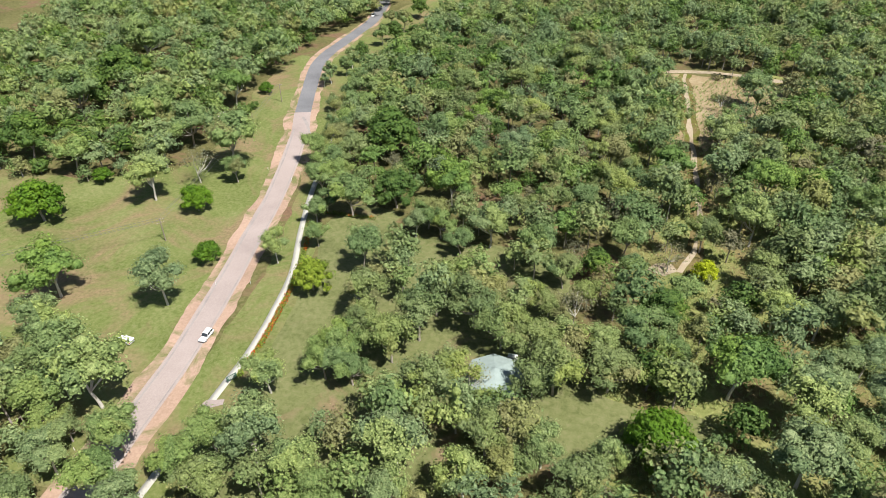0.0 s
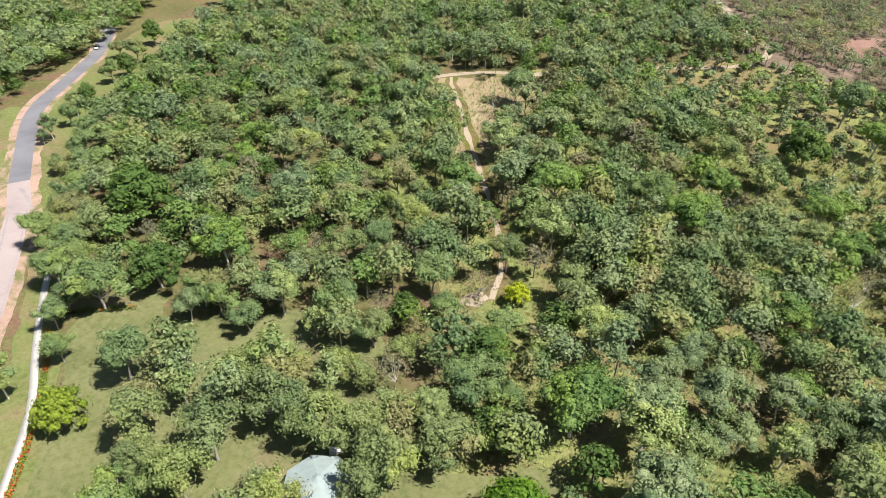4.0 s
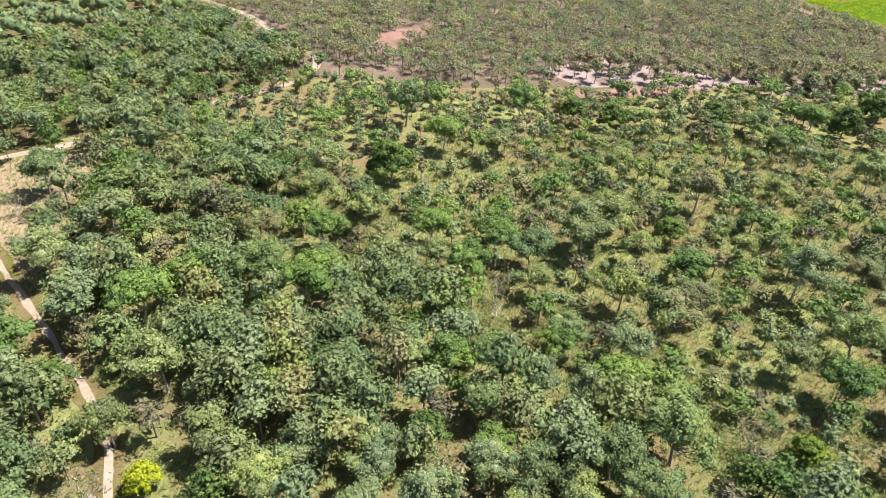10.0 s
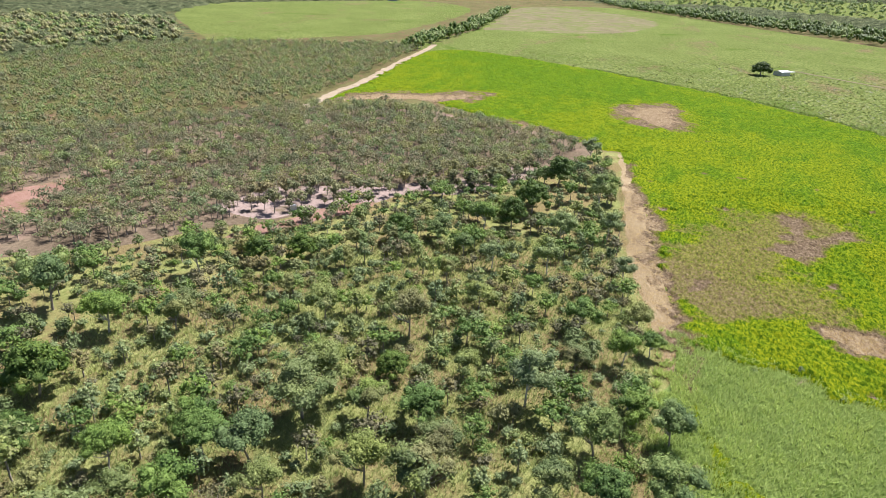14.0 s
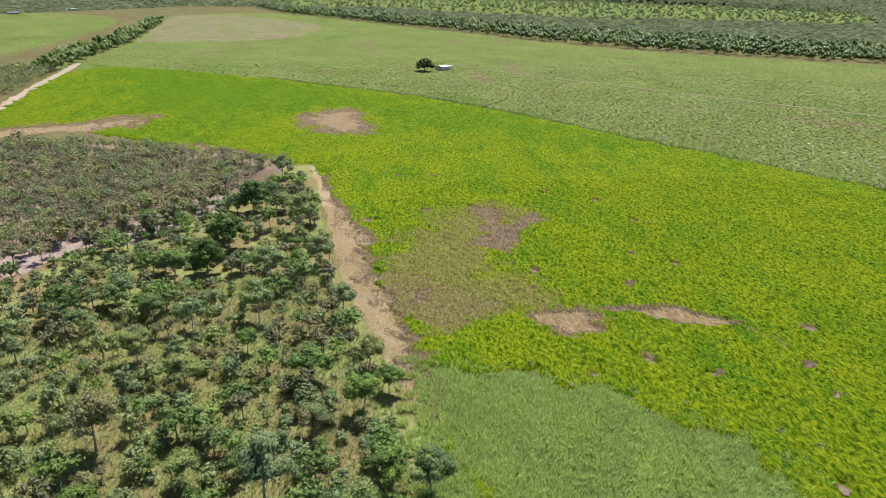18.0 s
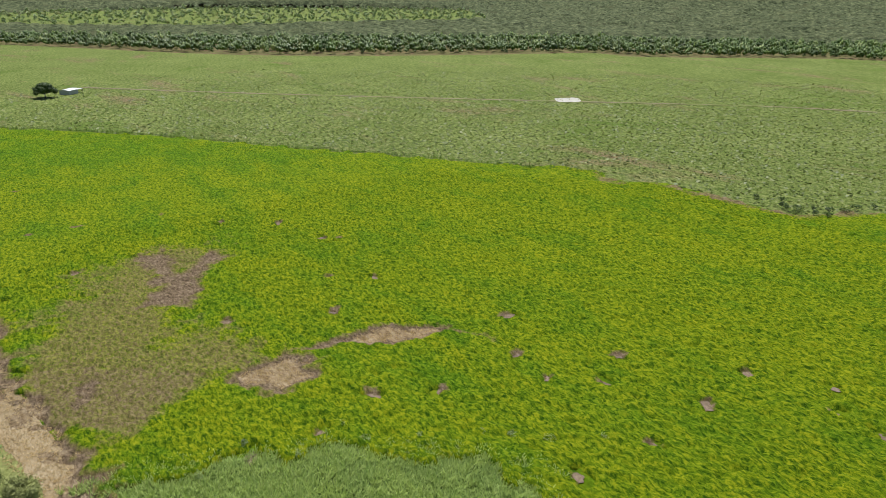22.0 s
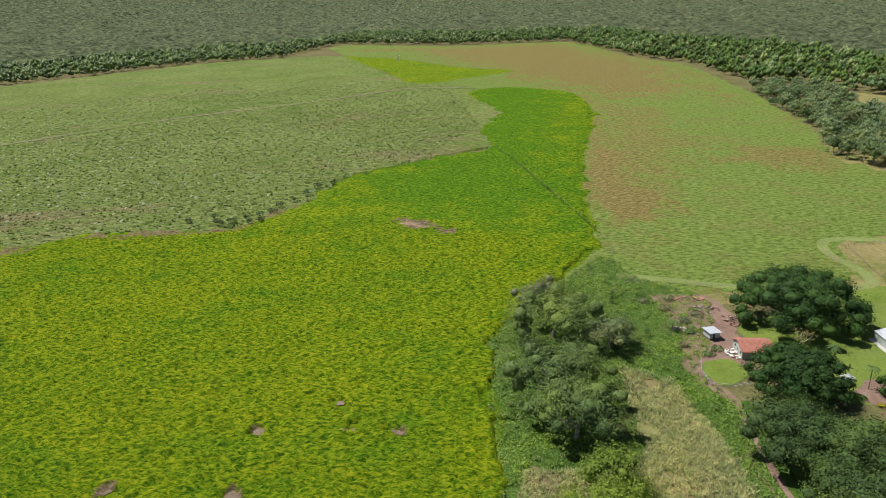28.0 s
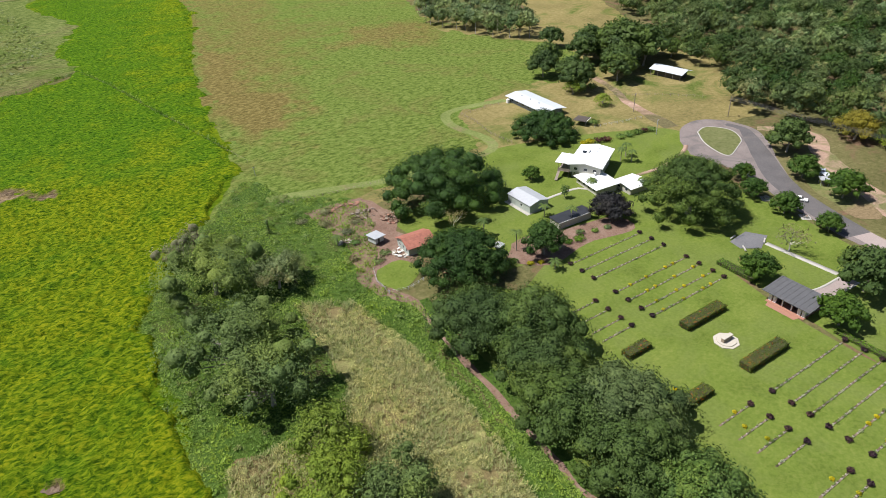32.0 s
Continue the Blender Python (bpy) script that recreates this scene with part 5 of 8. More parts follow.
GREEN = [(191.4, 54.8, 6.4), (169.4, 56.3, 7.6), (-84.2, 61.2, 6.5), (248.9, 63.4, 5.6), (-41, 68.8, 5.4), (-72.2, 68.9, 5.7), (-86.9, 72, 6.4), (181.7, 73.3, 7), (-107.4, 74.2, 7.3), (-67.6, 76.2, 5.9), (107.7, 86.8, 6), (119.9, 90, 8.6), (105.2, 92.2, 5), (107.8, 97.2, 6.9), (-45.6, 101.1, 5.2), (-52.6, 101.5, 5.9), (-50.3, 106.7, 6.1), (29, 122.2, 5.1), (101.7, 125.8, 6.3), (20, 127.2, 7.3), (178.4, 132.9, 6.6), (263.2, 133.9, 5.5), (290.2, 134.4, 4.8), (30.8, 144.8, 6.4), (-57.6, 145.4, 6.5), (0.3, 149, 5.5), (306.1, 149.4, 6.3), (-75.1, 153.5, 4.3), (154.4, 154.2, 7.4), (18.8, 157.1, 4.8), (-8.7, 159.1, 6.6), (-31.3, 159.1, 4.9)]
GREEN_A = [(-39, 166, 6.1), (16.9, 167.6, 6.6), (-44.2, 170.6, 6.3), (-70.2, 172, 8.2), (-180.2, 179.1, 8.2), (-118.5, 185.1, 5), (2.7, 185.6, 5.9), (-125.2, 194.7, 11.2), (91.8, 197.2, 7.9), (-95.4, 205.1, 6.3), (-33.5, 206.6, 6.9), (-149.8, 208.8, 9.8), (201.2, 208.8, 6.5), (-167.7, 210, 10), (-207.7, 219.9, 11.7), (-49.9, 221.5, 7.9), (199, 255.8, 9.6), (-217.9, 283.7, 12.6), (69.7, 296.2, 8.3)]
OLIVE = [(218.7, 81.5, 5.1), (164, 83, 6), (-11.5, 88.2, 6.4), (-26.3, 99.7, 7.5), (98.8, 99.8, 5.6), (1.1, 108.4, 7.6), (166.1, 109.4, 6.3), (-38.6, 110.3, 6.8), (13.6, 112, 7), (155.1, 112.1, 7.9), (205, 113, 5.1), (246.8, 117.9, 5.7), (-34, 119.4, 7.7), (-5.1, 119.7, 6.2), (-13, 121, 6.9), (155.7, 124.8, 6.8), (-51.2, 126.5, 7.4), (-21.3, 127.6, 7.9), (222.3, 135.7, 7.5), (-2.6, 136, 5.1), (-31, 138.2, 6.1), (-17.9, 139.7, 4), (7.2, 140.9, 4.8), (-9.2, 141.7, 3.5), (144.3, 144.8, 5.4), (185.7, 148, 8), (173.5, 149.7, 9.3), (53.2, 159.5, 6.2), (223.7, 166.4, 7.2), (87.4, 172.7, 4.8), (132.3, 173, 6), (39.7, 175.5, 6)]
OLIVE_A = [(-15.9, 179.4, 4.9), (-5.9, 182.7, 6.5), (12.1, 199.3, 7.1), (-7, 207.1, 7.9), (210, 210.4, 5.1), (17.1, 214, 5.5), (104, 215.4, 7.1), (11.5, 219, 7.7), (128.3, 223.3, 8.7), (10.5, 240.6, 7.4), (-20.5, 245.2, 8.9), (-52.8, 275, 8.6), (-26.1, 283.7, 9.2), (-5.9, 302.2, 9.9)]
DARK = [(398.5, 107.2, 9.2), (351, 114.6, 9.6), (327.6, 120.7, 7.8), (197.5, 132.9, 6), (26.8, 138.7, 7.2), (297.2, 165.1, 7.5), (-57.7, 180.7, 8.4), (-202.7, 183.7, 10.5), (261.6, 194.5, 7), (254.2, 209, 7), (140.2, 210.2, 6.8), (-69.8, 215.3, 11.6), (159.6, 221.8, 9.4), (-205.3, 247.1, 13.9), (-43.2, 312.3, 8.2)]
YELLOW = [(39.5, 161, 3.9)]
OVERHANG = [(-85, 184, 6.5), (-88, 198, 6.3), (-91, 213, 6.5), (-94, 228, 6.8), (-97, 244, 6.3), (-101, 262, 6), (-80.5, 166, 4.6), (-104, 279, 5.5)]
VERGE = [(-80.2, 190, 5.2), (-90.7, 229, 5.5), (-79.6, 173, 4.6), (-106.5, 252.4, 4.2), (-91.6, 249, 6), (-91.3, 316, 6), (-118, 376, 5), (-85, 204, 5), (-87, 216, 5.4), (-88, 262, 6), (-96, 272, 5), (-86, 240, 5.6)]
PARKSIDE = [(-97.5, 64, 6), (-98, 55, 6), (-127, 98, 6.5), (-121, 84, 6.5), (-13.8, 76.3, 6), (-5.6, 80.8, 6), (0.5, 87.6, 5), (7, 81, 6.2), (12, 122.6, 5), (-48.5, 117.7, 5), (14, 89.3, 4.5), (-62.7, 64.7, 6), (-28.4, 70.5, 6), (-100, 72, 5), (-37, 60, 6), (-20, 66, 6), (-52, 58, 6), (2, 70, 6), (-75, 56, 6)]
BELT = [(236, 185, 5.6), (262, 176, 6), (282, 179, 5.4), (291, 166, 6.2), (323, 161, 5.8), (301, 149, 6), (329, 137, 6.4), (364, 117, 6.5), (399, 115, 6.2), (399, 92, 6.6), (381, 138, 5.6), (347, 148, 5.4), (286, 157, 6), (345, 126, 5.8), (420, 97, 5.8), (270, 190, 5.2)]

# ---- single trees ----
rng = np.random.default_rng(11)


def kit(kind, h, count, size, leafmat, bark, seed, thick=0.26, shell=0.55, r=6.5, n=3, core=0.0):
    return [tree_mesh(kind, h, r, count, size, leafmat, bark, seed + i, thick, shell, core) for i in range(n)]


SINGLE = [
    (GREEN + GREEN_A + VERGE[::2] + OVERHANG, kit("open", 13.5, 2900, 0.29, L_BUSH, M_BARK, 100, core=0.72), "bushland_tree", "leafy mid-green bushland tree with several limbs"),
    (OLIVE + OLIVE_A + PARKSIDE[1::2] + VERGE[3::4], kit("open", 13.5, 2900, 0.28, L_OLIVE, M_BARK, 110, core=0.6), "teak_tree", "olive broad-leaved tree with an open crown"),
    (GREY + GREY_A + PARKSIDE[::2] + VERGE[1::4], kit("open", 15, 2800, 0.28, L_GREY, M_PALEBARK, 120, core=0.66), "gum_tree", "grey-green gum tree with a pale trunk"),
    (DARK, kit("round", 12.5, 2300, 0.32, L_DARK, M_BARK, 130, core=0.75), "shade_tree", "dense dark green shade tree"),
    (FRESH, kit("open", 13, 2700, 0.3, L_FRESH, M_PALEBARK, 140, core=0.68), "bloodwood_tree", "fresh light green spreading tree"),
    (BELT, kit("round", 11, 1800, 0.34, L_BUSH, M_BARK, 145, core=0.65), "woodland_tree", "rounded olive-green tree beside the pink sand"),
    (ROUND, kit("round", 10.5, 2300, 0.33, L_BRIGHT, M_BARK, 150, core=0.75), "mango_tree", "rounded bright green mango tree on grass"),
    (LIME, kit("round", 11, 1700, 0.38, L_LIMEY, M_BARK, 160, core=0.7), "lime_tree", "lime green rounded tree"),
    (YELLOW, kit("round", 12, 1600, 0.42, L_YELLOW, M_BARK, 170, n=1, core=0.7), "yellow_tree", "vivid yellow-green tree beside the track"),
    (BARE, kit("open", 13, 420, 0.34, L_DRYLEAF, M_PALEBARK, 180, thick=0.2), "sparse_tree", "nearly bare pale-limbed tree"),
]
PATHSIDE = [(-119.6, 282.3, 4), (-116.0, 293.4, 4), (-115.2, 315.0, 4.5), (-116.7, 303.7, 4), (-112.0, 341.2, 4.5), (-107.1, 349.3, 5), (-100.0, 282.9, 3.5), (-107.4, 367.0, 5), (-105.2, 395.6, 6), (-121.2, 277.3, 2.5)]
for i, (x, y, r) in enumerate(PATHSIDE):
    plant("gum_tree", SINGLE[(2, 0, 3)[i % 3]][1][i % 3], x, y, r / 6.5, 0.9 * i, "grey-green tree between road and footpath", "tree", "pathside trees", 1.25)
TAKEN = []
for spots, meshes, name, label in SINGLE:
    for i, (x, y, r) in enumerate(spots):
        plant(name, meshes[i % len(meshes)], x, y, r / 6.5, rng.uniform(0, 6.28), label, "tree", name.replace("_", " ") + "s", rng.uniform(0.88, 1.1))
        TAKEN.append((x, y, r * 0.8 + 1.6))
TAKEN += [(36, 160, 9), (YELLOW[0][0], YELLOW[0][1], 9)]
TAKEN = np.array(TAKEN)

# ---- woodland, joined ----
CLEAR = [(ROAD, 10), (PATH, 2.6), (TRACK, 4.5), (CROSS[:4], 5), (CROSS[3:], 2.6)]
W_BUSH = [(-70, 40), (-66, 175), (-74, 178), (-87, 200), (-96, 240), (-104, 290), (-100, 330), (-90, 384), (-77, 436), (-64, 455), (215, 455), (215, 350), (215, 330), (120, 325), (150, 250), (120, 160), (130, 60), (100, -20), (30, 10), (-30, 30)]
OPEN = [(40, 330), (60, 331), (92, 322), (84, 302), (66, 276), (50, 250), (38, 250)]
near = scatter(rng, W_BUSH, 7.5, holes=(PARK, OPEN, CEMETERY), lines=CLEAR, discs=TAKEN)
close = near[:, 1] < 260
BUSH_MATS = [L_BUSH, L_DARK, L_OLIVE, L_GREY, L_FRESH, L_BUSH]
woods("bushland_trees", near[close], [("open", 12, 5.8, 720, 0.44), ("round", 10.5, 5.2, 700, 0.42), ("open", 13, 5.4, 660, 0.44), ("open", 13.5, 5.2, 680, 0.42), ("open", 11, 5.2, 660, 0.42), ("bush", 4, 2.8, 140, 0.4), ("open", 10, 4.4, 300, 0.36)], [3.4, 1.6, 3, 2.8, 2, 1.8, 2.4], BUSH_MATS + [L_DRYLEAF], "dense mixed olive and dark green bushland trees")
woods("north_bushland_trees", near[~close], [("open", 12, 5.8, 300, 0.74), ("round", 10.5, 5.2, 300, 0.7), ("open", 13, 5.4, 290, 0.72), ("open", 13.5, 5.2, 290, 0.72), ("open", 11, 5.2, 290, 0.72), ("bush", 4, 2.8, 40, 0.6)], [4, 2, 3, 2.5, 1.6, 0.6], BUSH_MATS, "bushland canopy receding to the north", seed=4, single=True)
W_SCRUB = [(130, 60), (120, 160), (150, 250), (120, 325), (215, 330), (240, 275), (313, 205), (385, 160), (440, 105), (478, 80), (412, 76), (352, 70), (300, 67), (262, 62), (232, 58), (200, 58), (170, 50)]
scrub = scatter(rng, W_SCRUB, 5.8, discs=TAKEN, lines=[(FIREBREAK, 8)])
woods("scrub_trees", scrub, [("open", 8.6, 4.9, 300, 0.45), ("bush", 4.2, 2.7, 120, 0.42), ("tall", 8, 2.8, 150, 0.46), ("round", 8, 3.6, 210, 0.48), ("bush", 2.4, 1.8, 60, 0.36), ("open", 8, 3.6, 150, 0.4)], [1.8, 3.4, 1.4, 1.6, 3, 1.8], [L_FRESH, L_GREY, L_GREY, L_OLIVE, L_GREY, L_DRYLEAF], "sparser green scrub trees and bushes over grass", seed=5, scale=(0.45, 1.2))
W_DRY = [(244, 290), (313, 222), (385, 175), (440, 120), (485, 100), (540, 185), (555, 265), (530, 318), (420, 420), (300, 500), (235, 480), (228, 350)]

dry = scatter(rng, W_DRY, 5.7, lines=[(CROSS, 5)], holes=(BARE_BAND, RED_CLEARING))
dry = dry[[noise.noise(Vector((x * 0.03, y * 0.03, 2.0))) > -0.6 for x, y in dry]]
woods("dry_woodland_trees", dry, [("open", 7.4, 4.1, 180, 0.52), ("open", 6.8, 3.8, 165, 0.52), ("open", 6.4, 3.5, 150, 0.5), ("bush", 2.4, 2.0, 34, 0.45)], [2, 1, 1, 0.7], [L_BROWN, L_OLIVE, L_GREY, L_BROWN], "grey-brown dry woodland trees on red soil", seed=6, core=0.5, ncore=3, single=True)
band = scatter(rng, BARE_BAND, 8.5)
woods("sandy_band_trees", band, [("open", 8.5, 3.9, 240, 0.45)], [1], [L_BROWN], "scattered olive trees on pale pink sand", seed=16)
W_FAR = [(235, 500), (420, 430), (530, 338), (690, 335), (905, 350), (940, 400), (850, 580), (760, 690), (520, 720), (230, 640)]
far = scatter(rng, W_FAR, 7.0, lines=[([(520, 326), (905, 342)], 8)])
woods("far_woodland", far, [("lump", 7.6, 4.1, 60, 0.6), ("lump", 7, 3.8, 60, 0.6), ("lump", 7.4, 3.8, 60, 0.6)], [1, 1, 0.6], [L_BROWN, L_BUSH, L_GREY], "far grey-green woodland beyond the dirt track", seed=7, trunks=False, core=0.4, ncore=4, single=True)
W_WEST = [(-148, 305), (-152, 262), (-143, 215), (-150, 192), (-172, 182), (-205, 176), (-255, 155), (-300, 200), (-340, 480), (-120, 500), (-125, 420), (-150, 340)]
west = scatter(rng, W_WEST, 8.4, discs=TAKEN)
woods("west_woodland", west, [("open", 12, 5.8, 290, 0.74), ("round", 10, 5.4, 290, 0.72), ("open", 12, 5.6, 280, 0.74)], [1, 0.7, 0.7], [L_BUSH, L_DARK, L_GREY], "woodland across the road", seed=8, trunks=False, single=True)
corner = scatter(rng, [(-160, 20), (-140, 88), (-100, 84), (-98, 40), (-100, 0)], 7.4, lines=[(ROAD, 9)], discs=TAKEN)
woods("roadside_trees", corner, [("open", 13, 5.4, 560, 0.44), ("round", 10.5, 4.8, 520, 0.44)], [2, 1], [L_GREY, L_BUSH], "roadside gum trees", seed=18)
W_SW = [(-140, -20), (-152, -66), (-164, -98), (-180, -126), (-168, -150), (-164, -170), (-182, -190), (-204, -200), (-215, -250), (-250, -290), (-330, -440), (-372, -550), (-400, -420), (-360, -200), (-300, 0), (-230, 20)]
sw = scatter(rng, W_SW, 9.4)
woods("turning_circle_forest", sw, [("round", 14, 6.8, 430, 0.62), ("open", 14, 6.4, 400, 0.62), ("round", 12, 6.2, 410, 0.62), ("open", 13, 6.2, 380, 0.62)], [1.0, 1.0, 0.7, 0.8], [L_FIG, L_FIGGREY, L_RAIN, L_BUSH], "dense green forest behind the turning circle", seed=9, trunks=False, single=True)
W_SW3 = [(-230, 20), (-300, 0), (-360, -200), (-400, -420), (-372, -550), (-322, -690), (-560, -760), (-760, -500), (-700, -150)]
woods("western_forest", scatter(rng, W_SW3, 13), [("lump", 14, 7.6, 64, 1.1), ("lump", 14, 7.4, 64, 1.1)], [1, 1], [L_FIG, L_BUSH], "forest rolling away to the west", seed=19, trunks=False, core=0.7, ncore=4, single=True)
EDGE = [(-560, -760), (-322, -690), (-250, -770), (-255, -1000), (-205, -1110), (-160, -1460), (90, -1460), (360, -1600), (425, -1292), (570, -1237), (785, -990), (892, -960), (1144, -519), (1306, -368), (1571, -201), (2040, 130)]


def beyond(line, by, middle=(400, -300)):
    out = []
    for q in line:
        d = (Vector(q) - Vector(middle)).normalized()
        out.append((q[0] + d.x * by, q[1] + d.y * by))
    return out


sw2 = scatter(rng, EDGE + beyond(EDGE, 330)[::-1], 14.5)
woods("pasture_edge_forest", sw2, [("lump", 13, 7.4, 44, 1.05), ("lump", 15, 6.8, 44, 1.05), ("lump", 16, 6, 44, 1.05)], [1, 1, 0.25], [L_FIG, L_DARK, L_GREY], "long belt of forest beyond the pasture", seed=10, trunks=False, core=0.7, ncore=4, single=True)
STRIP = [(-221, -702), (-185, -505), (-151, -411), (-163, -357), (-176, -326), (-200, -345), (-240, -430), (-262, -560), (-300, -690)]
strip = scatter(rng, STRIP, 9.5)
woods("pasture_tree_strip", strip, [("round", 13, 6, 380, 0.62), ("open", 14, 6, 340, 0.6), ("round", 11, 5.4, 340, 0.6)], [1, 1, 0.8], [L_BUSH, L_GREY, L_FIGGREY], "strip of grey-green trees between two pastures", seed=12, single=True)


def canopy(name, ring, cell, mat, label, seed, low=2.0, high=16.0, holes=()):
    """Far forest as an uneven roof of crowns."""
    return sward(name, ring, low, mat, cell, high - low, label, seed=seed, kind="stuff", category="trees", holes=holes, lift=(3150, 190))


# The near-black low tone paints the shade in gaps between crowns, as crown-sized noise.
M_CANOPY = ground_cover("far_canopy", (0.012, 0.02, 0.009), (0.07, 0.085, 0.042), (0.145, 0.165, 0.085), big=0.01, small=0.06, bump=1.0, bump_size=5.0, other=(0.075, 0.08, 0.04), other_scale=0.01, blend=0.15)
SWAMP = [(2357, 60), (2250, -300), (1950, -680), (1900, -1250), (1830, -1640), (2600, -2250), (3200, -1800), (3450, -1250), (3250, -700), (3100, 280)]
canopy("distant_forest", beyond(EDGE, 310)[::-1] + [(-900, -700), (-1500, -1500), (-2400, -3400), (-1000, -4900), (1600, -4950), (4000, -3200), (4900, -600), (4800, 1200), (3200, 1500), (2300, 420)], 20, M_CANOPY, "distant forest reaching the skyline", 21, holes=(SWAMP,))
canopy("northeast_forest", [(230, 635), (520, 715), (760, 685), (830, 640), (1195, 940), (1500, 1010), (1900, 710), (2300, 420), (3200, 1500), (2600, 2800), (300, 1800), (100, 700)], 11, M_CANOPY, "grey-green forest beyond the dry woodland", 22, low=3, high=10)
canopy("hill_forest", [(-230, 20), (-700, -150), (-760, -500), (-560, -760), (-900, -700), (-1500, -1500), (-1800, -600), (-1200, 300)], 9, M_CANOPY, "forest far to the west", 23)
swamp = scatter(rng, SWAMP, 46)
woods("swamp_flat_trees", swamp, [("lump", 12, 7, 12, 2.6)], [1], [L_BUSH], "trees dotted over the distant swamp flat", seed=31, trunks=False)
POCKET = [(-46, 92), (-50, 150), (-20, 160), (5, 158), (8, 120), (4, 96), (-30, 66), (-66, 62)]
woods("park_grove_trees", scatter(rng, POCKET, 8.2, discs=np.concatenate([TAKEN, [(-12.7, 108.6, 11.0), (-50, 118, 9.0), (-25, 153, 9.0)]])), [("open", 12.5, 5, 560, 0.42), ("open", 12, 4.8, 560, 0.42), ("open", 13, 4.8, 560, 0.4)], [3, 2, 2], [L_OLIVE, L_BUSH, L_GREY], "grove of olive-leaved park trees", seed=33)
hedgerow = scatter(rng, [(900, 352), (1228, 340), (1680, 365), (1680, 395), (1228, 372), (930, 385)], 11)
woods("boundary_treeline", hedgerow, [("lump", 13, 7, 50, 0.9), ("lump", 14, 7, 50, 0.9)], [1, 1], [L_BUSH, L_DARK], "line of trees along the far field boundary", seed=34)

edge_trees = scatter(rng, [(-250, 150), (-205, 168), (-172, 172), (-150, 182), (-138, 205), (-136, 235), (-148, 262), (-156, 240), (-152, 200), (-176, 186), (-210, 182), (-255, 165)], 8.6, discs=TAKEN)
woods("lawn_edge_trees", edge_trees, [("open", 11, 4.6, 420, 0.44), ("bush", 4.5, 3.2, 180, 0.4), ("round", 8.5, 4.4, 380, 0.44)], [1, 1, 1], [L_GREY, L_DARK, L_BUSH], "trees and bushes along the lawn edge", seed=41)

heads = scatter(rng, grown(PALEGRASS, 1.04), 1.35)
heads = heads[speckle(heads, 7, 12) + 0.7 * speckle(heads, 2.6, 13) > -0.35]
woods("seed_head_clumps", heads, [("bush", 1.5, 1.0, 70, 0.15), ("bush", 1.2, 0.9, 60, 0.15), ("bush", 1.1, 0.9, 50, 0.16)], [3, 2, 1.2], [M_PALEBLADES, M_PALEBLADES, M_BLADES], "soft clumps of pale seeding grass", seed=46, trunks=False, core=0, single=True)
mounds = scatter(rng, CREEPER, 4.2, holes=(PALEGRASS,))
woods("creeper_mounds", mounds, [("bush", 0.9, 1.5, 52, 0.24), ("bush", 1.3, 1.2, 48, 0.22)], [2, 1], [L_CREEP, L_BUSH], "low mounds of creeper and weeds", seed=42, trunks=False, core=0)

NORTH_EAST = [(240, 640), (520, 722), (760, 692), (830, 655), (1040, 830), (950, 1150), (400, 1150), (120, 800), (110, 690)]
woods("northeast_trees", scatter(rng, NORTH_EAST, 14.5), [("lump", 11, 7.5, 56, 1.0), ("lump", 12, 7, 56, 1.0)], [1, 1], [L_BUSH, L_BROWN], "grey-green woodland crowns to the northeast", seed=43, trunks=False, core=0.7, ncore=4, single=True)

swamp_edge = scatter(rng, [(100, -38), (104, 0), (128, 60), (178, 54), (158, 34), (142, -4), (126, -44), (112, -60)], 6.8, discs=TAKEN)
woods("swamp_edge_trees", swamp_edge, [("open", 10, 4.6, 380, 0.42), ("round", 8, 3.8, 320, 0.42), ("bush", 3.4, 2.6, 130, 0.38)], [2, 1, 1.4], [L_BUSH, L_FRESH, L_GREY], "green trees and bushes where the bush meets the swamp", seed=44)

FAR_NORTH = [(-340, 500), (-120, 500), (-64, 458), (215, 458), (232, 640), (110, 695), (120, 980), (-340, 980)]
woods("far_north_trees", scatter(rng, FAR_NORTH, 12.5), [("lump", 12, 7.2, 56, 1.0), ("lump", 13, 6.8, 56, 1.0)], [1, 1], [L_BUSH, L_GREY], "far bushland canopy to the north", seed=45, trunks=False, core=0.7, ncore=4, single=True)

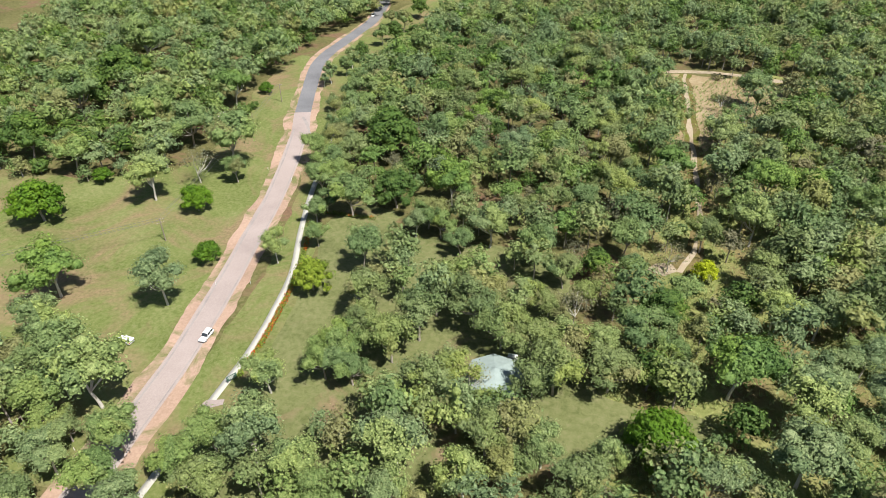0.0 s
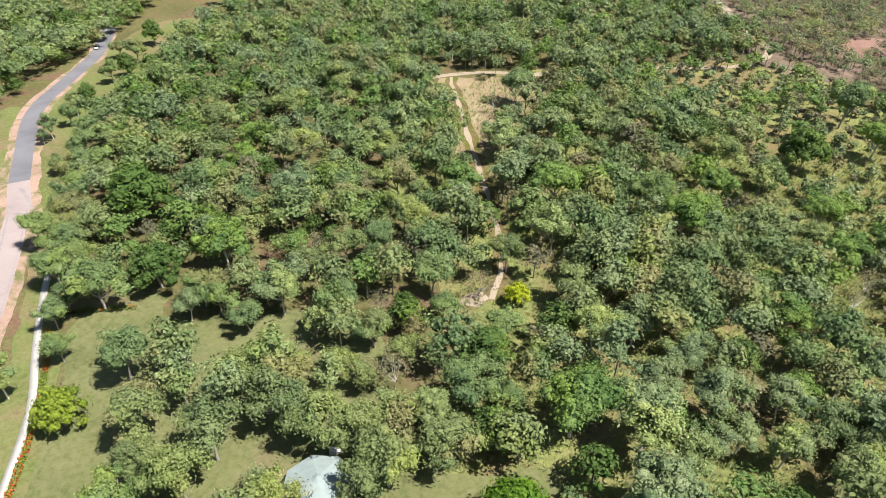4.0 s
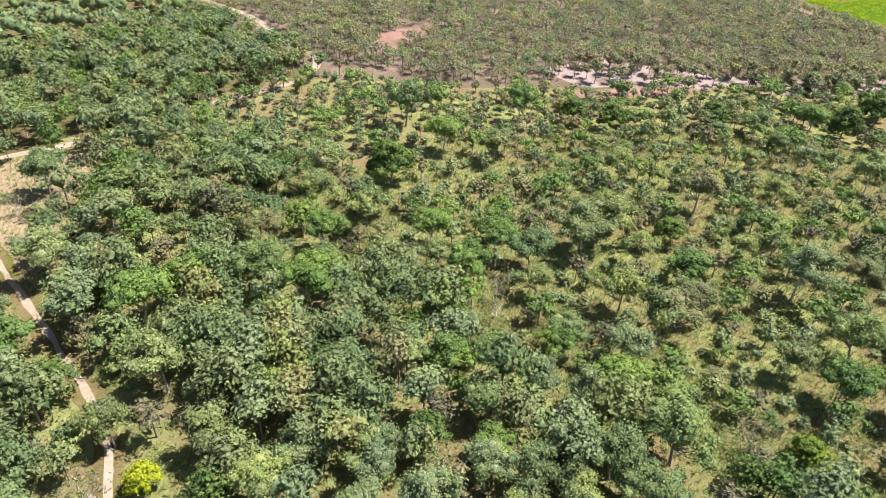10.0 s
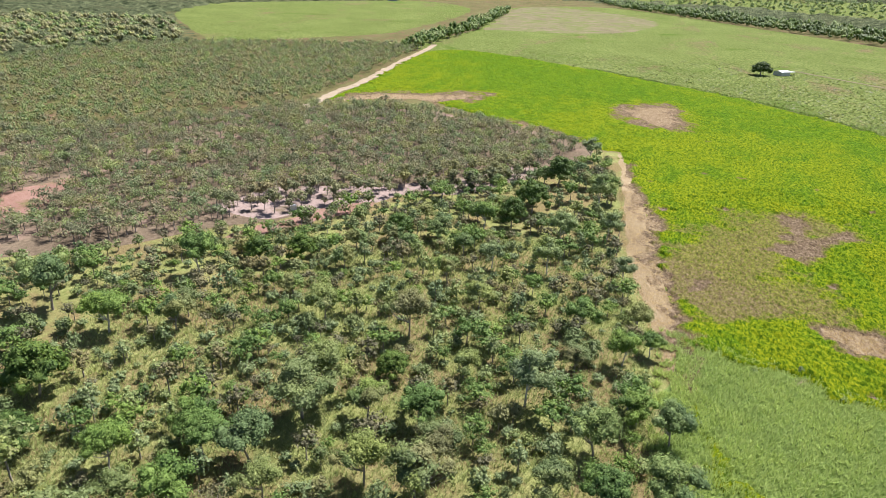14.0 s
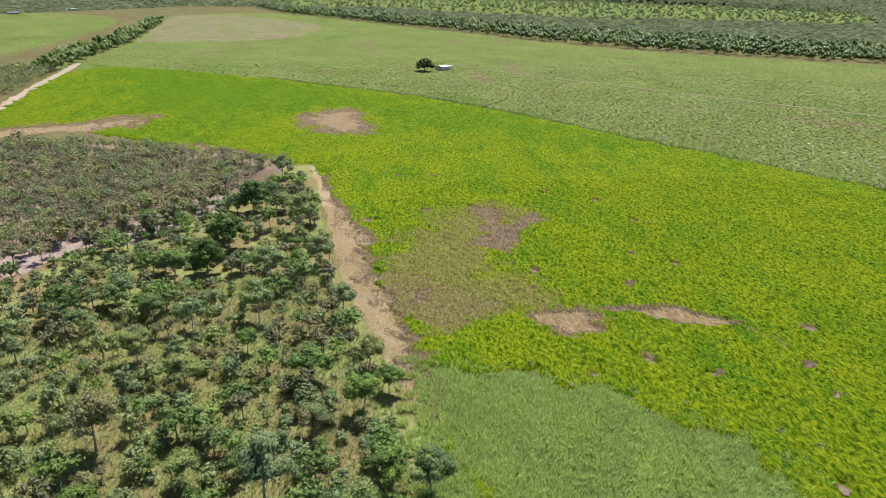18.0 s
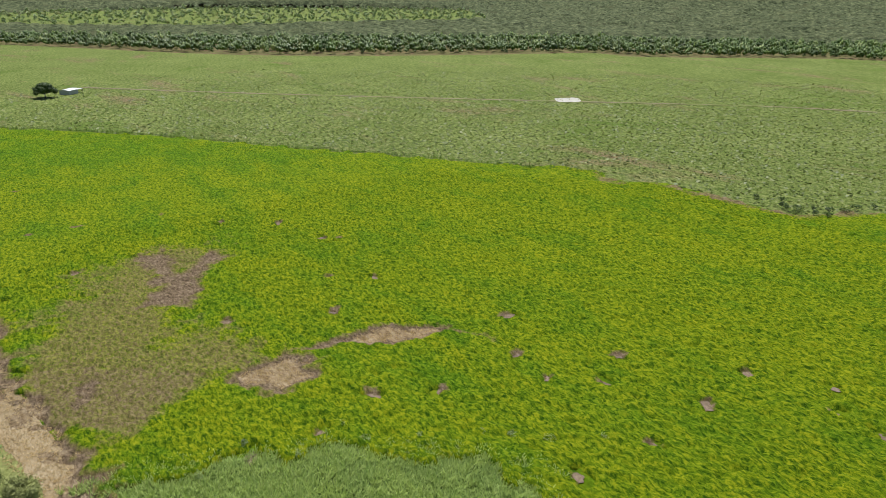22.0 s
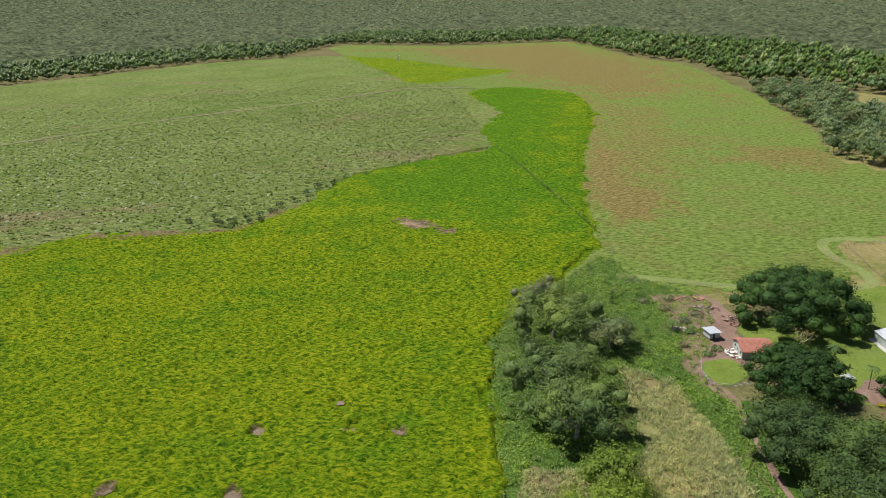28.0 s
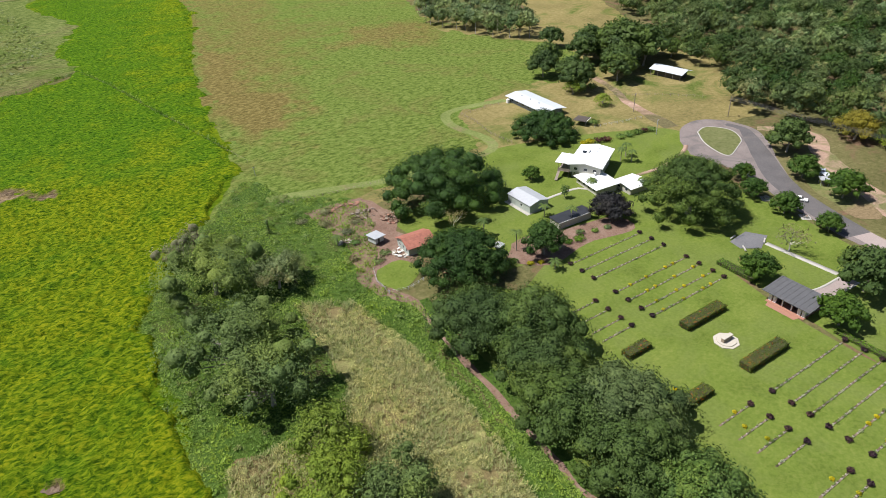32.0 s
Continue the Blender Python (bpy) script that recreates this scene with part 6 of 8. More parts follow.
# ---- the settlement: trees ----
GRAND = [
    ("rain_tree", "dome", 17, 20, 9000, 0.4, L_RAIN, -10.7, -181, "huge dark green rain tree with a domed crown"),
    ("rain_tree", "dome", 12.5, 13.2, 6000, 0.4, L_RAIN, 11.6, -136.6, "broad dark rain tree beside the red shed"),
    ("rain_tree", "dome", 10, 13, 4200, 0.4, L_RAIN, -80, -203, "flat-topped rain tree beside the long house"),
    ("fig_tree", "dome", 20, 15.2, 8200, 0.42, L_FIG, -72, -118, "massive grey-green fig tree at the cemetery edge"),
    ("fig_tree", "round", 14, 12.5, 4600, 0.4, L_FIG, 27, -109, "dense dark fig tree along the dirt path"),
    ("fig_tree", "round", 15, 13.5, 5000, 0.4, L_FIG, 17, -97, "dense spreading fig tree beside the graves"),
    ("fig_tree", "round", 13, 12, 4200, 0.4, L_FIG, 29, -71, "grey-green fig tree along the dirt path"),
    ("fig_tree", "round", 14, 13, 4600, 0.4, L_FIGGREY, 19, -62, "grey-green fig tree over the lawn edge"),
    ("fig_tree", "round", 13, 12, 4200, 0.4, L_FIG, 28, -53, "grey-green fig tree beside the path"),
    ("fig_tree", "round", 13, 11.5, 4200, 0.4, L_FIG, 25, -84, "dark green fig tree in the row along the path"),
    ("mahogany_tree", "round", 11.5, 12, 4400, 0.42, L_DARK, 23, -38, "glossy dark green mahogany tree"),
    ("black_tree", "round", 8.5, 8.2, 1800, 0.45, L_BLACK, -49, -133, "nearly black leaved ornamental tree"),
    ("magnolia_tree", "round", 12, 8, 2600, 0.36, L_RAIN, -15, -129, "dark glossy magnolia in the garden bed"),
    ("paperbark_tree", "open", 15, 13.5, 5600, 0.38, L_PAPERBARK, 79, -173, "large grey-green swamp tree with bare twigs"),
    ("paperbark_tree", "open", 11, 7.5, 2300, 0.38, L_OLIVE, 62, -164, "olive swamp tree beside creeper"),
    ("paperbark_tree", "open", 10, 8, 700, 0.42, L_DRYLEAF, 80, -196, "thin grey swamp tree"),
    ("paperbark_tree", "open", 16, 13, 5200, 0.38, L_PAPERBARK, 84, -134, "tall grey-green swamp tree hung with vines"),
    ("paperbark_tree", "open", 14, 11.5, 4200, 0.38, L_PAPERBARK, 82, -117, "grey swamp tree with dead twigs"),
    ("swamp_wattle", "open", 10, 8, 2600, 0.38, L_LIMEY, 75, -96, "yellow-green wattle over tall grass"),
    ("swamp_wattle", "open", 10, 8.5, 2800, 0.38, L_LIMEY, 83, -84, "yellow-green wattle at the swamp edge"),
    ("swamp_wattle", "open", 9, 7.5, 2300, 0.38, L_PAPERBARK, 71, -76, "grey-green wattle over tall grass"),
]
WIDER = {"fig_tree": 1.18, "rain_tree": 1.22, "paperbark_tree": 1.32, "swamp_wattle": 1.25}
for i, (name, form, h, r, n, s, lm, x, y, label) in enumerate(GRAND):
    plant(name, tree_mesh(form, h, r * WIDER.get(name, 1.0), int(n * 1.6), s * 0.82, lm, M_BARK, 300 + i, 0.045 * h, 0.62, 0.72 if form in ("dome", "round") else 0.5), x, y, 1.0, 0.7 * i, label, "tree")
YARD = [
    (kit("round", 5.6, 900, 0.27, L_FRESHDARK, M_BARK, 330, 0.14, r=4.0, core=0.72), "garden_tree", "small leafy green tree on the lawn",
     [(-47, -173, 4.2), (-109, -123, 5), (-100, -112, 5.4), (-97.4, -98, 6), (-97, -82, 5.2), (-56, -80, 6.5), (-54, -54, 7.2), (-127, -110, 6.8), (-123, -92, 8)]),
    (kit("round", 7.5, 1300, 0.3, L_FIG, M_BARK, 340, 0.2, r=5.0, core=0.75), "yard_tree", "rounded dark green yard tree",
     [(-74, -58, 10), (-133, -238, 8.5), (-178, -310, 7), (-194, -266, 12), (-204, -256, 10), (-215, -246, 6), (-135, -268, 8), (-144, -127, 7.5), (-141, -254, 7), (-186, -284, 9), (-170, -272, 9), (-152, -284, 7), (-160, -236, 9), (-182, -254, 13), (-190, -245, 12), (-172, -246, 9)]),
    (kit("round", 6, 900, 0.36, L_LIMEY, M_BARK, 350, 0.2, r=5.0, n=2), "lime_shade_tree", "lime green shade tree", [(-127, -214, 5), (-128, -236, 6), (-178, -105, 6), (-196, -150, 9)]),
    (kit("open", 7, 260, 0.32, L_DRYLEAF, M_PALEBARK, 360, 0.16, r=5.0, n=1), "bare_frangipani", "nearly bare grey ornamental tree", [(-77, -83, 6.5), (-1.6, -161, 5)]),
    (kit("tall", 6, 420, 0.3, L_DARK, M_BARK, 370, 0.1, r=2.2, n=1), "conifer", "small dark conifer on the lawn", [(-46.6, -153.4, 2.0)]),
]
for meshes, name, label, spots in YARD:
    base_r = 2.2 if name == "conifer" else 4.0 if name == "garden_tree" else 5.0
    for i, (x, y, r) in enumerate(spots):
        grow = 1.3 if name == "yard_tree" and x < -130 else 1.0
        plant(name, meshes[i % len(meshes)], x, y, grow * r / base_r, 1.3 * i, label, "tree", name.replace("_", " ") + "s")


def palm(x, y, h, seed, label="slender palm with arching fronds"):
    rng = np.random.default_rng(seed)
    t = thing("palm_tree", Matrix.Translation((x, y, 0)), label, "palm", "garden palms")
    part("trunk", tube(bmesh.new(), [(0, 0, -0.2), (0.1, 0.05, h * 0.5), (0.15, 0.1, h)], [0.2, 0.15, 0.12], 7), M_BARK, t)
    for k in range(11):
        bm = bmesh.new()
        a, up, ln = 2 * math.pi * k / 11 + rng.uniform(-0.2, 0.2), rng.uniform(0.35, 1.0), rng.uniform(2.2, 2.9)
        prev = None
        for j in range(6):
            q = j / 5
            rad, z = ln * q, h + up * ln * 0.75 * q - 1.15 * ln * q * q * 0.8
            c = Vector((math.cos(a) * rad + 0.15, math.sin(a) * rad + 0.1, z))
            w = 0.42 * math.sin(math.pi * (0.15 + 0.8 * q)) + 0.04
            s = Vector((-math.sin(a) * w, math.cos(a) * w, 0))
            row = [bm.verts.new(c - s - Vector((0, 0, 0.25 * w))), bm.verts.new(c), bm.verts.new(c + s - Vector((0, 0, 0.25 * w)))]
            if prev:
                bm.faces.new((prev[0], prev[1], row[1], row[0]))
                bm.faces.new((prev[1], prev[2], row[2], row[1]))
            prev = row
        part("frond", bm, L_PALM, t)
    return t


for i, (x, y, h) in enumerate([(-6.5, -150, 6.5), (-9.5, -136, 7.5), (-31.5, -147.5, 4.5), (-35.5, -138, 6.5), (-60, -153, 4), (-86, -163, 6), (-89, -160, 5), (-91, -165, 6), (-12, -120, 3.5), (36, -176, 3.5), (-63, -165, 3.2), (-75, -141, 4.5)]):
    palm(x, y, h, 400 + i)


def dead_tree(x, y, h, seed, label):
    rng = np.random.default_rng(seed)
    t = thing("dead_tree", Matrix.Translation((x, y, 0)), label, "tree")
    bm = tube(bmesh.new(), [(0, 0, -0.2), (0.2, 0.1, h * 0.4), (0.1, 0.3, h * 0.6)], [0.35, 0.28, 0.2], 7)
    part("trunk", bm, M_DEADWOOD, t)
    for k in range(9):
        a, e = 2.4 * k, rng.uniform(0.4, 1.1)
        s = Vector((0.1, 0.2, h * rng.uniform(0.42, 0.6)))
        d = Vector((math.cos(a) * math.cos(e), math.sin(a) * math.cos(e), math.sin(e)))
        ln = h * rng.uniform(0.3, 0.5)
        m = s + d * ln * 0.5 + Vector((0, 0, 0.2))
        bm = tube(bmesh.new(), [s, m, s + d * ln], [0.16, 0.11, 0.04], 5)
        tube(bm, [m, m + (d + Vector((rng.uniform(-0.6, 0.6), rng.uniform(-0.6, 0.6), 0.2))) * ln * 0.4], [0.08, 0.03], 4)
        part("branch", bm, M_DEADWOOD, t)
    return t


dead_tree(81.5, 207, 13, 1, "dead white-limbed tree above the bush")
dead_tree(-141, 214, 13, 2, "bare grey tree beside the road")
dead_tree(189, -1144, 16, 3, "lone bare tree in the meadow")


# ---- cemetery ----
def hedge(name, x0, x1, y0, y1, h, label, seed, mat, flowers=None, group="cemetery hedges"):
    """A clipped hedge: leafy faces on a dark core, with flowers."""
    rng = np.random.default_rng(seed)
    t = thing(name, Matrix.Translation(((x0 + x1) / 2, (y0 + y1) / 2, 0)), label, "hedge", group)
    a, b = abs(x1 - x0) / 2, abs(y1 - y0) / 2
    part("core", box((2 * a - 0.3, 2 * b - 0.3, h - 0.15), bevel=0.15), M_TWIG, t)
    n = int((4 * a * b + 4 * (a + b) * h) * 13)
    face = rng.choice(5, n, p=np.array([4 * a * b, 2 * b * h, 2 * b * h, 2 * a * h, 2 * a * h]) / (4 * a * b + 4 * (a + b) * h))
    p = np.stack([rng.uniform(-a, a, n), rng.uniform(-b, b, n), rng.uniform(0, h, n)], axis=1)
    nr = np.zeros((n, 3))
    for k, (ax, val, sg) in enumerate([(2, h, 1), (0, -a, -1), (0, a, 1), (1, -b, -1), (1, b, 1)]):
        p[face == k, ax] = val + rng.uniform(-0.12, 0.06, (face == k).sum())
        nr[face == k, ax] = sg
    nr = nr + rng.normal(size=(n, 3)) * 0.45
    nr /= np.linalg.norm(nr, axis=1, keepdims=True)
    u = np.cross(nr, rng.normal(size=(n, 3)))
    u /= np.linalg.norm(u, axis=1, keepdims=True)
    w = np.cross(nr, u)
    s = rng.uniform(0.14, 0.28, (n, 1))
    v = np.stack([p - u * s, p - w * s * 0.6, p + u * s, p + w * s * 0.6], axis=1)
    odd = rng.random(n) < (0.08 if flowers else 0)
    part("foliage", mesh_of("foliage", v[~odd].reshape(-1, 3), np.arange((~odd).sum() * 4).reshape(-1, 4), mat), None, t)
    if flowers:
        tagged(part("flowers", mesh_of("flowers", (v[odd] + nr[odd][:, None] * 0.06).reshape(-1, 3), np.arange(odd.sum() * 4).reshape(-1, 4), flowers), None, t, "small orange flowers"), kind="stuff")
    return t


hedge("clipped_hedge", -36, -20, -79, -75.6, 1.9, "clipped rectangular hedge on the cemetery lawn", 1, L_HEDGE, L_ORANGE)
hedge("clipped_hedge", -35, -19, -59.7, -56.2, 1.9, "clipped rectangular hedge with orange flowers", 2, L_HEDGE, L_ORANGE)
hedge("clipped_hedge", -7.2, 1, -80, -77, 1.7, "short clipped hedge under the fig trees", 3, L_HEDGE, L_ORANGE)
hedge("clipped_hedge", -6.2, 3, -60.2, -57, 1.7, "short clipped hedge with orange flowers", 4, L_HEDGE, L_ORANGE)
hedge("boundary_hedge", -56, -53, -92, -79, 1.3, "bright green border hedge by the cemetery lawn", 5, L_BRIGHT)
hedge("boundary_hedge", -51.5, -49.5, -53, -20, 1.0, "low green border hedge by the cemetery lawn", 6, L_BRIGHT)

m0 = thing("grave_marker", None, "low concrete grave marker with a bronze plaque on grass", "grave marker", "grave markers")
bm = box((0.5, 0.42, 0.3), bevel=0.03)
for v in bm.verts:
    if v.co.z > 0.2 and v.co.y > 0:
        v.co.z += 0.12
part("pedestal", bm, M_STONE, m0)
part("plaque", box((0.4, 0.34, 0.03), at=(0, 0, 0)), M_BRONZE, m0, "dark bronze plaque", Matrix.Translation((0, 0, 0.37)) @ Matrix.Rotation(0.28, 4, "X"))
ROWS_Y = [-119, -114, -109, -100, -95, -90, -86, -49.5, -44.5, -40, -35.5, -31, -26, -22]
MARKS, first = [], True
for y in ROWS_Y:
    for k in range(17):
        MARKS.append((-19.6 - 1.7 * k, y + 0.05 * (k % 3)))
    if y not in (-119, -114, -109, -31):
        for k in range(6):
            MARKS.append((-8.6 + 1.7 * k, y - 0.4))
m0.matrix_basis = Matrix.Translation((*MARKS[0], 0.03))
for x, y in MARKS[1:]:
    copy_thing(m0, Matrix.Translation((x, y, 0.03)))
rng = np.random.default_rng(77)
low = np.array([(x + 0.85, y + rng.uniform(-0.15, 0.15)) for x, y in MARKS if rng.random() < 0.75])
woods("grave_border_plants", low, [("bush", 0.5, 0.36, 26, 0.16), ("bush", 0.55, 0.42, 26, 0.16), ("bush", 0.4, 0.36, 26, 0.15)], [3, 1.5, 1.5], [L_BUSH, L_DARK, L_WHITEFLOWER], "low border plants between the grave markers", seed=78, trunks=False, core=0)
strips = [(-20.5 + 1.0, -48.2, y) for y in ROWS_Y] + [(-9.4, 1.2, y - 0.4) for y in ROWS_Y if y not in (-119, -114, -109, -31)]
for a, b, y in strips:
    ribbon("grave_border", [(a, y), ((a + b) / 2, y), (b, y)], 0.45, 0.045, M_MUD, "narrow brown soil border along the grave markers", rag=0.12, step=1.0)


def shrub(name, x, y, r, h, mat, label, seed, group, n=150):
    rng = np.random.default_rng(seed)
    b, fork = blobs_of(rng, "bush", h, r)
    t = thing(name, Matrix.Translation((x, y, 0)), label, "shrub", group)
    part("stem", tube(bmesh.new(), [(0, 0, -0.05), (0, 0, h * 0.5)], [0.06 + 0.02 * r, 0.03], 5), M_BARK, t)
    v, f = sprays(rng, b, n, 0.2 + 0.06 * r, 0.5)
    part("leaves", mesh_of("leaves", v, f, mat), None, t)
    return t


purple = shrub("purple_shrub", -17.6, ROWS_Y[0], 0.75, 1.2, L_PURPLE, "rounded dark purple shrub ending a grave row", 500, "row-end shrubs")
for i, y in enumerate(ROWS_Y):
    for x in (-17.6, -48.8, -9.9):
        if (x, y) == (-17.6, ROWS_Y[0]) or (x == -9.9 and y in (-119, -114, -109, -31)):
            continue
        copy_thing(purple, Matrix.Translation((x, y - (0.4 if x == -9.9 else 0), 0)) @ Matrix.Rotation(i * 1.1, 4, "Z"))
gold = shrub("marigold_bush", -24, -100.0, 0.48, 0.7, L_GOLD, "bright yellow flowering bush in a grave row", 501, "yellow flowering bushes", 110)
for i, y in enumerate(ROWS_Y[3:7] + ROWS_Y[11:]):
    for k in range(4):
        if i or k:
            copy_thing(gold, Matrix.Translation((-22.3 - 6.8 * k - 1.7 * ((i * 2 + k) % 3), y, 0)))
for i, (x, y) in enumerate([(-5, -50), (-3, -46), (-4, -41), (0, -63), (-6, -22), (-5, -27)]):
    copy_thing(gold, Matrix.Translation((x, y - 0.4, 0)))

# stone of remembrance
t = thing("memorial_stone", Matrix.Translation((-24.8, -67.4, 0)), "pale altar-shaped memorial stone on a stepped octagonal base", "memorial")
for k, (r, h, z) in enumerate(((3.4, 0.22, 0.0), (2.6, 0.22, 0.22))):
    bm = bmesh.new()
    bmesh.ops.create_cone(bm, cap_ends=True, segments=8, radius1=r, radius2=r, depth=h)
    bmesh.ops.rotate(bm, verts=bm.verts, matrix=Matrix.Rotation(math.pi / 8, 3, "Z"))
    bmesh.ops.translate(bm, verts=bm.verts, vec=(0, 0, z + h / 2))
    part("step", bm, M_STONE, t)
part("block", box((3.4, 0.95, 1.2), at=(0, 0, 0.44), bevel=0.05), M_SANDSTONE, t, "weathered brown stone sides")
part("top_slab", box((3.7, 1.15, 0.16), at=(0, 0, 1.64), bevel=0.03), M_STONE, t)

# entrance shelter
t = thing("entrance_shelter", Matrix.Translation((-52.6, -66.3, 0)), "white-columned entrance shelter with a dark metal roof", "shelter")
bm = bmesh.new()
box((9.4, 14.2, 0.18), bm=bm)
for v in bm.verts:
    v.co.z += 3.6 - 0.085 * v.co.x
part("roof", bm, M_DARKROOF, t, "dark grey standing seam roof")
for k in range(10):
    bm = box((9.4, 0.07, 0.07), at=(0, -6.6 + 1.47 * k, 0.18))
    for v in bm.verts:
        v.co.z += 3.6 - 0.085 * v.co.x
    part("seam", bm, M_DARKROOF, t)
part("floor", box((8.6, 11.4, 0.14)), M_BRICKPAVE, t)
part("back_wall", box((0.3, 10.6, 3.6), at=(-3.2, 0, 0.1)), M_DARKWALL, t)
for s in (-1, 1):
    part("side_wall", box((5.2, 0.3, 3.3), at=(-0.4, s * 5.2, 0.1)), M_WHITEPAINT, t)
    for q in (0, 1):
        part("pier", box((0.5, 0.95, 3.2), at=(3.0, s * (5.0 - 1.35 * q), 0.1), bevel=0.03), M_WHITEPAINT, t)
    part("column", box((0.32, 0.32, 3.2), at=(3.0, s * 1.35, 0.1), bevel=0.03), M_WHITEPAINT, t)
part("bench", box((0.5, 4.2, 0.45), at=(-2.4, 0, 0.14)), M_STONE, t)
sheet("brick_apron", [(-48.6, -71.2), (-46.4, -70.6), (-46.4, -62.2), (-48.6, -61.6)], 0.09, M_BRICKPAVE, "red brick paving before the shelter", rag=0, smooth=False)
ribbon("shelter_drive", [(-57, -66.2), (-66, -63.8), (-77, -63.4)], 4.0, 0.05, M_CHIPSEAL, "pinkish paved drive to the shelter", step=2)
for off in (-2.4, 2.4):
    ribbon("drive_kerb", [(-57, -66.2 + off), (-66, -63.8 + off), (-77, -63.4 + off)], 0.7, 0.12, M_CONCRETE, "pale concrete edging of the drive", thick=0.15, step=2)
ribbon("lawn_path", [(-76.5, -67), (-76, -80), (-75.5, -90)], 1.9, 0.1, M_CONCRETE, "pale concrete path across the lawn", thick=0.12)
sheet("terrace", [(-67.4, -97.6), (-76.6, -98.4), (-80, -92.5), (-71.6, -89), (-66.4, -93)], 0.1, M_BITUMEN, "grey paved terrace under the fig tree", rag=0, smooth=False)
for i, (x, y, a) in enumerate(((-70, -98.4, 0.1), (-67, -92, 0.9), (-76, -91, 0.5))):
    t = thing("terrace_bench", Matrix.Translation((x, y, 0.1)) @ Matrix.Rotation(a, 4, "Z"), "long grey concrete bench on the terrace", "bench", "terrace benches")
    part("seat", box((3.0, 0.5, 0.1), at=(0, 0, 0.38), bevel=0.02), M_CONCRETE, t)
    for s in (-1, 1):
        part("leg", box((0.2, 0.4, 0.38), at=(s * 1.2, 0, 0)), M_CONCRETE, t)


# ---- buildings ----
def gable(name, parent, lx, ly, z, rise, mat, over=0.5, thick=0.12, label="", along="x"):
    """A gable roof, ridge along x or y; ends closed by its thickness only."""
    bm = bmesh.new()
    a, b = lx / 2 + over, ly / 2 + over
    if along == "y":
        a, b = b, a
    pts = [(-a, -b, z), (a, -b, z), (a, 0, z + rise), (-a, 0, z + rise), (-a, b, z), (a, b, z)]
    top = [bm.verts.new((x, y, q + thick)) for x, y, q in pts]
    low = [bm.verts.new(p) for p in pts]
    for f in ((0, 1, 2, 3), (3, 2, 5, 4)):
        bm.faces.new([top[k] for k in f])
        bm.faces.new([low[k] for k in reversed(f)])
    for i, j in ((0, 1), (1, 2), (2, 5), (5, 4), (4, 3), (3, 0)):
        bm.faces.new((low[i], low[j], top[j], top[i]))
    if along == "y":
        bmesh.ops.rotate(bm, verts=bm.verts, matrix=Matrix.Rotation(math.pi / 2, 3, "Z"))
    return part(name, bm, mat, parent, label)


def gable_walls(name, parent, lx, ly, h, rise, mat, along="x", label="", z=0.0):
    bm = bmesh.new()
    a, b = lx / 2, ly / 2
    if along == "y":
        a, b = b, a
    base = [(-a, -b), (a, -b), (a, b), (-a, b)]
    lo, hi = [bm.verts.new((x, y, z)) for x, y in base], [bm.verts.new((x, y, z + h)) for x, y in base]
    r = [bm.verts.new((-a, 0, z + h + rise)), bm.verts.new((a, 0, z + h + rise))]
    bm.faces.new((lo[0], lo[1], hi[1], hi[0]))
    bm.faces.new((lo[2], lo[3], hi[3], hi[2]))
    bm.faces.new((lo[1], lo[2], hi[2], r[1], hi[1]))
    bm.faces.new((lo[3], lo[0], hi[0], r[0], hi[3]))
    bm.faces.new(lo[::-1])
    if along == "y":
        bmesh.ops.rotate(bm, verts=bm.verts, matrix=Matrix.Rotation(math.pi / 2, 3, "Z"))
    return part(name, bm, mat, parent, label)


def window(parent, x, y, z, w, h, turn, name="window"):
    """A framed pane set on a wall that faces along the turned x axis."""
    m = Matrix.Translation((x, y, z)) @ Matrix.Rotation(turn, 4, "Z")
    f = part(name, box((0.08, w, h), bevel=0.01), M_WHITEPAINT, parent, "", m)
    part("pane", box((0.04, w - 0.16, h - 0.16), at=(0.04, 0, 0.08)), M_GLASS, f)
    return f


# two-storey house
t = thing("two_storey_house", Matrix.Translation((-70.4, -164.4, 0)) @ Matrix.Rotation(radians(31), 4, "Z"), "white-roofed two-storey house with cream walls and a side deck", "house")
gable_walls("wall_upper", t, 18.6, 12, 3.2, 1.1, M_CREAM, z=2.9)
part("wall_lower", box((16.5, 11, 2.9), at=(-0.6, 0, 0)), M_CREAMDARK, t)
gable("roof", t, 19.2, 12.6, 6.1, 1.2, M_WHITEROOF, 0.7, label="white metal gable roof")
for k, y in enumerate((-3.6, 0.2, 3.8)):
    window(t, 9.3, y, 3.9, 1.5, 1.2, 0)
for k in range(6):
    window(t, -7.5 + 3 * k, 6.0, 3.9, 1.5, 1.2, math.pi / 2)
part("deck", box((8.6, 4.8, 0.2), at=(5.4, -8.4, 2.7)), M_TIMBER, t)
for x in (1.6, 5.4, 9.2):
    for y in (-10.5, -6.5):
        part("deck_post", box((0.14, 0.14, 6.2), at=(x, y, 0)), M_TIMBER, t)
part("deck_roof", box((9.6, 5.8, 0.14), at=(5.2, -9.0, 6.25), bevel=0.02), M_WHITEROOF, t)
part("deck_rail", box((0.08, 4.8, 0.9), at=(9.5, -8.4, 2.9)), M_TIMBER, t)
st = part("stairs", box((4.2, 1.1, 0.12), at=(0, 0, 0)), M_TIMBER, t, "timber stair flight", Matrix.Translation((11.6, -10.2, 1.4)) @ Matrix.Rotation(radians(33), 4, "Y"))
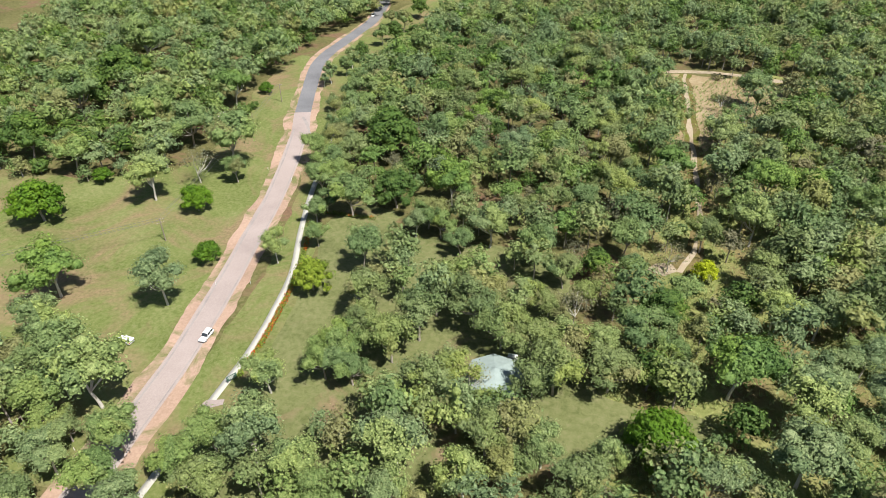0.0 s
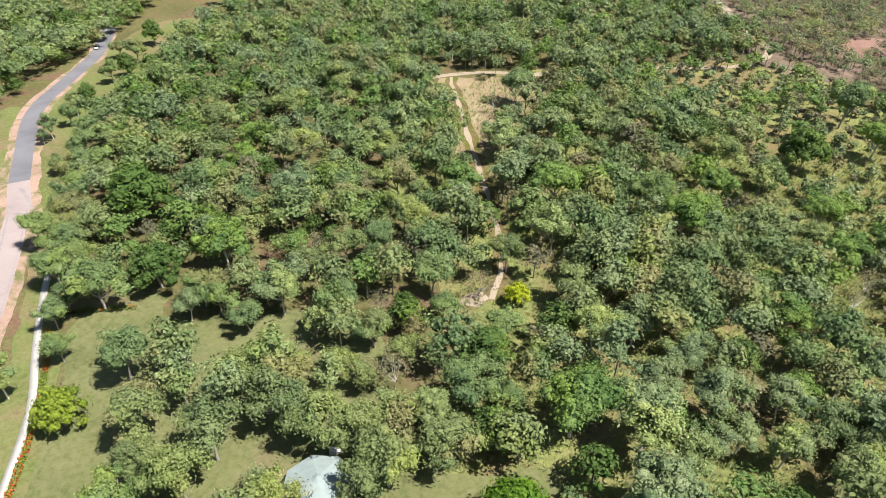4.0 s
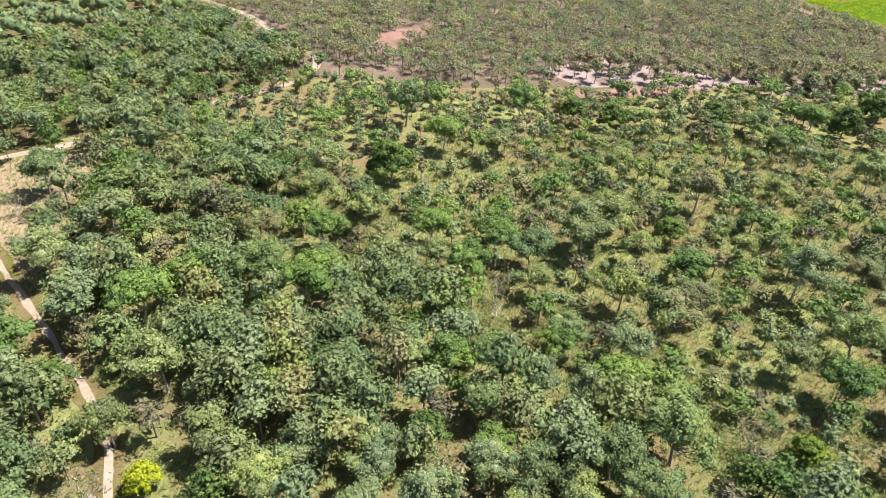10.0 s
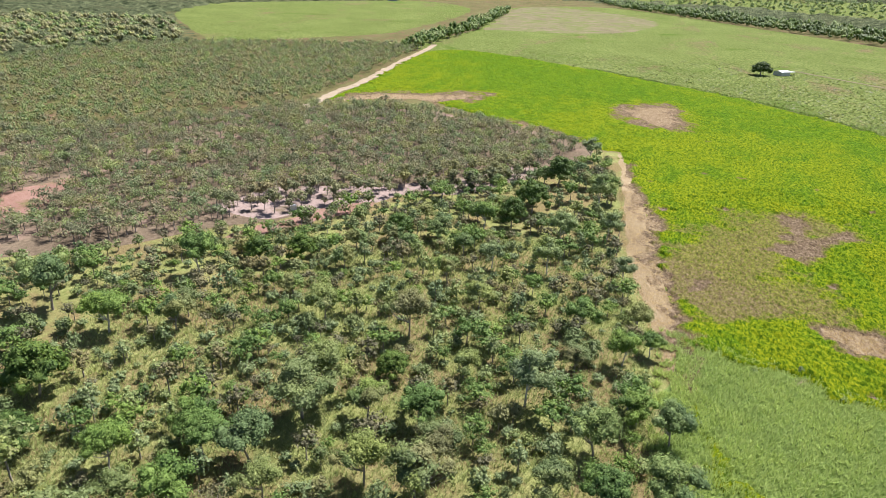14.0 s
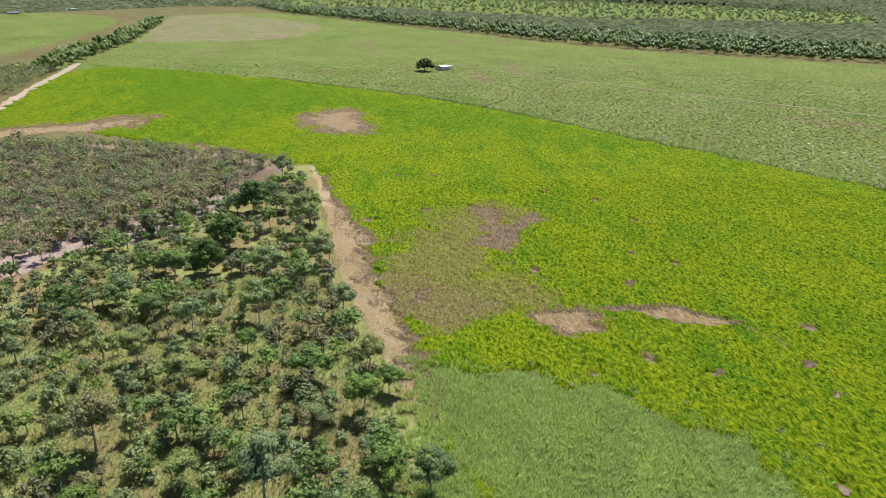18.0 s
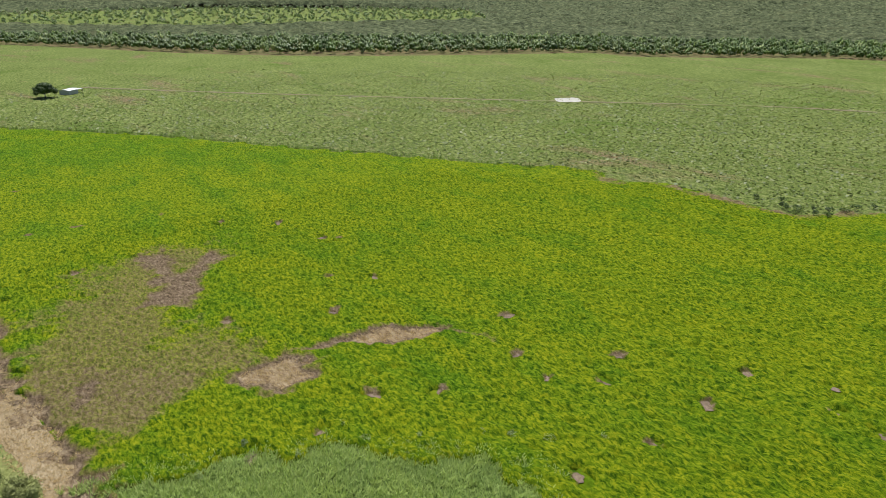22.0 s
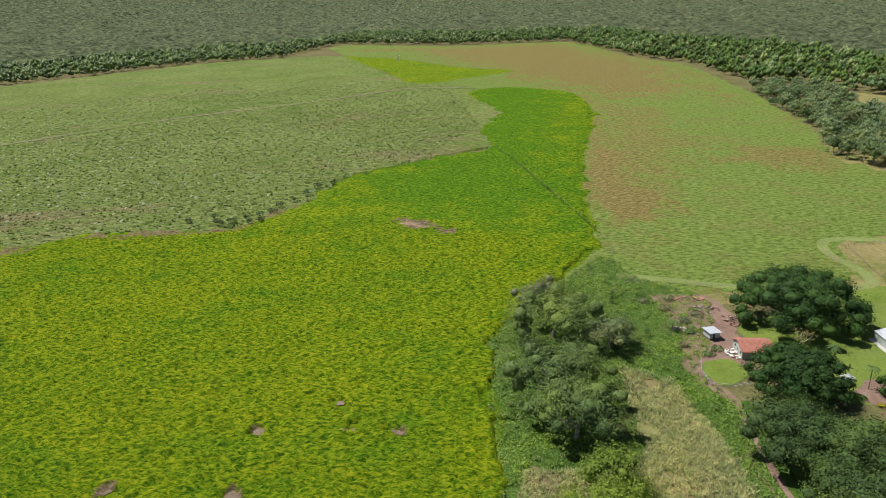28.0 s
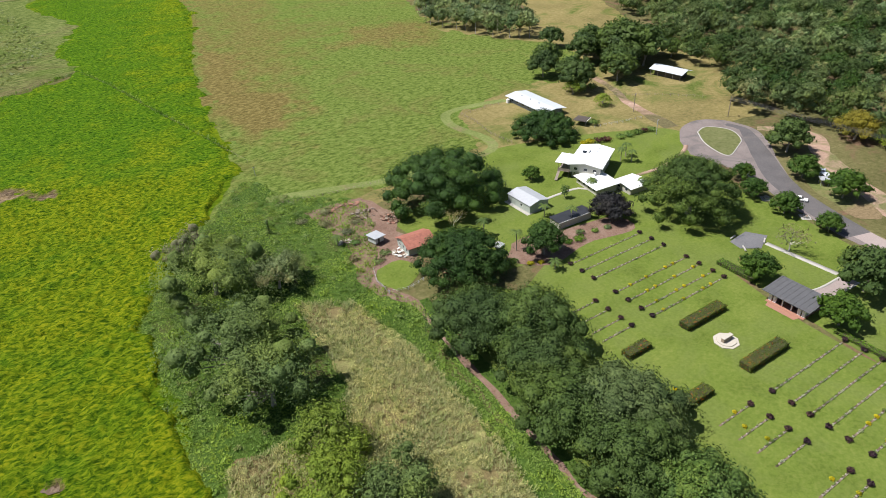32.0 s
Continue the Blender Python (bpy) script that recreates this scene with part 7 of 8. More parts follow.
part("solar_panel", box((1.9, 2.6, 0.1), at=(0, 0, 0)), M_GLASS, t, "", Matrix.Translation((-1.5, -2.6, 6.98)) @ Matrix.Rotation(-0.16, 4, "X"))
part("hot_water_tank", tube(bmesh.new(), [(-2.9, -1.3, 7.5), (-0.2, -1.3, 7.5)], [0.28, 0.28], 10), M_WHITEPAINT, t)
part("air_conditioner", box((0.9, 0.7, 0.8), at=(10.1, 4.2, 3.6), bevel=0.04), M_WHITEPAINT, t)
for k in range(3):
    part("roof_vent", box((0.9, 0.5, 0.12), at=(-6.5 + 1.6 * k, 1.6, 7.08)), M_GALV, t)
t = thing("house_wing", Matrix.Translation((-62.3, -153.0, 0)) @ Matrix.Rotation(radians(-9), 4, "Z"), "low white-roofed wing of the house", "house", "house wings")
part("wall", box((9, 13, 2.8)), M_CREAMDARK, t)
bm = box((11, 15, 0.16))
for v in bm.verts:
    v.co.z += 2.95 - 0.05 * v.co.x
part("roof", bm, M_WHITEROOF, t, "white metal skillion roof")
for k in range(4):
    window(t, 4.5, -4.8 + 3.2 * k, 1.0, 1.4, 1.2, 0)
t = thing("house_wing", Matrix.Translation((-71.3, -143.8, 0)) @ Matrix.Rotation(radians(-4), 4, "Z"), "far low white-roofed wing of the house", "house", "house wings")
part("wall", box((8.4, 8.4, 2.7)), M_CREAMDARK, t)
gable("roof", t, 8.8, 9.0, 2.7, 0.7, M_WHITEROOF, 0.6)
for k in range(2):
    window(t, 4.2, -2 + 4 * k, 1.0, 1.3, 1.1, 0)
ribbon("house_path", [(-37, -157), (-47, -157), (-56, -156), (-60, -150)], 1.3, 0.08, M_CONCRETE, "pale concrete garden path", thick=0.1)
ribbon("drive_path", [(-80, -150), (-96, -149), (-112, -153), (-119, -157)], 1.8, 0.07, M_SHOULDER, "pinkish drive to the turning circle", thick=0.1)
# barn
t = thing("farm_barn", Matrix.Translation((-33, -158.4, 0)), "green-grey metal barn with a pale gable roof", "barn")
gable_walls("wall", t, 8.6, 12.6, 3.1, 1.1, M_GREENMETAL, "y")
gable("roof", t, 8.6, 12.6, 3.12, 1.12, M_GALV, 0.3, label="pale galvanised roof", along="y")
window(t, 4.3, 1.5, 1.3, 1.1, 0.9, 0)
part("roller_door", box((3.2, 0.08, 2.6), at=(0, 6.3, 0)), M_GREENMETAL, t)
part("slab", box((10.4, 13.6, 0.1), at=(0.6, 0, 0)), M_CONCRETE, t)
# carport
t = thing("dark_carport", Matrix.Translation((-36.5, -139.4, 0)) @ Matrix.Rotation(radians(-3), 4, "Z"), "long low building with a black flat roof", "carport")
part("roof", box((15, 5.6, 0.16), at=(0, 0, 2.7)), M_BLACKROOF, t)
part("wall", box((14.2, 5.0, 2.7)), M_CREAMDARK, t)
part("fascia", box((15.2, 0.1, 0.3), at=(0, 2.85, 2.55)), M_WHITEPAINT, t)
# small raised shed
t = thing("raised_shed", Matrix.Translation((24.7, -169.6, 0)) @ Matrix.Rotation(radians(14), 4, "Z"), "small pale shed on stumps with a metal roof", "shed")
part("wall", box((3.8, 3.8, 2.0), at=(0, 0, 0.6)), M_PALESHED, t)
for x in (-1.7, 1.7):
    for y in (-1.7, 1.7):
        part("stump", box((0.2, 0.2, 0.6), at=(x, y, 0)), M_TIMBER, t)
bm = box((4.9, 4.9, 0.1))
for v in bm.verts:
    v.co.z += 2.75 + 0.07 * v.co.x
part("roof", bm, M_GALV, t)
window(t, -1.9, 0.2, 1.3, 0.9, 0.8, math.pi)
part("door", box((0.8, 0.06, 1.7), at=(0.4, 1.93, 0.65)), M_DARKWALL, t)
# red-roofed shed
t = thing("red_roofed_shed", Matrix.Translation((15.4, -158.6, 0)) @ Matrix.Rotation(radians(-4), 4, "Z"), "old green-grey shed with a rusty red corrugated roof", "shed")
gable_walls("wall", t, 9.6, 8.6, 2.8, 1.9, M_GREENMETAL)
gable("roof", t, 9.8, 8.8, 2.8, 1.95, M_RUSTROOF, 0.5, label="rust-red corrugated iron roof")
for y in (-2.2, 0.4, 2.8):
    window(t, 4.8, y, 1.2, 0.9, 1.2, 0)
part("barge_board", box((0.12, 0.24, 0.24), at=(5.2, 0, 4.6)), M_WHITEPAINT, t)
# long house
t = thing("long_house", Matrix.Translation((-100.5, -234, 0)) @ Matrix.Rotation(radians(-3), 4, "Z"), "long low house with a pale blue-white metal roof", "house")
part("wall", box((10.5, 29, 2.9)), M_BLUEGREY, t)
gable("roof", t, 12, 31, 2.9, 1.0, M_PALEROOF, 0.7, label="pale blue-white metal roof", along="y")
for k in range(6):
    window(t, 5.25, -12 + 4.6 * k, 1.0, 1.6, 1.2, 0)
for k in range(3):
    part("roof_vent", tube(bmesh.new(), [(1.5, -9 + 7 * k, 3.6), (1.5, -9 + 7 * k, 4.3)], [0.3, 0.35], 8), M_GALV, t)
part("water_tank", tube(bmesh.new(), [(6.6, -13.6, 0), (6.6, -13.6, 1.9)], [1.0, 1.0], 12), M_WHITEPAINT, t)
t = thing("small_carport", Matrix.Translation((-102.5, -203, 0)) @ Matrix.Rotation(radians(25), 4, "Z"), "open carport with a dark roof and white edge", "carport")
part("roof", box((6.4, 6.4, 0.16), at=(0, 0, 2.5)), M_BROWNROOF, t)
part("fascia", box((6.5, 0.12, 0.34), at=(0, 3.2, 2.4)), M_WHITEPAINT, t)
for x in (-2.8, 2.8):
    for y in (-2.8, 2.8):
        part("post", box((0.12, 0.12, 2.5), at=(x, y, 0)), M_TIMBER, t)
# house in the trees
t = thing("stilt_house", Matrix.Translation((-187, -223, 0)) @ Matrix.Rotation(radians(8), 4, "Z"), "dark-walled house with a pale verandah roof among trees", "house")
part("wall", box((7.5, 15, 3.2)), M_DARKWALL, t)
gable("roof", t, 10, 19, 3.3, 1.6, M_PALEROOF, 0.6, along="y")
for y in (-9, -4.5, 0, 4.5, 9):
    part("verandah_post", box((0.16, 0.16, 3.3), at=(5.2, y, 0)), M_TIMBER, t)
# park pavilion
t = thing("park_pavilion", Matrix.Translation((-12.7, 108.6, 0)), "octagonal park pavilion with a faded green metal roof", "pavilion")
for k in range(8):
    a0, a1 = (2 * math.pi * (k + q) / 8 + 0.2 for q in (0, 1))
    bm = bmesh.new()
    lo = [Vector((7.4 * math.cos(a), 7.4 * math.sin(a), 2.9)) for a in (a0, a1)]
    hi = [Vector((1.2 * math.cos(a), 1.2 * math.sin(a), 4.9)) for a in (a0, a1)]
    vs = [bm.verts.new(p) for p in (lo[0], lo[1], hi[1], hi[0])] + [bm.verts.new(p + Vector((0, 0, 0.1))) for p in (lo[0], lo[1], hi[1], hi[0])]
    for f in ((3, 2, 1, 0), (4, 5, 6, 7), (0, 1, 5, 4), (1, 2, 6, 5), (2, 3, 7, 6), (3, 0, 4, 7)):
        bm.faces.new([vs[q] for q in f])
    part("roof_panel", bm, M_GREENROOF, t)
    part("post", tube(bmesh.new(), [(6.6 * math.cos(a0), 6.6 * math.sin(a0), 0), (6.6 * math.cos(a0), 6.6 * math.sin(a0), 2.95)], [0.11, 0.11], 8), M_TIMBER, t)
bm = bmesh.new()
bmesh.ops.create_cone(bm, cap_ends=True, segments=8, radius1=1.5, radius2=0.1, depth=0.8)
bmesh.ops.translate(bm, verts=bm.verts, vec=(0, 0, 5.2))
part("roof_cap", bm, M_GREENROOF, t)
bm = bmesh.new()
bmesh.ops.create_cone(bm, cap_ends=True, segments=8, radius1=7.0, radius2=7.0, depth=0.16)
bmesh.ops.translate(bm, verts=bm.verts, vec=(0, 0, 0.08))
part("slab", bm, M_CONCRETE, t)
t = thing("white_barbecue", Matrix.Translation((-9.6, 118.3, 0)), "white box-shaped park barbecue", "barbecue")
part("body", box((2.4, 1.4, 0.9), bevel=0.04), M_WHITEPAINT, t)
part("hotplate", box((1.2, 0.8, 0.05), at=(0, 0, 0.9)), M_GALV, t)
# sheds in the pasture
t = thing("pasture_shed", Matrix.Translation((918, -97, 0)) @ Matrix.Rotation(radians(-52), 4, "Z"), "open-fronted grey metal shed in the pasture", "shed")
gable_walls("wall", t, 14, 12, 4.4, 1.2, M_GALV)
gable("roof", t, 14, 12, 4.4, 1.2, M_GALV, 0.4)
part("awning", box((9, 11, 0.15), at=(11.5, 0, 4.0)), M_GALV, t)
for x, y in ((15.5, -5), (15.5, 5), (11, -5), (11, 5)):
    part("post", box((0.25, 0.25, 4.0), at=(x, y, 0)), M_TIMBER, t)
plant("paddock_tree", tree_mesh("round", 16, 12.5, 2400, 0.62, L_FIG, M_BARK, 390, 0.5, 0.6, 0.85), 905, -72, 1, 0, "dark round tree beside the pasture shed")
t = thing("distant_farmhouse", Matrix.Translation((478, -1940, 0)), "tiny white-roofed farm building by the forest", "farm building")
gable_walls("wall", t, 18, 14, 5, 2, M_CREAM)
gable("roof", t, 18, 14, 5, 2, M_WHITEROOF)
sheet("sand_streak", [(573, -502), (559, -523), (541, -507), (545, -495), (556, -487)], 0.34, M_CONCRETE, "bare white sand streak in the pasture", rag=1)

# ---- turning circle and road end ----
RING = [(-113, -150), (-122, -163), (-133, -171), (-146, -172), (-154, -164), (-156, -152), (-149, -139), (-136, -126), (-124, -113), (-113, -97), (-106, -80), (-103, -68)]
sheet("turning_circle", RING + [(-97, -72), (-101, -90), (-107, -108), (-113, -124), (-114, -136)], 0.05, M_CIRCLESEAL, "pinkish grey sealed turning circle", rag=0.4)
ribbon("worn_bitumen", [(-151, -161), (-152, -153), (-146, -145), (-133, -130), (-120, -115), (-110, -97), (-103, -75)], [3, 6, 8, 9, 9, 9.5, 9.5], 0.07, M_ROADGREY, "grey worn bitumen lane", rag=0.5)
sheet("circle_island", [(-134, -163), (-141, -164.5), (-146, -159), (-146, -153), (-141, -146), (-134, -142.5), (-124, -139), (-123, -144), (-127, -154)], 0.14, M_PARK, "grassy island in the turning circle", rag=0.2)
ribbon("island_kerb", [(-134, -163), (-141, -164.5), (-146, -159), (-146, -153), (-141, -146), (-134, -142.5), (-124, -139), (-123, -144), (-127, -154), (-134, -163)], 0.45, 0.2, M_CONCRETE, "pale kerb round the grassy island", thick=0.2, step=1)
ribbon("house_drive", [(-130, -174), (-135, -192), (-140, -210), (-150, -232), (-158, -260)], [8, 5, 4, 4, 4], 0.045, M_REDDIRT, "red dirt drive to the houses", rag=1)
ribbon("dirt_parking", [(-158, -150), (-168, -132), (-152, -116), (-140, -100), (-128, -78), (-112, -40)], [4, 7, 9, 10, 10, 6], 0.04, M_SHOULDER, "bare pink dirt parking strip", rag=2)
sheet("roadside_grass", [(-137, -122), (-128, -112), (-119, -96), (-113, -80), (-122, -78), (-133, -95), (-142, -110), (-146, -124)], 0.055, M_VERGE, "thin green grass between road and dirt", rag=0.8)


def picnic_table(x, y, a):
    t = thing("picnic_table", Matrix.Translation((x, y, 0.08)) @ Matrix.Rotation(a, 4, "Z"), "grey picnic table with two benches on a slab", "picnic table", "picnic tables")
    part("slab", box((3.6, 3.2, 0.1), at=(0, 0, -0.08)), M_CONCRETE, t)
    part("top", box((2.2, 0.8, 0.07), at=(0, 0, 0.72), bevel=0.01), M_TIMBER, t)
    for s in (-1, 1):
        part("bench", box((2.2, 0.3, 0.06), at=(0, s * 0.8, 0.43)), M_TIMBER, t)
        part("leg", box((0.1, 1.5, 0.72), at=(s * 0.8, 0, 0)), M_GALV, t)


picnic_table(-102, -108, 0.9)
picnic_table(-100.4, -92, 0.9)
t = thing("barbecue_shelter", Matrix.Translation((-127.6, -101.8, 0)) @ Matrix.Rotation(0.7, 4, "Z"), "small open shelter with a pale skillion roof", "shelter")
bm = box((4.4, 3.4, 0.12))
for v in bm.verts:
    v.co.z += 2.5 + 0.08 * v.co.x
part("roof", bm, M_GALV, t)
for x in (-1.7, 1.7):
    for y in (-1.3, 1.3):
        part("post", box((0.12, 0.12, 2.4), at=(x, y, 0)), M_GALV, t)
part("table", box((1.8, 0.8, 0.75), bevel=0.02), M_TIMBER, t)
t = thing("metal_trestle", Matrix.Translation((-6.5, -141.5, 0)) @ Matrix.Rotation(0.3, 4, "Z"), "grey slatted metal bench in the garden", "trestle")
for k in range(5):
    part("slat", box((3.2, 0.4, 0.06), at=(0, -1.2 + 0.6 * k, 0.8)), M_GALV, t)
for s in (-1, 1):
    part("leg", box((0.1, 2.8, 0.8), at=(s * 1.4, 0, 0)), M_GALV, t)


# ---- vehicles ----
def vehicle(name, x, y, turn, label, paint, length=4.8, tray=False, boot=False):
    t = thing(name, Matrix.Translation((x, y, 0.07)) @ Matrix.Rotation(turn, 4, "Z"), label, "car")
    w = 1.86
    bm = box((length, w, 0.62), at=(0, 0, 0.38), bevel=0.12)
    for v in bm.verts:
        if v.co.x > length * 0.38 and v.co.z > 0.7:
            v.co.z -= 0.08
    part("body", bm, paint, t)
    c0, c1 = (-length * 0.46, length * 0.18) if not tray else (-length * 0.08, length * 0.24)
    bm = box((c1 - c0, w - 0.16, 0.62), at=((c0 + c1) / 2, 0, 0.98), bevel=0.05)
    for v in bm.verts:
        if v.co.z > 1.3:
            v.co.y *= 0.84
            if v.co.x > (c0 + c1) / 2:
                v.co.x -= 0.55
            else:
                v.co.x += 0.22
    part("glasshouse", bm, M_GLASS, t, "dark tinted windows")
    part("roof", box((c1 - c0 - 0.85, (w - 0.16) * 0.86, 0.07), at=((c0 + c1) / 2 - 0.17, 0, 1.575), bevel=0.03), paint, t)
    for s in (-1, 1):
        for q, xx in enumerate((c0 + 0.16, (c0 + c1) / 2 - 0.2, c1 - 0.34)):
            tube_bm = tube(bmesh.new(), [(xx, s * (w / 2 - 0.07), 0.98), (xx + (0.16, 0, -0.36)[q], s * (w / 2 - 0.2), 1.58)], [0.055, 0.05], 5)
            part("pillar", tube_bm, paint, t)
        for xx in (-length * 0.31, length * 0.31):
            wheel = part("wheel", tube(bmesh.new(), [(xx, s * (w / 2 - 0.24), 0.33), (xx, s * (w / 2 + 0.0), 0.33)], [0.36, 0.36], 14), M_TYRE, t)
            part("rim", tube(bmesh.new(), [(xx, s * (w / 2), 0.33), (xx, s * (w / 2 + 0.02), 0.33)], [0.22, 0.2], 10), M_GALV, wheel)
        part("headlight", box((0.1, 0.36, 0.16), at=(length * 0.485, s * 0.66, 0.68), bevel=0.02), M_LAMP, t)
        part("tail_light", box((0.08, 0.22, 0.3), at=(-length * 0.492, s * 0.76, 0.66), bevel=0.02), M_TAIL, t)
        part("mirror", box((0.14, 0.2, 0.14), at=(c1 - 0.3, s * (w / 2 + 0.06), 1.0), bevel=0.03), paint, t)
    part("grille", box((0.06, 0.9, 0.22), at=(length * 0.49, 0, 0.56)), M_TYRE, t)
    if tray:
        part("tray", box((length * 0.4, w, 0.08), at=(-length * 0.29, 0, 0.92)), M_GALV, t)
        for s in (-1, 1):
            part("tray_side", box((length * 0.4, 0.05, 0.3), at=(-length * 0.29, s * w / 2, 0.98)), M_GALV, t)
        part("headboard", box((0.06, w, 0.7), at=(-length * 0.1, 0, 0.98)), M_GALV, t)
    if boot:
        part("tailgate", box((0.9, w * 0.8, 0.06), at=(0, 0, 0)), paint, t, "raised rear hatch", Matrix.Translation((-length * 0.5, 0, 1.62)) @ Matrix.Rotation(-0.15, 4, "Y"))
        part("open_door", box((1.0, 0.07, 0.6), at=(0, 0, 0)), paint, t, "open side door", Matrix.Translation((0.1, w / 2 + 0.42, 0.45)) @ Matrix.Rotation(-0.95, 4, "Z"))
    return t


vehicle("white_suv", -88.2, 108.5, radians(-92), "white station wagon driving on the pale road", M_CARWHITE)
vehicle("open_hatchback", -107.6, 102.4, radians(170), "white hatchback parked on grass with its boot open", M_CARWHITE, 4.3, boot=True)
vehicle("white_van", -134.6, 393.5, radians(-75), "white four-wheel drive on the far bitumen road", M_CARWHITE, 4.9)
vehicle("white_suv", -110.0, -99.8, radians(118), "white wagon on the road by the picnic lawn", M_CARWHITE, 4.7)
vehicle("patrol_ute", -136.3, -107.4, radians(25), "white and blue utility parked under a tree", M_CARBLUE, 5.0, tray=True)

# trees that lean over the pavilion
for i, (x, y, r) in enumerate(((-22.0, 104.6, 5.6), (-3.6, 106.6, 5.8), (-14.6, 96.8, 4.6))):
    plant("teak_tree", SINGLE[1][1][i % 3], x, y, r / 6.5, 1.1 * i, "olive broad-leaved tree with an open crown", "tree", "teak trees")
plant("sparse_tree", SINGLE[9][1][0], -17.4, 103.8, 0.72, 0.4, "nearly bare pale-limbed tree", "tree", "sparse trees")
plant("mustard_tree", tree_mesh("round", 13, 9.5, 3400, 0.34, L_MUSTARD, M_BARK, 395, 0.4, 0.6, 0.6), -176, -117, 1, 0.4, "yellow-brown leaved tree beside the dirt parking", "tree")
t = thing("notice_shelter", Matrix.Translation((-131.5, -103.5, 0)) @ Matrix.Rotation(0.9, 4, "Z"), "small roofed notice shelter on posts by the road", "shelter")
part("roof", box((3.0, 2.4, 0.1), at=(0, 0, 2.5), bevel=0.02), M_PALEROOF, t)
for x in (-1.1, 1.1):
    for y in (-0.8, 0.8):
        part("post", box((0.12, 0.12, 2.5), at=(x, y, 0)), M_TIMBER, t)
part("notice_board", box((2.0, 0.08, 1.1), at=(0, 0, 1.0)), M_TIMBER, t)


# ---- poles, fences, clutter ----
def power_pole(x, y, h, turn, label, arms=2, mat=None):
    t = thing("power_pole", Matrix.Translation((x, y, 0)) @ Matrix.Rotation(turn, 4, "Z"), label, "power pole", "power poles")
    part("pole", tube(bmesh.new(), [(0, 0, -0.3), (0, 0, h)], [0.19, 0.13], 8), mat or M_TIMBER, t)
    for k in range(arms):
        arm = part("crossarm", box((2.4, 0.12, 0.12), at=(0, 0.12, h - 0.5 - 1.1 * k)), mat or M_TIMBER, t)
        for q in (-1.0, 0.35, 1.0):
            part("insulator", tube(bmesh.new(), [(q, 0.12, h - 0.38 - 1.1 * k), (q, 0.12, h - 0.16 - 1.1 * k)], [0.06, 0.04], 6), M_STONE, arm)
    return t


def wires(name, a, b, sag, offs, label):
    t = thing(name, None, label, "power line")
    d = (Vector(b) - Vector(a)).normalized()
    s = Vector((-d.y, d.x, 0))
    for o in offs:
        pts = [Vector(a).lerp(Vector(b), k / 10) + s * o - Vector((0, 0, sag * 4 * (k / 10) * (1 - k / 10))) for k in range(11)]
        part("wire", tube(bmesh.new(), pts, [0.035] * 11, 4), M_WIRE, t)
    return t


power_pole(-123.4, 146, 8.2, 0.9, "dark timber power pole with crossarms on the lawn")
power_pole(-133.7, 256.6, 8.5, 0.9, "grey timber power pole beside the road", 1)
power_pole(-108, 70, 8.5, 0.9, "timber power pole among gum trees", 1)
wires("power_line", (-123.4, 146, 8.0), (-190, 98, 8.0), 0.9, (-1, 0.35, 1), "thin wires strung from the lawn pole")
wires("power_line", (-123.4, 146, 8.0), (-133.7, 256.6, 8.3), 1.2, (-1, 0.35, 1), "thin wires along the road")
power_pole(-132, -198.5, 9, 0.3, "grey pole with a white meter box", 1)
power_pole(-118.6, -172.9, 7, 0.3, "short grey street pole", 1, M_GALV)
power_pole(-159.2, -166.1, 10, 0.6, "tall dark power pole behind the turning circle")
power_pole(-172, -60, 10, 0.6, "tall dark power pole by the dirt strip")
for z in (9.6, 8.5):
    wires("power_line", (-159.2, -166.1, z), (-172, -60, z), 1.0, (-1, 0, 1), "power wires behind the dirt parking strip")


def post_fence(name, line, gap, h, label, mat, rails=2, thick=0.06):
    """Posts with wires or rails between them."""
    t = thing(name, None, label, "fence")
    for a, b in zip(line[:-1], line[1:]):
        a, b = Vector((*a, 0)), Vector((*b, 0))
        n = max(1, round((b - a).length / gap))
        for k in range(n):
            p = a.lerp(b, k / n)
            part("post", box((thick * 2, thick * 2, h + 0.2), at=(p.x, p.y, -0.2)), mat, t)
        for r in range(rails):
            z = h * (0.95 - 0.45 * r)
            part("rail", tube(bmesh.new(), [(a.x, a.y, z), (b.x, b.y, z)], [thick * 0.55] * 2, 4), mat, t)
    p = line[-1]
    part("post", box((thick * 2, thick * 2, h + 0.2), at=(*p, -0.2)), mat, t)
    return t


post_fence("yard_fence", [(-92, -249), (-66, -249), (-66.4, -238), (-62.6, -220), (-63.6, -206)], 3, 1.3, "wire mesh fence round the dry yard", M_TIMBER)
post_fence("drive_fence", [(-104, -196), (-118, -192), (-128, -190)], 3, 1.2, "grey wire fence beside the drive", M_GALV)
post_fence("paddock_fence", [(-140, -222), (-160, -205), (-172, -190)], 4, 1.2, "timber paddock fence beyond the drive", M_TIMBER)
post_fence("small_lawn_fence", [(34, -154), (36.2, -148), (36, -140.4), (30.2, -138.8), (24, -140)], 2.5, 1.2, "grey pipe fence and gate at the small lawn", M_GALV)
post_fence("cattle_fence", [(2, -209), (16, -211), (28, -213.5), (41, -217)], 3.5, 1.2, "old post fence at the pasture edge", M_TIMBER)
post_fence("swamp_fence", [(37.5, -264), (55, -361), (66, -427), (77, -472)], 9, 1.2, "sagging wire fence through the lime grass", M_TIMBER, 1)
post_fence("field_fence", [(77, -472), (137, -432), (189, -386)], 9, 1.2, "wire fence along the lime field corner", M_TIMBER, 1)
rng = np.random.default_rng(91)
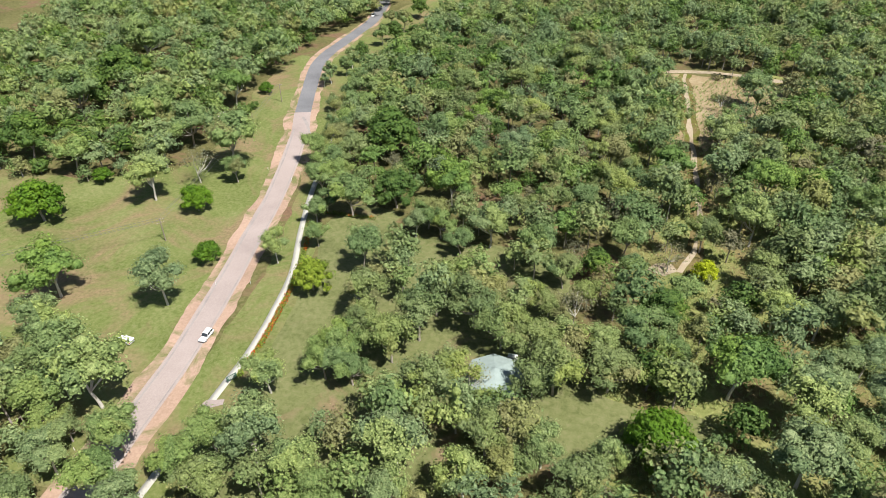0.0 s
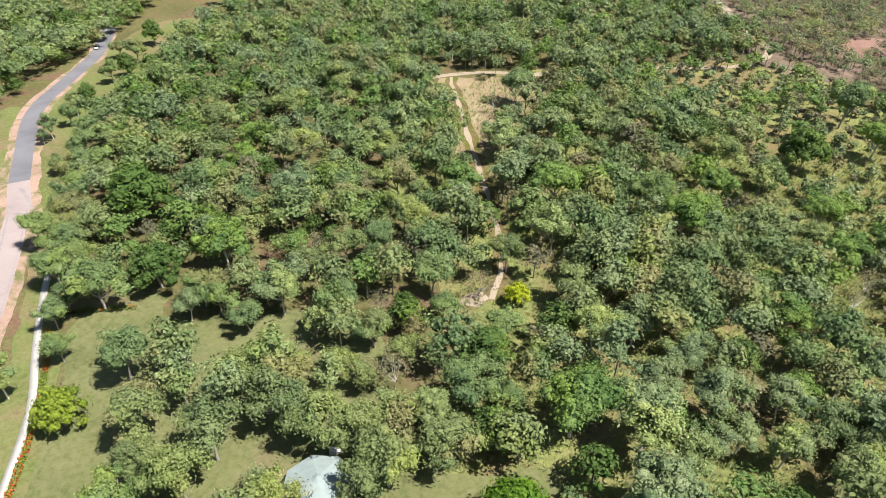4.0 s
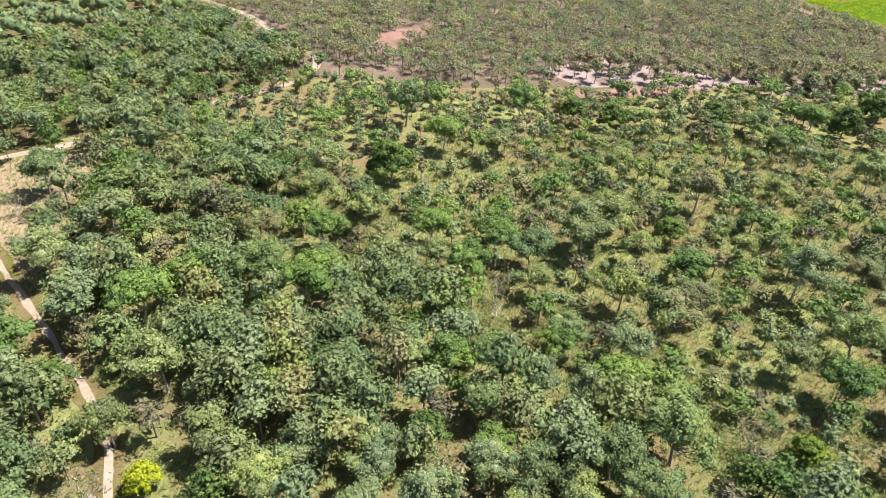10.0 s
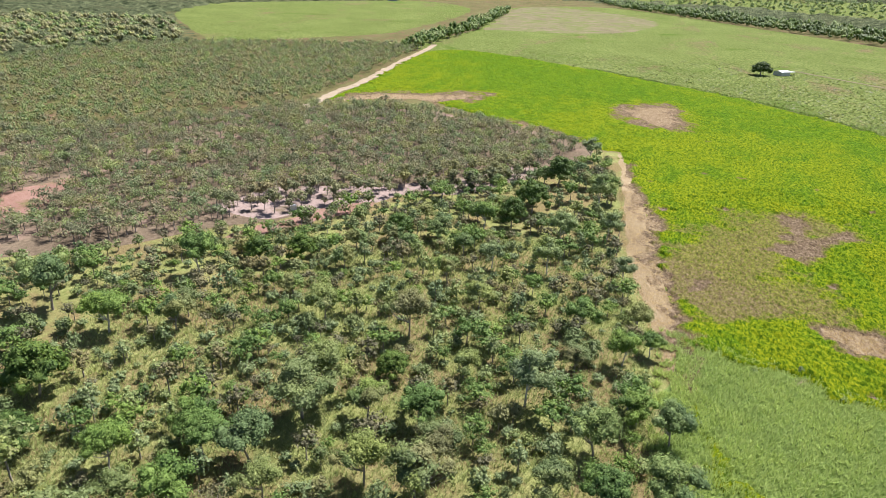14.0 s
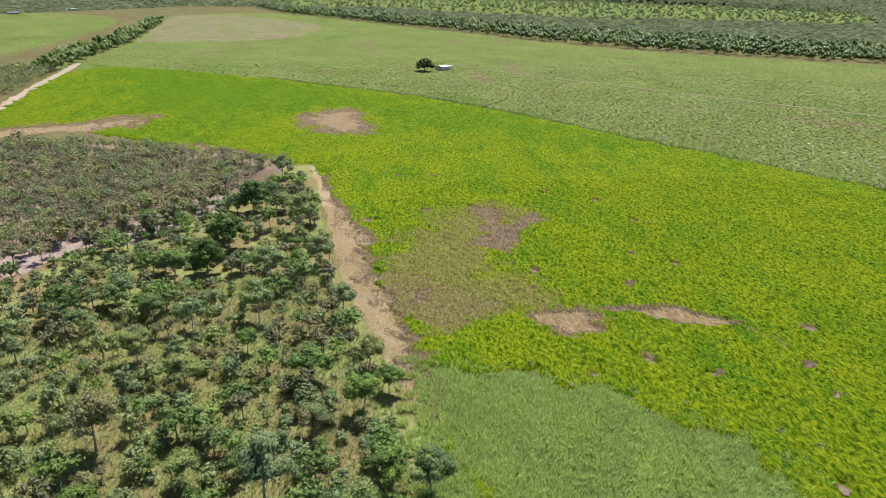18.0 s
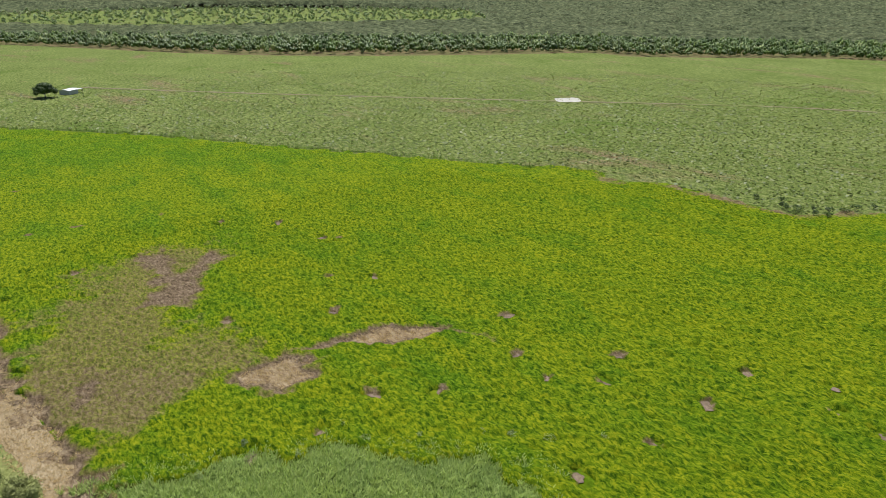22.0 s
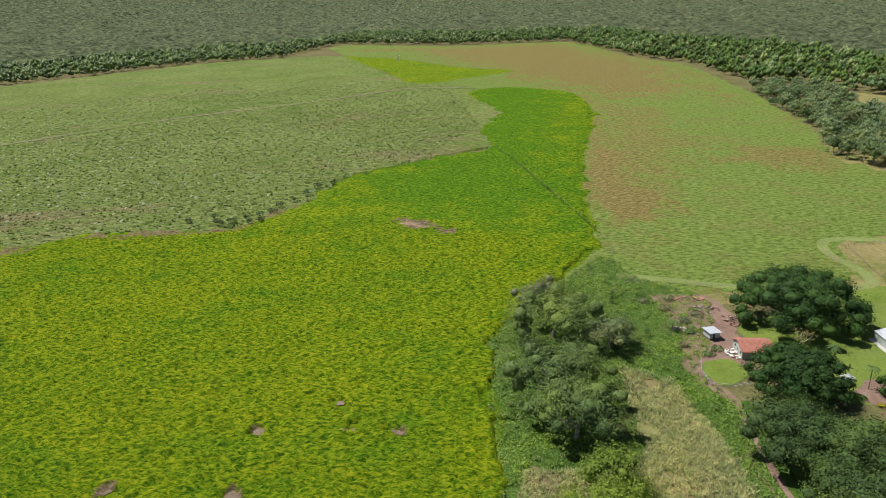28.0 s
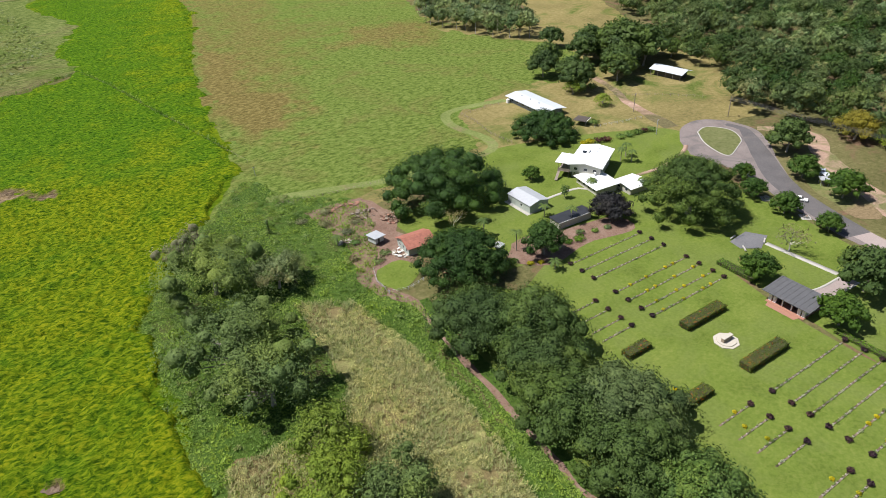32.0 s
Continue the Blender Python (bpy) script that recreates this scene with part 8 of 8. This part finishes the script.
for nm, line, w in (("fence_line_grass", [(77, -472), (137, -432), (189, -386)], 1.6), ("boundary_grass", [(347, -287), (432, -236), (528, -172), (624, -112), (733, -25), (853, 125)], 2.4), ("swamp_line_grass", [(40, -276), (55, -361), (66, -427), (77, -472)], 1.3)):
    ln = smooth_line(line, 1.2)
    pts = np.array([(p.x + rng.uniform(-w, w) * 0.5, p.y + rng.uniform(-w, w) * 0.5) for p in ln for _ in range(2)])
    tufts(nm, pts, 1.75, 0.4, 2, L_CREEP, "line of taller dark green grass along a fence", seed=92, lean=0.5)
t = thing("swamp_post", Matrix.Translation((39.6, -248, 0)), "leaning pale pole with a crossbar at the swamp edge", "pole")
part("pole", tube(bmesh.new(), [(0, 0, -0.2), (0.2, 0.1, 4.2)], [0.12, 0.09], 7), M_GALV, t)
part("crossbar", tube(bmesh.new(), [(-0.9, 0, 3.9), (1.0, 0.1, 4.1)], [0.06, 0.06], 6), M_GALV, t)
t = thing("ivy_pole", Matrix.Translation((52.5, -198, 0)), "old pole wrapped in dark ivy", "pole")
part("pole", tube(bmesh.new(), [(0, 0, -0.2), (0, 0, 6)], [0.15, 0.1], 7), M_TIMBER, t)
v, f = sprays(rng, [((0, 0, z), (0.5, 0.5, 0.7)) for z in (1, 2, 3, 4, 5)], 160, 0.3)
part("ivy", mesh_of("ivy", v, f, L_DARK), None, t)

# guide posts, sign, slab beside the road
for x, y in ((-96.8, 129), (-87.2, 131.5), (-98, 70), (-112, 196), (-100, 190)):
    t = thing("guide_post", Matrix.Translation((x, y, 0)), "white roadside guide post", "guide post", "guide posts")
    part("post", box((0.14, 0.08, 1.1), bevel=0.02), M_WHITEPAINT, t)
    part("reflector", box((0.1, 0.02, 0.12), at=(0, -0.05, 0.85)), M_TAIL, t)
t = thing("park_sign", Matrix.Translation((-74.4, 96, 0)) @ Matrix.Rotation(1.0, 4, "Z"), "dark green park sign with pale bars of lettering", "sign")
for s in (-1, 1):
    part("post", box((0.12, 0.12, 2.0), at=(s * 1.1, 0, 0)), M_TIMBER, t)
part("board", box((2.6, 0.1, 1.4), at=(0, -0.1, 0.7), bevel=0.02), M_SIGN, t)
for k in range(3):
    part("bar", box((1.9 - 0.4 * k, 0.02, 0.16), at=(-0.1, -0.17, 1.7 - 0.35 * k)), M_WHITEPAINT, t)
sheet("gateway_slab", [(-78, 87.2), (-77.4, 89), (-73.4, 90.2), (-73, 88.6), (-75.5, 87)], 0.12, M_CHIPSEAL, "grey concrete gateway slab at the path end", rag=0, smooth=False)
ribbon("wheel_band", [(p[0] - 2.6 if p[1] > 40 else p[0] - 2.6, p[1]) for p in ROAD[3:12]], 0.55, 0.072, M_TYRE_BAND, "darker seal band along the road", rag=0.15)
ribbon("wheel_band", [(p[0] + 2.9, p[1]) for p in ROAD[3:12]], 0.35, 0.072, M_TYRE_BAND, "thin darker seal band along the road", rag=0.12)
ribbon("seal_joint", [(-118, 243), (-113, 236), (-108.5, 228)], 1.2, 0.074, M_TYRE_BAND, "dark diagonal patch across the seal", rag=0.3, step=1)


def flower_bed(name, line, w, h, label, mat, flowers, seed):
    rng = np.random.default_rng(seed)
    ln = smooth_line(line, 0.5)
    t = thing(name, None, label, "flower bed", "flower beds")
    n = len(ln) * 16
    p = np.array([(*ln[i // 16].xy, 0) for i in range(n)]) + np.stack([rng.uniform(-w / 2, w / 2, n), rng.uniform(-w / 2, w / 2, n), rng.uniform(0.1, h, n)], axis=1)
    nr = rng.normal(size=(n, 3)) * 0.5 + np.array([0, 0, 0.8])
    nr /= np.linalg.norm(nr, axis=1, keepdims=True)
    u = np.cross(nr, rng.normal(size=(n, 3)))
    u /= np.linalg.norm(u, axis=1, keepdims=True)
    s = rng.uniform(0.14, 0.3, (n, 1))
    q = np.cross(nr, u)
    v = np.stack([p - u * s, p - q * s * 0.7, p + u * s, p + q * s * 0.7], axis=1)
    lump = np.array([noise.noise(Vector((a[0] * 0.14, a[1] * 0.14, seed))) for a in p])
    odd = (rng.random(n) < 0.55) & (lump > 0.0) & (p[:, 2] > h * 0.4)
    part("foliage", mesh_of("foliage", v[~odd].reshape(-1, 3), np.arange((~odd).sum() * 4).reshape(-1, 4), mat), None, t)
    tagged(part("flowers", mesh_of("flowers", v[odd].reshape(-1, 3), np.arange(odd.sum() * 4).reshape(-1, 4), flowers), None, t, "red-orange flower clusters"), kind="stuff")
    return t


flower_bed("path_flower_bed", [(-73.4, 97), (-73.2, 108), (-74, 122), (-75.6, 136), (-79, 153), (-83, 166)], 1.6, 0.8, "low hedge with red-orange flowers along the footpath", L_LIMEY, L_RED, 1)
flower_bed("park_flower_bed", [(-81, 172.5), (-74, 172), (-63, 172)], 1.6, 1.0, "clipped hedge with orange flowers across the park", L_HEDGE, L_ORANGE, 2)

# shrubs by the houses
for i, (x, y, r, h, mat, label) in enumerate([
    (-86.5, -185, 1.6, 1.6, L_GOLD, "bright yellow shrub beside the garden drive"), (-89.5, -184, 2.2, 2.0, L_GOLD, "yellow-green croton shrub beside the drive"), (-93.5, -182.6, 2.4, 2.2, L_MAROON, "dark maroon shrub beside the drive"), (-97, -181.4, 2.2, 2.2, L_MAROON, "dark maroon shrub beside the drive"),
    (-104, -180, 2.4, 1.9, L_FRESH, "white-flecked green shrub beside the drive"), (-108.5, -179, 2.6, 2.0, L_FRESH, "white-flecked green shrub beside the drive"), (-113, -178.6, 2.2, 2.2, L_DARK, "dark green shrub beside the drive"), (-117, -178, 2.0, 2.0, L_MAROON, "dark maroon shrub by the drive"), (-120, -177, 2.2, 2.2, L_FRESH, "leafy green shrub by the drive"),
    (-26, -129, 1.5, 1.2, L_BRIGHT, "bright green shrub in mulch"), (-30, -128, 2.0, 1.5, L_BRIGHT, "bright green shrub in mulch"), (-38, -129, 1.3, 1.2, L_FRESH, "small green shrub in mulch"), (-43, -128, 1.3, 1.1, L_BUSH, "small olive shrub in mulch"), (-33, -131, 1.6, 1.6, L_BUSH, "olive shrub in mulch"),
    (-8, -127, 1.2, 0.8, L_GOLD, "yellow flowering shrub in the bed"), (-11, -125.5, 1.1, 0.8, L_GOLD, "yellow flowering shrub in the bed"), (-4, -131, 1.8, 1.6, L_DARK, "dark shrub in the bed"), (2, -140, 3.0, 3.4, L_BRIGHT, "tall bright green garden shrub"),
    (-61, -87, 2.2, 1.8, L_PINK, "shrub with pale pink flowers"), (-58.5, -84.5, 2.0, 1.6, L_BRIGHT, "green shrub by the terrace"), (-83, -199, 2.4, 2.2, L_BUSH, "round shrub under the tree"), (-106, -198, 2.6, 3.0, L_DARK, "dark shrub beside the carport"),
    (30, -181, 2.2, 1.6, L_BROWN, "brown weedy shrub on rubble"), (24, -186, 2.5, 1.6, L_BROWN, "brown weedy shrub on rubble"), (34, -191, 2.6, 1.8, L_BROWN, "dry weedy shrub on rough ground"), (40, -198, 2.4, 1.6, L_BROWN, "dry weedy shrub on rough ground"), (30, -199, 2.2, 1.6, L_BROWN, "dry weedy shrub on rough ground"),
    (31, -173, 1.8, 1.2, L_FRESH, "bright weedy shrub on bare ground"), (26, -161, 2.2, 1.2, L_BUSH, "low weedy bush by the shed"), (30, -158, 2.4, 1.2, L_BUSH, "low weedy bush by the shed"), (36, -164, 1.8, 1.4, L_BROWN, "dry weedy shrub on rough ground"), (88, -168, 3.0, 2.0, L_BROWN, "rusty brown bush at the swamp edge"), (95, -160, 2.4, 1.6, L_CREEP, "dark green swamp bush"), (100, -128, 2.6, 1.6, L_CREEP, "dark green swamp bush")]):
    shrub("garden_shrub", x, y, r, h, mat, label, 520 + i, "", 240)


# rubble heaps by the sheds
def rubble(name, x, y, rx, ry, h, n, mat, label, seed):
    rng = np.random.default_rng(seed)
    t = thing(name, Matrix.Translation((x, y, 0)), label, "rubble")
    for k in range(n):
        a, q = rng.uniform(0, 6.28), math.sqrt(rng.random())
        s = rng.uniform(0.25, 0.9)
        bm = box((s * rng.uniform(0.8, 2.2), s, s * 0.4), bevel=0.05 * s)
        part("piece", bm, mat[k % len(mat)], t, "", Matrix.Translation((rx * q * math.cos(a), ry * q * math.sin(a), h * (1 - q) * rng.uniform(0.2, 1))) @ Euler((rng.uniform(-0.5, 0.5), rng.uniform(-0.5, 0.5), rng.uniform(0, 3.1))).to_matrix().to_4x4())
    return t


rubble("brick_rubble", 12.5, -181, 3.6, 4.5, 1.3, 70, [M_BRICKPAVE, M_MULCH, M_SANDSTONE], "heap of broken brick and earth", 1)
rubble("timber_rubble", 19, -190, 6, 4, 1.2, 70, [M_TIMBER, M_SANDSTONE, M_MULCH], "grey heap of old timber and branches", 2)
rubble("white_debris", 22, -158, 2.4, 4.0, 0.5, 44, [M_STONE, M_WHITEPAINT, M_SANDSTONE], "pale scattered building debris by the shed", 3)
rubble("earth_heap", 22, -199, 7, 2.2, 0.9, 50, [M_BRICKPAVE, M_MULCH], "long heap of orange earth", 4)
rubble("gravel_heap", 33.5, -176, 2.6, 1.8, 0.8, 36, [M_SANDSTONE, M_STONE], "small heap of pale gravel", 5)

# dark reed clumps along the pasture edge, rough shrubs in the field
for i, (x, y) in enumerate([(258, -312), (240, -306), (233, -309), (226, -313), (220, -318), (212, -334), (206, -345), (201, -356), (230, -301), (222, -305), (217, -309), (196, -372), (188, -380), (244, -315), (214, -324), (236, -303)]):
    shrub("reed_clump", x, y, 2.0 + 0.6 * (i % 3), 3.6 + 0.8 * (i % 2), L_FIG, "dark green reed clump at the pasture edge", 600 + i, "reed clumps", 160)
for i, (x, y) in enumerate([(236, 28), (228, 5), (222, -12), (214, -24), (204, -38), (190, -50), (241, 14), (198, -44), (232, -10), (181, -62)]):
    shrub("cane_clump", x, y, 1.3 + 0.4 * (i % 3), 2.0, L_GREY, "grey-green cane clump in lime grass", 620 + i, "cane clumps", 80)

sheet("bare_dirt", [(23.8, 163.6), (27.7, 168.0), (31.6, 167.7), (32.9, 163.9), (29.4, 161.1)], 0.03, M_TRACK, "bare pale dirt beside the yellow tree", rag=0.8, step=1.5)
for i, (x, y) in enumerate([(57.3, 299.8), (58.7, 266.1), (52.9, 258.0), (60.6, 327.0)]):
    shrub("clearing_shrub", x, y, 2.6 + 0.6 * (i % 2), 3.0, (L_GREY, L_DRYLEAF)[i % 2], "grey-green shrub in the straw clearing", 650 + i, "clearing shrubs", 320)

t = thing("water_tank", Matrix.Translation((314.6, 225.6, 0)), "small white water tank in the dry woodland", "water tank")
part("tank", tube(bmesh.new(), [(0, 0, 0), (0, 0, 2.1)], [1.6, 1.6], 16), M_WHITEPAINT, t)
part("lid", tube(bmesh.new(), [(0, 0, 2.1), (0, 0, 2.35)], [1.62, 0.4], 16), M_WHITEPAINT, t)
for x, y, a in ((1850, 725, 0.5), (2016, 649, 0.5)):
    t = thing("far_shed", Matrix.Translation((x, y, 0)) @ Matrix.Rotation(a, 4, "Z"), "long dark blue farm shed beyond the clearing", "shed", "far sheds")
    gable_walls("wall", t, 10, 24, 4, 1.5, M_BLUEGREY, "y")
    gable("roof", t, 10, 24, 4.02, 1.5, M_BLUEGREY, 0.4, along="y")


def pandanus(x, y, h, seed):
    """A short trunk with a few spiky heads of strap leaves."""
    rng = np.random.default_rng(seed)
    t = thing("pandanus", Matrix.Translation((x, y, 0)), "pale green spiky screw palm among bush trees", "screw palm", "screw palms")
    part("trunk", tube(bmesh.new(), [(0, 0, -0.2), (0.1, 0, h * 0.5), (0.2, 0.1, h)], [0.16, 0.13, 0.1], 6), M_BARK, t)
    for k in range(3):
        a = 2.1 * k + rng.uniform(-0.4, 0.4)
        c = Vector((0.2 + 0.8 * math.cos(a), 0.1 + 0.8 * math.sin(a), h + rng.uniform(-0.2, 0.5)))
        bm = tube(bmesh.new(), [(0.2, 0.1, h - 0.3), c], [0.08, 0.06], 5)
        for q in range(26):
            b, e = rng.uniform(0, 6.28), rng.uniform(-0.3, 1.2)
            d = Vector((math.cos(b) * math.cos(e), math.sin(b) * math.cos(e), math.sin(e)))
            w = d.orthogonal().normalized() * 0.07
            tip = c + d * rng.uniform(1.1, 1.7)
            mid = c + d * 0.7
            bm.faces.new([bm.verts.new(p) for p in (c, mid - w, tip - Vector((0, 0, 0.35)), mid + w)])
        part("leaf_head", bm, M_BLADES, t)
    return t


for i, (x, y) in enumerate([(-5.7, 178.7), (-1.1, 179.7), (1.7, 176.3), (-4.4, 173.0), (-0.2, 172.0), (3.5, 176.5)]):
    pandanus(x, y, 1.8 + 0.4 * (i % 3), 700 + i)
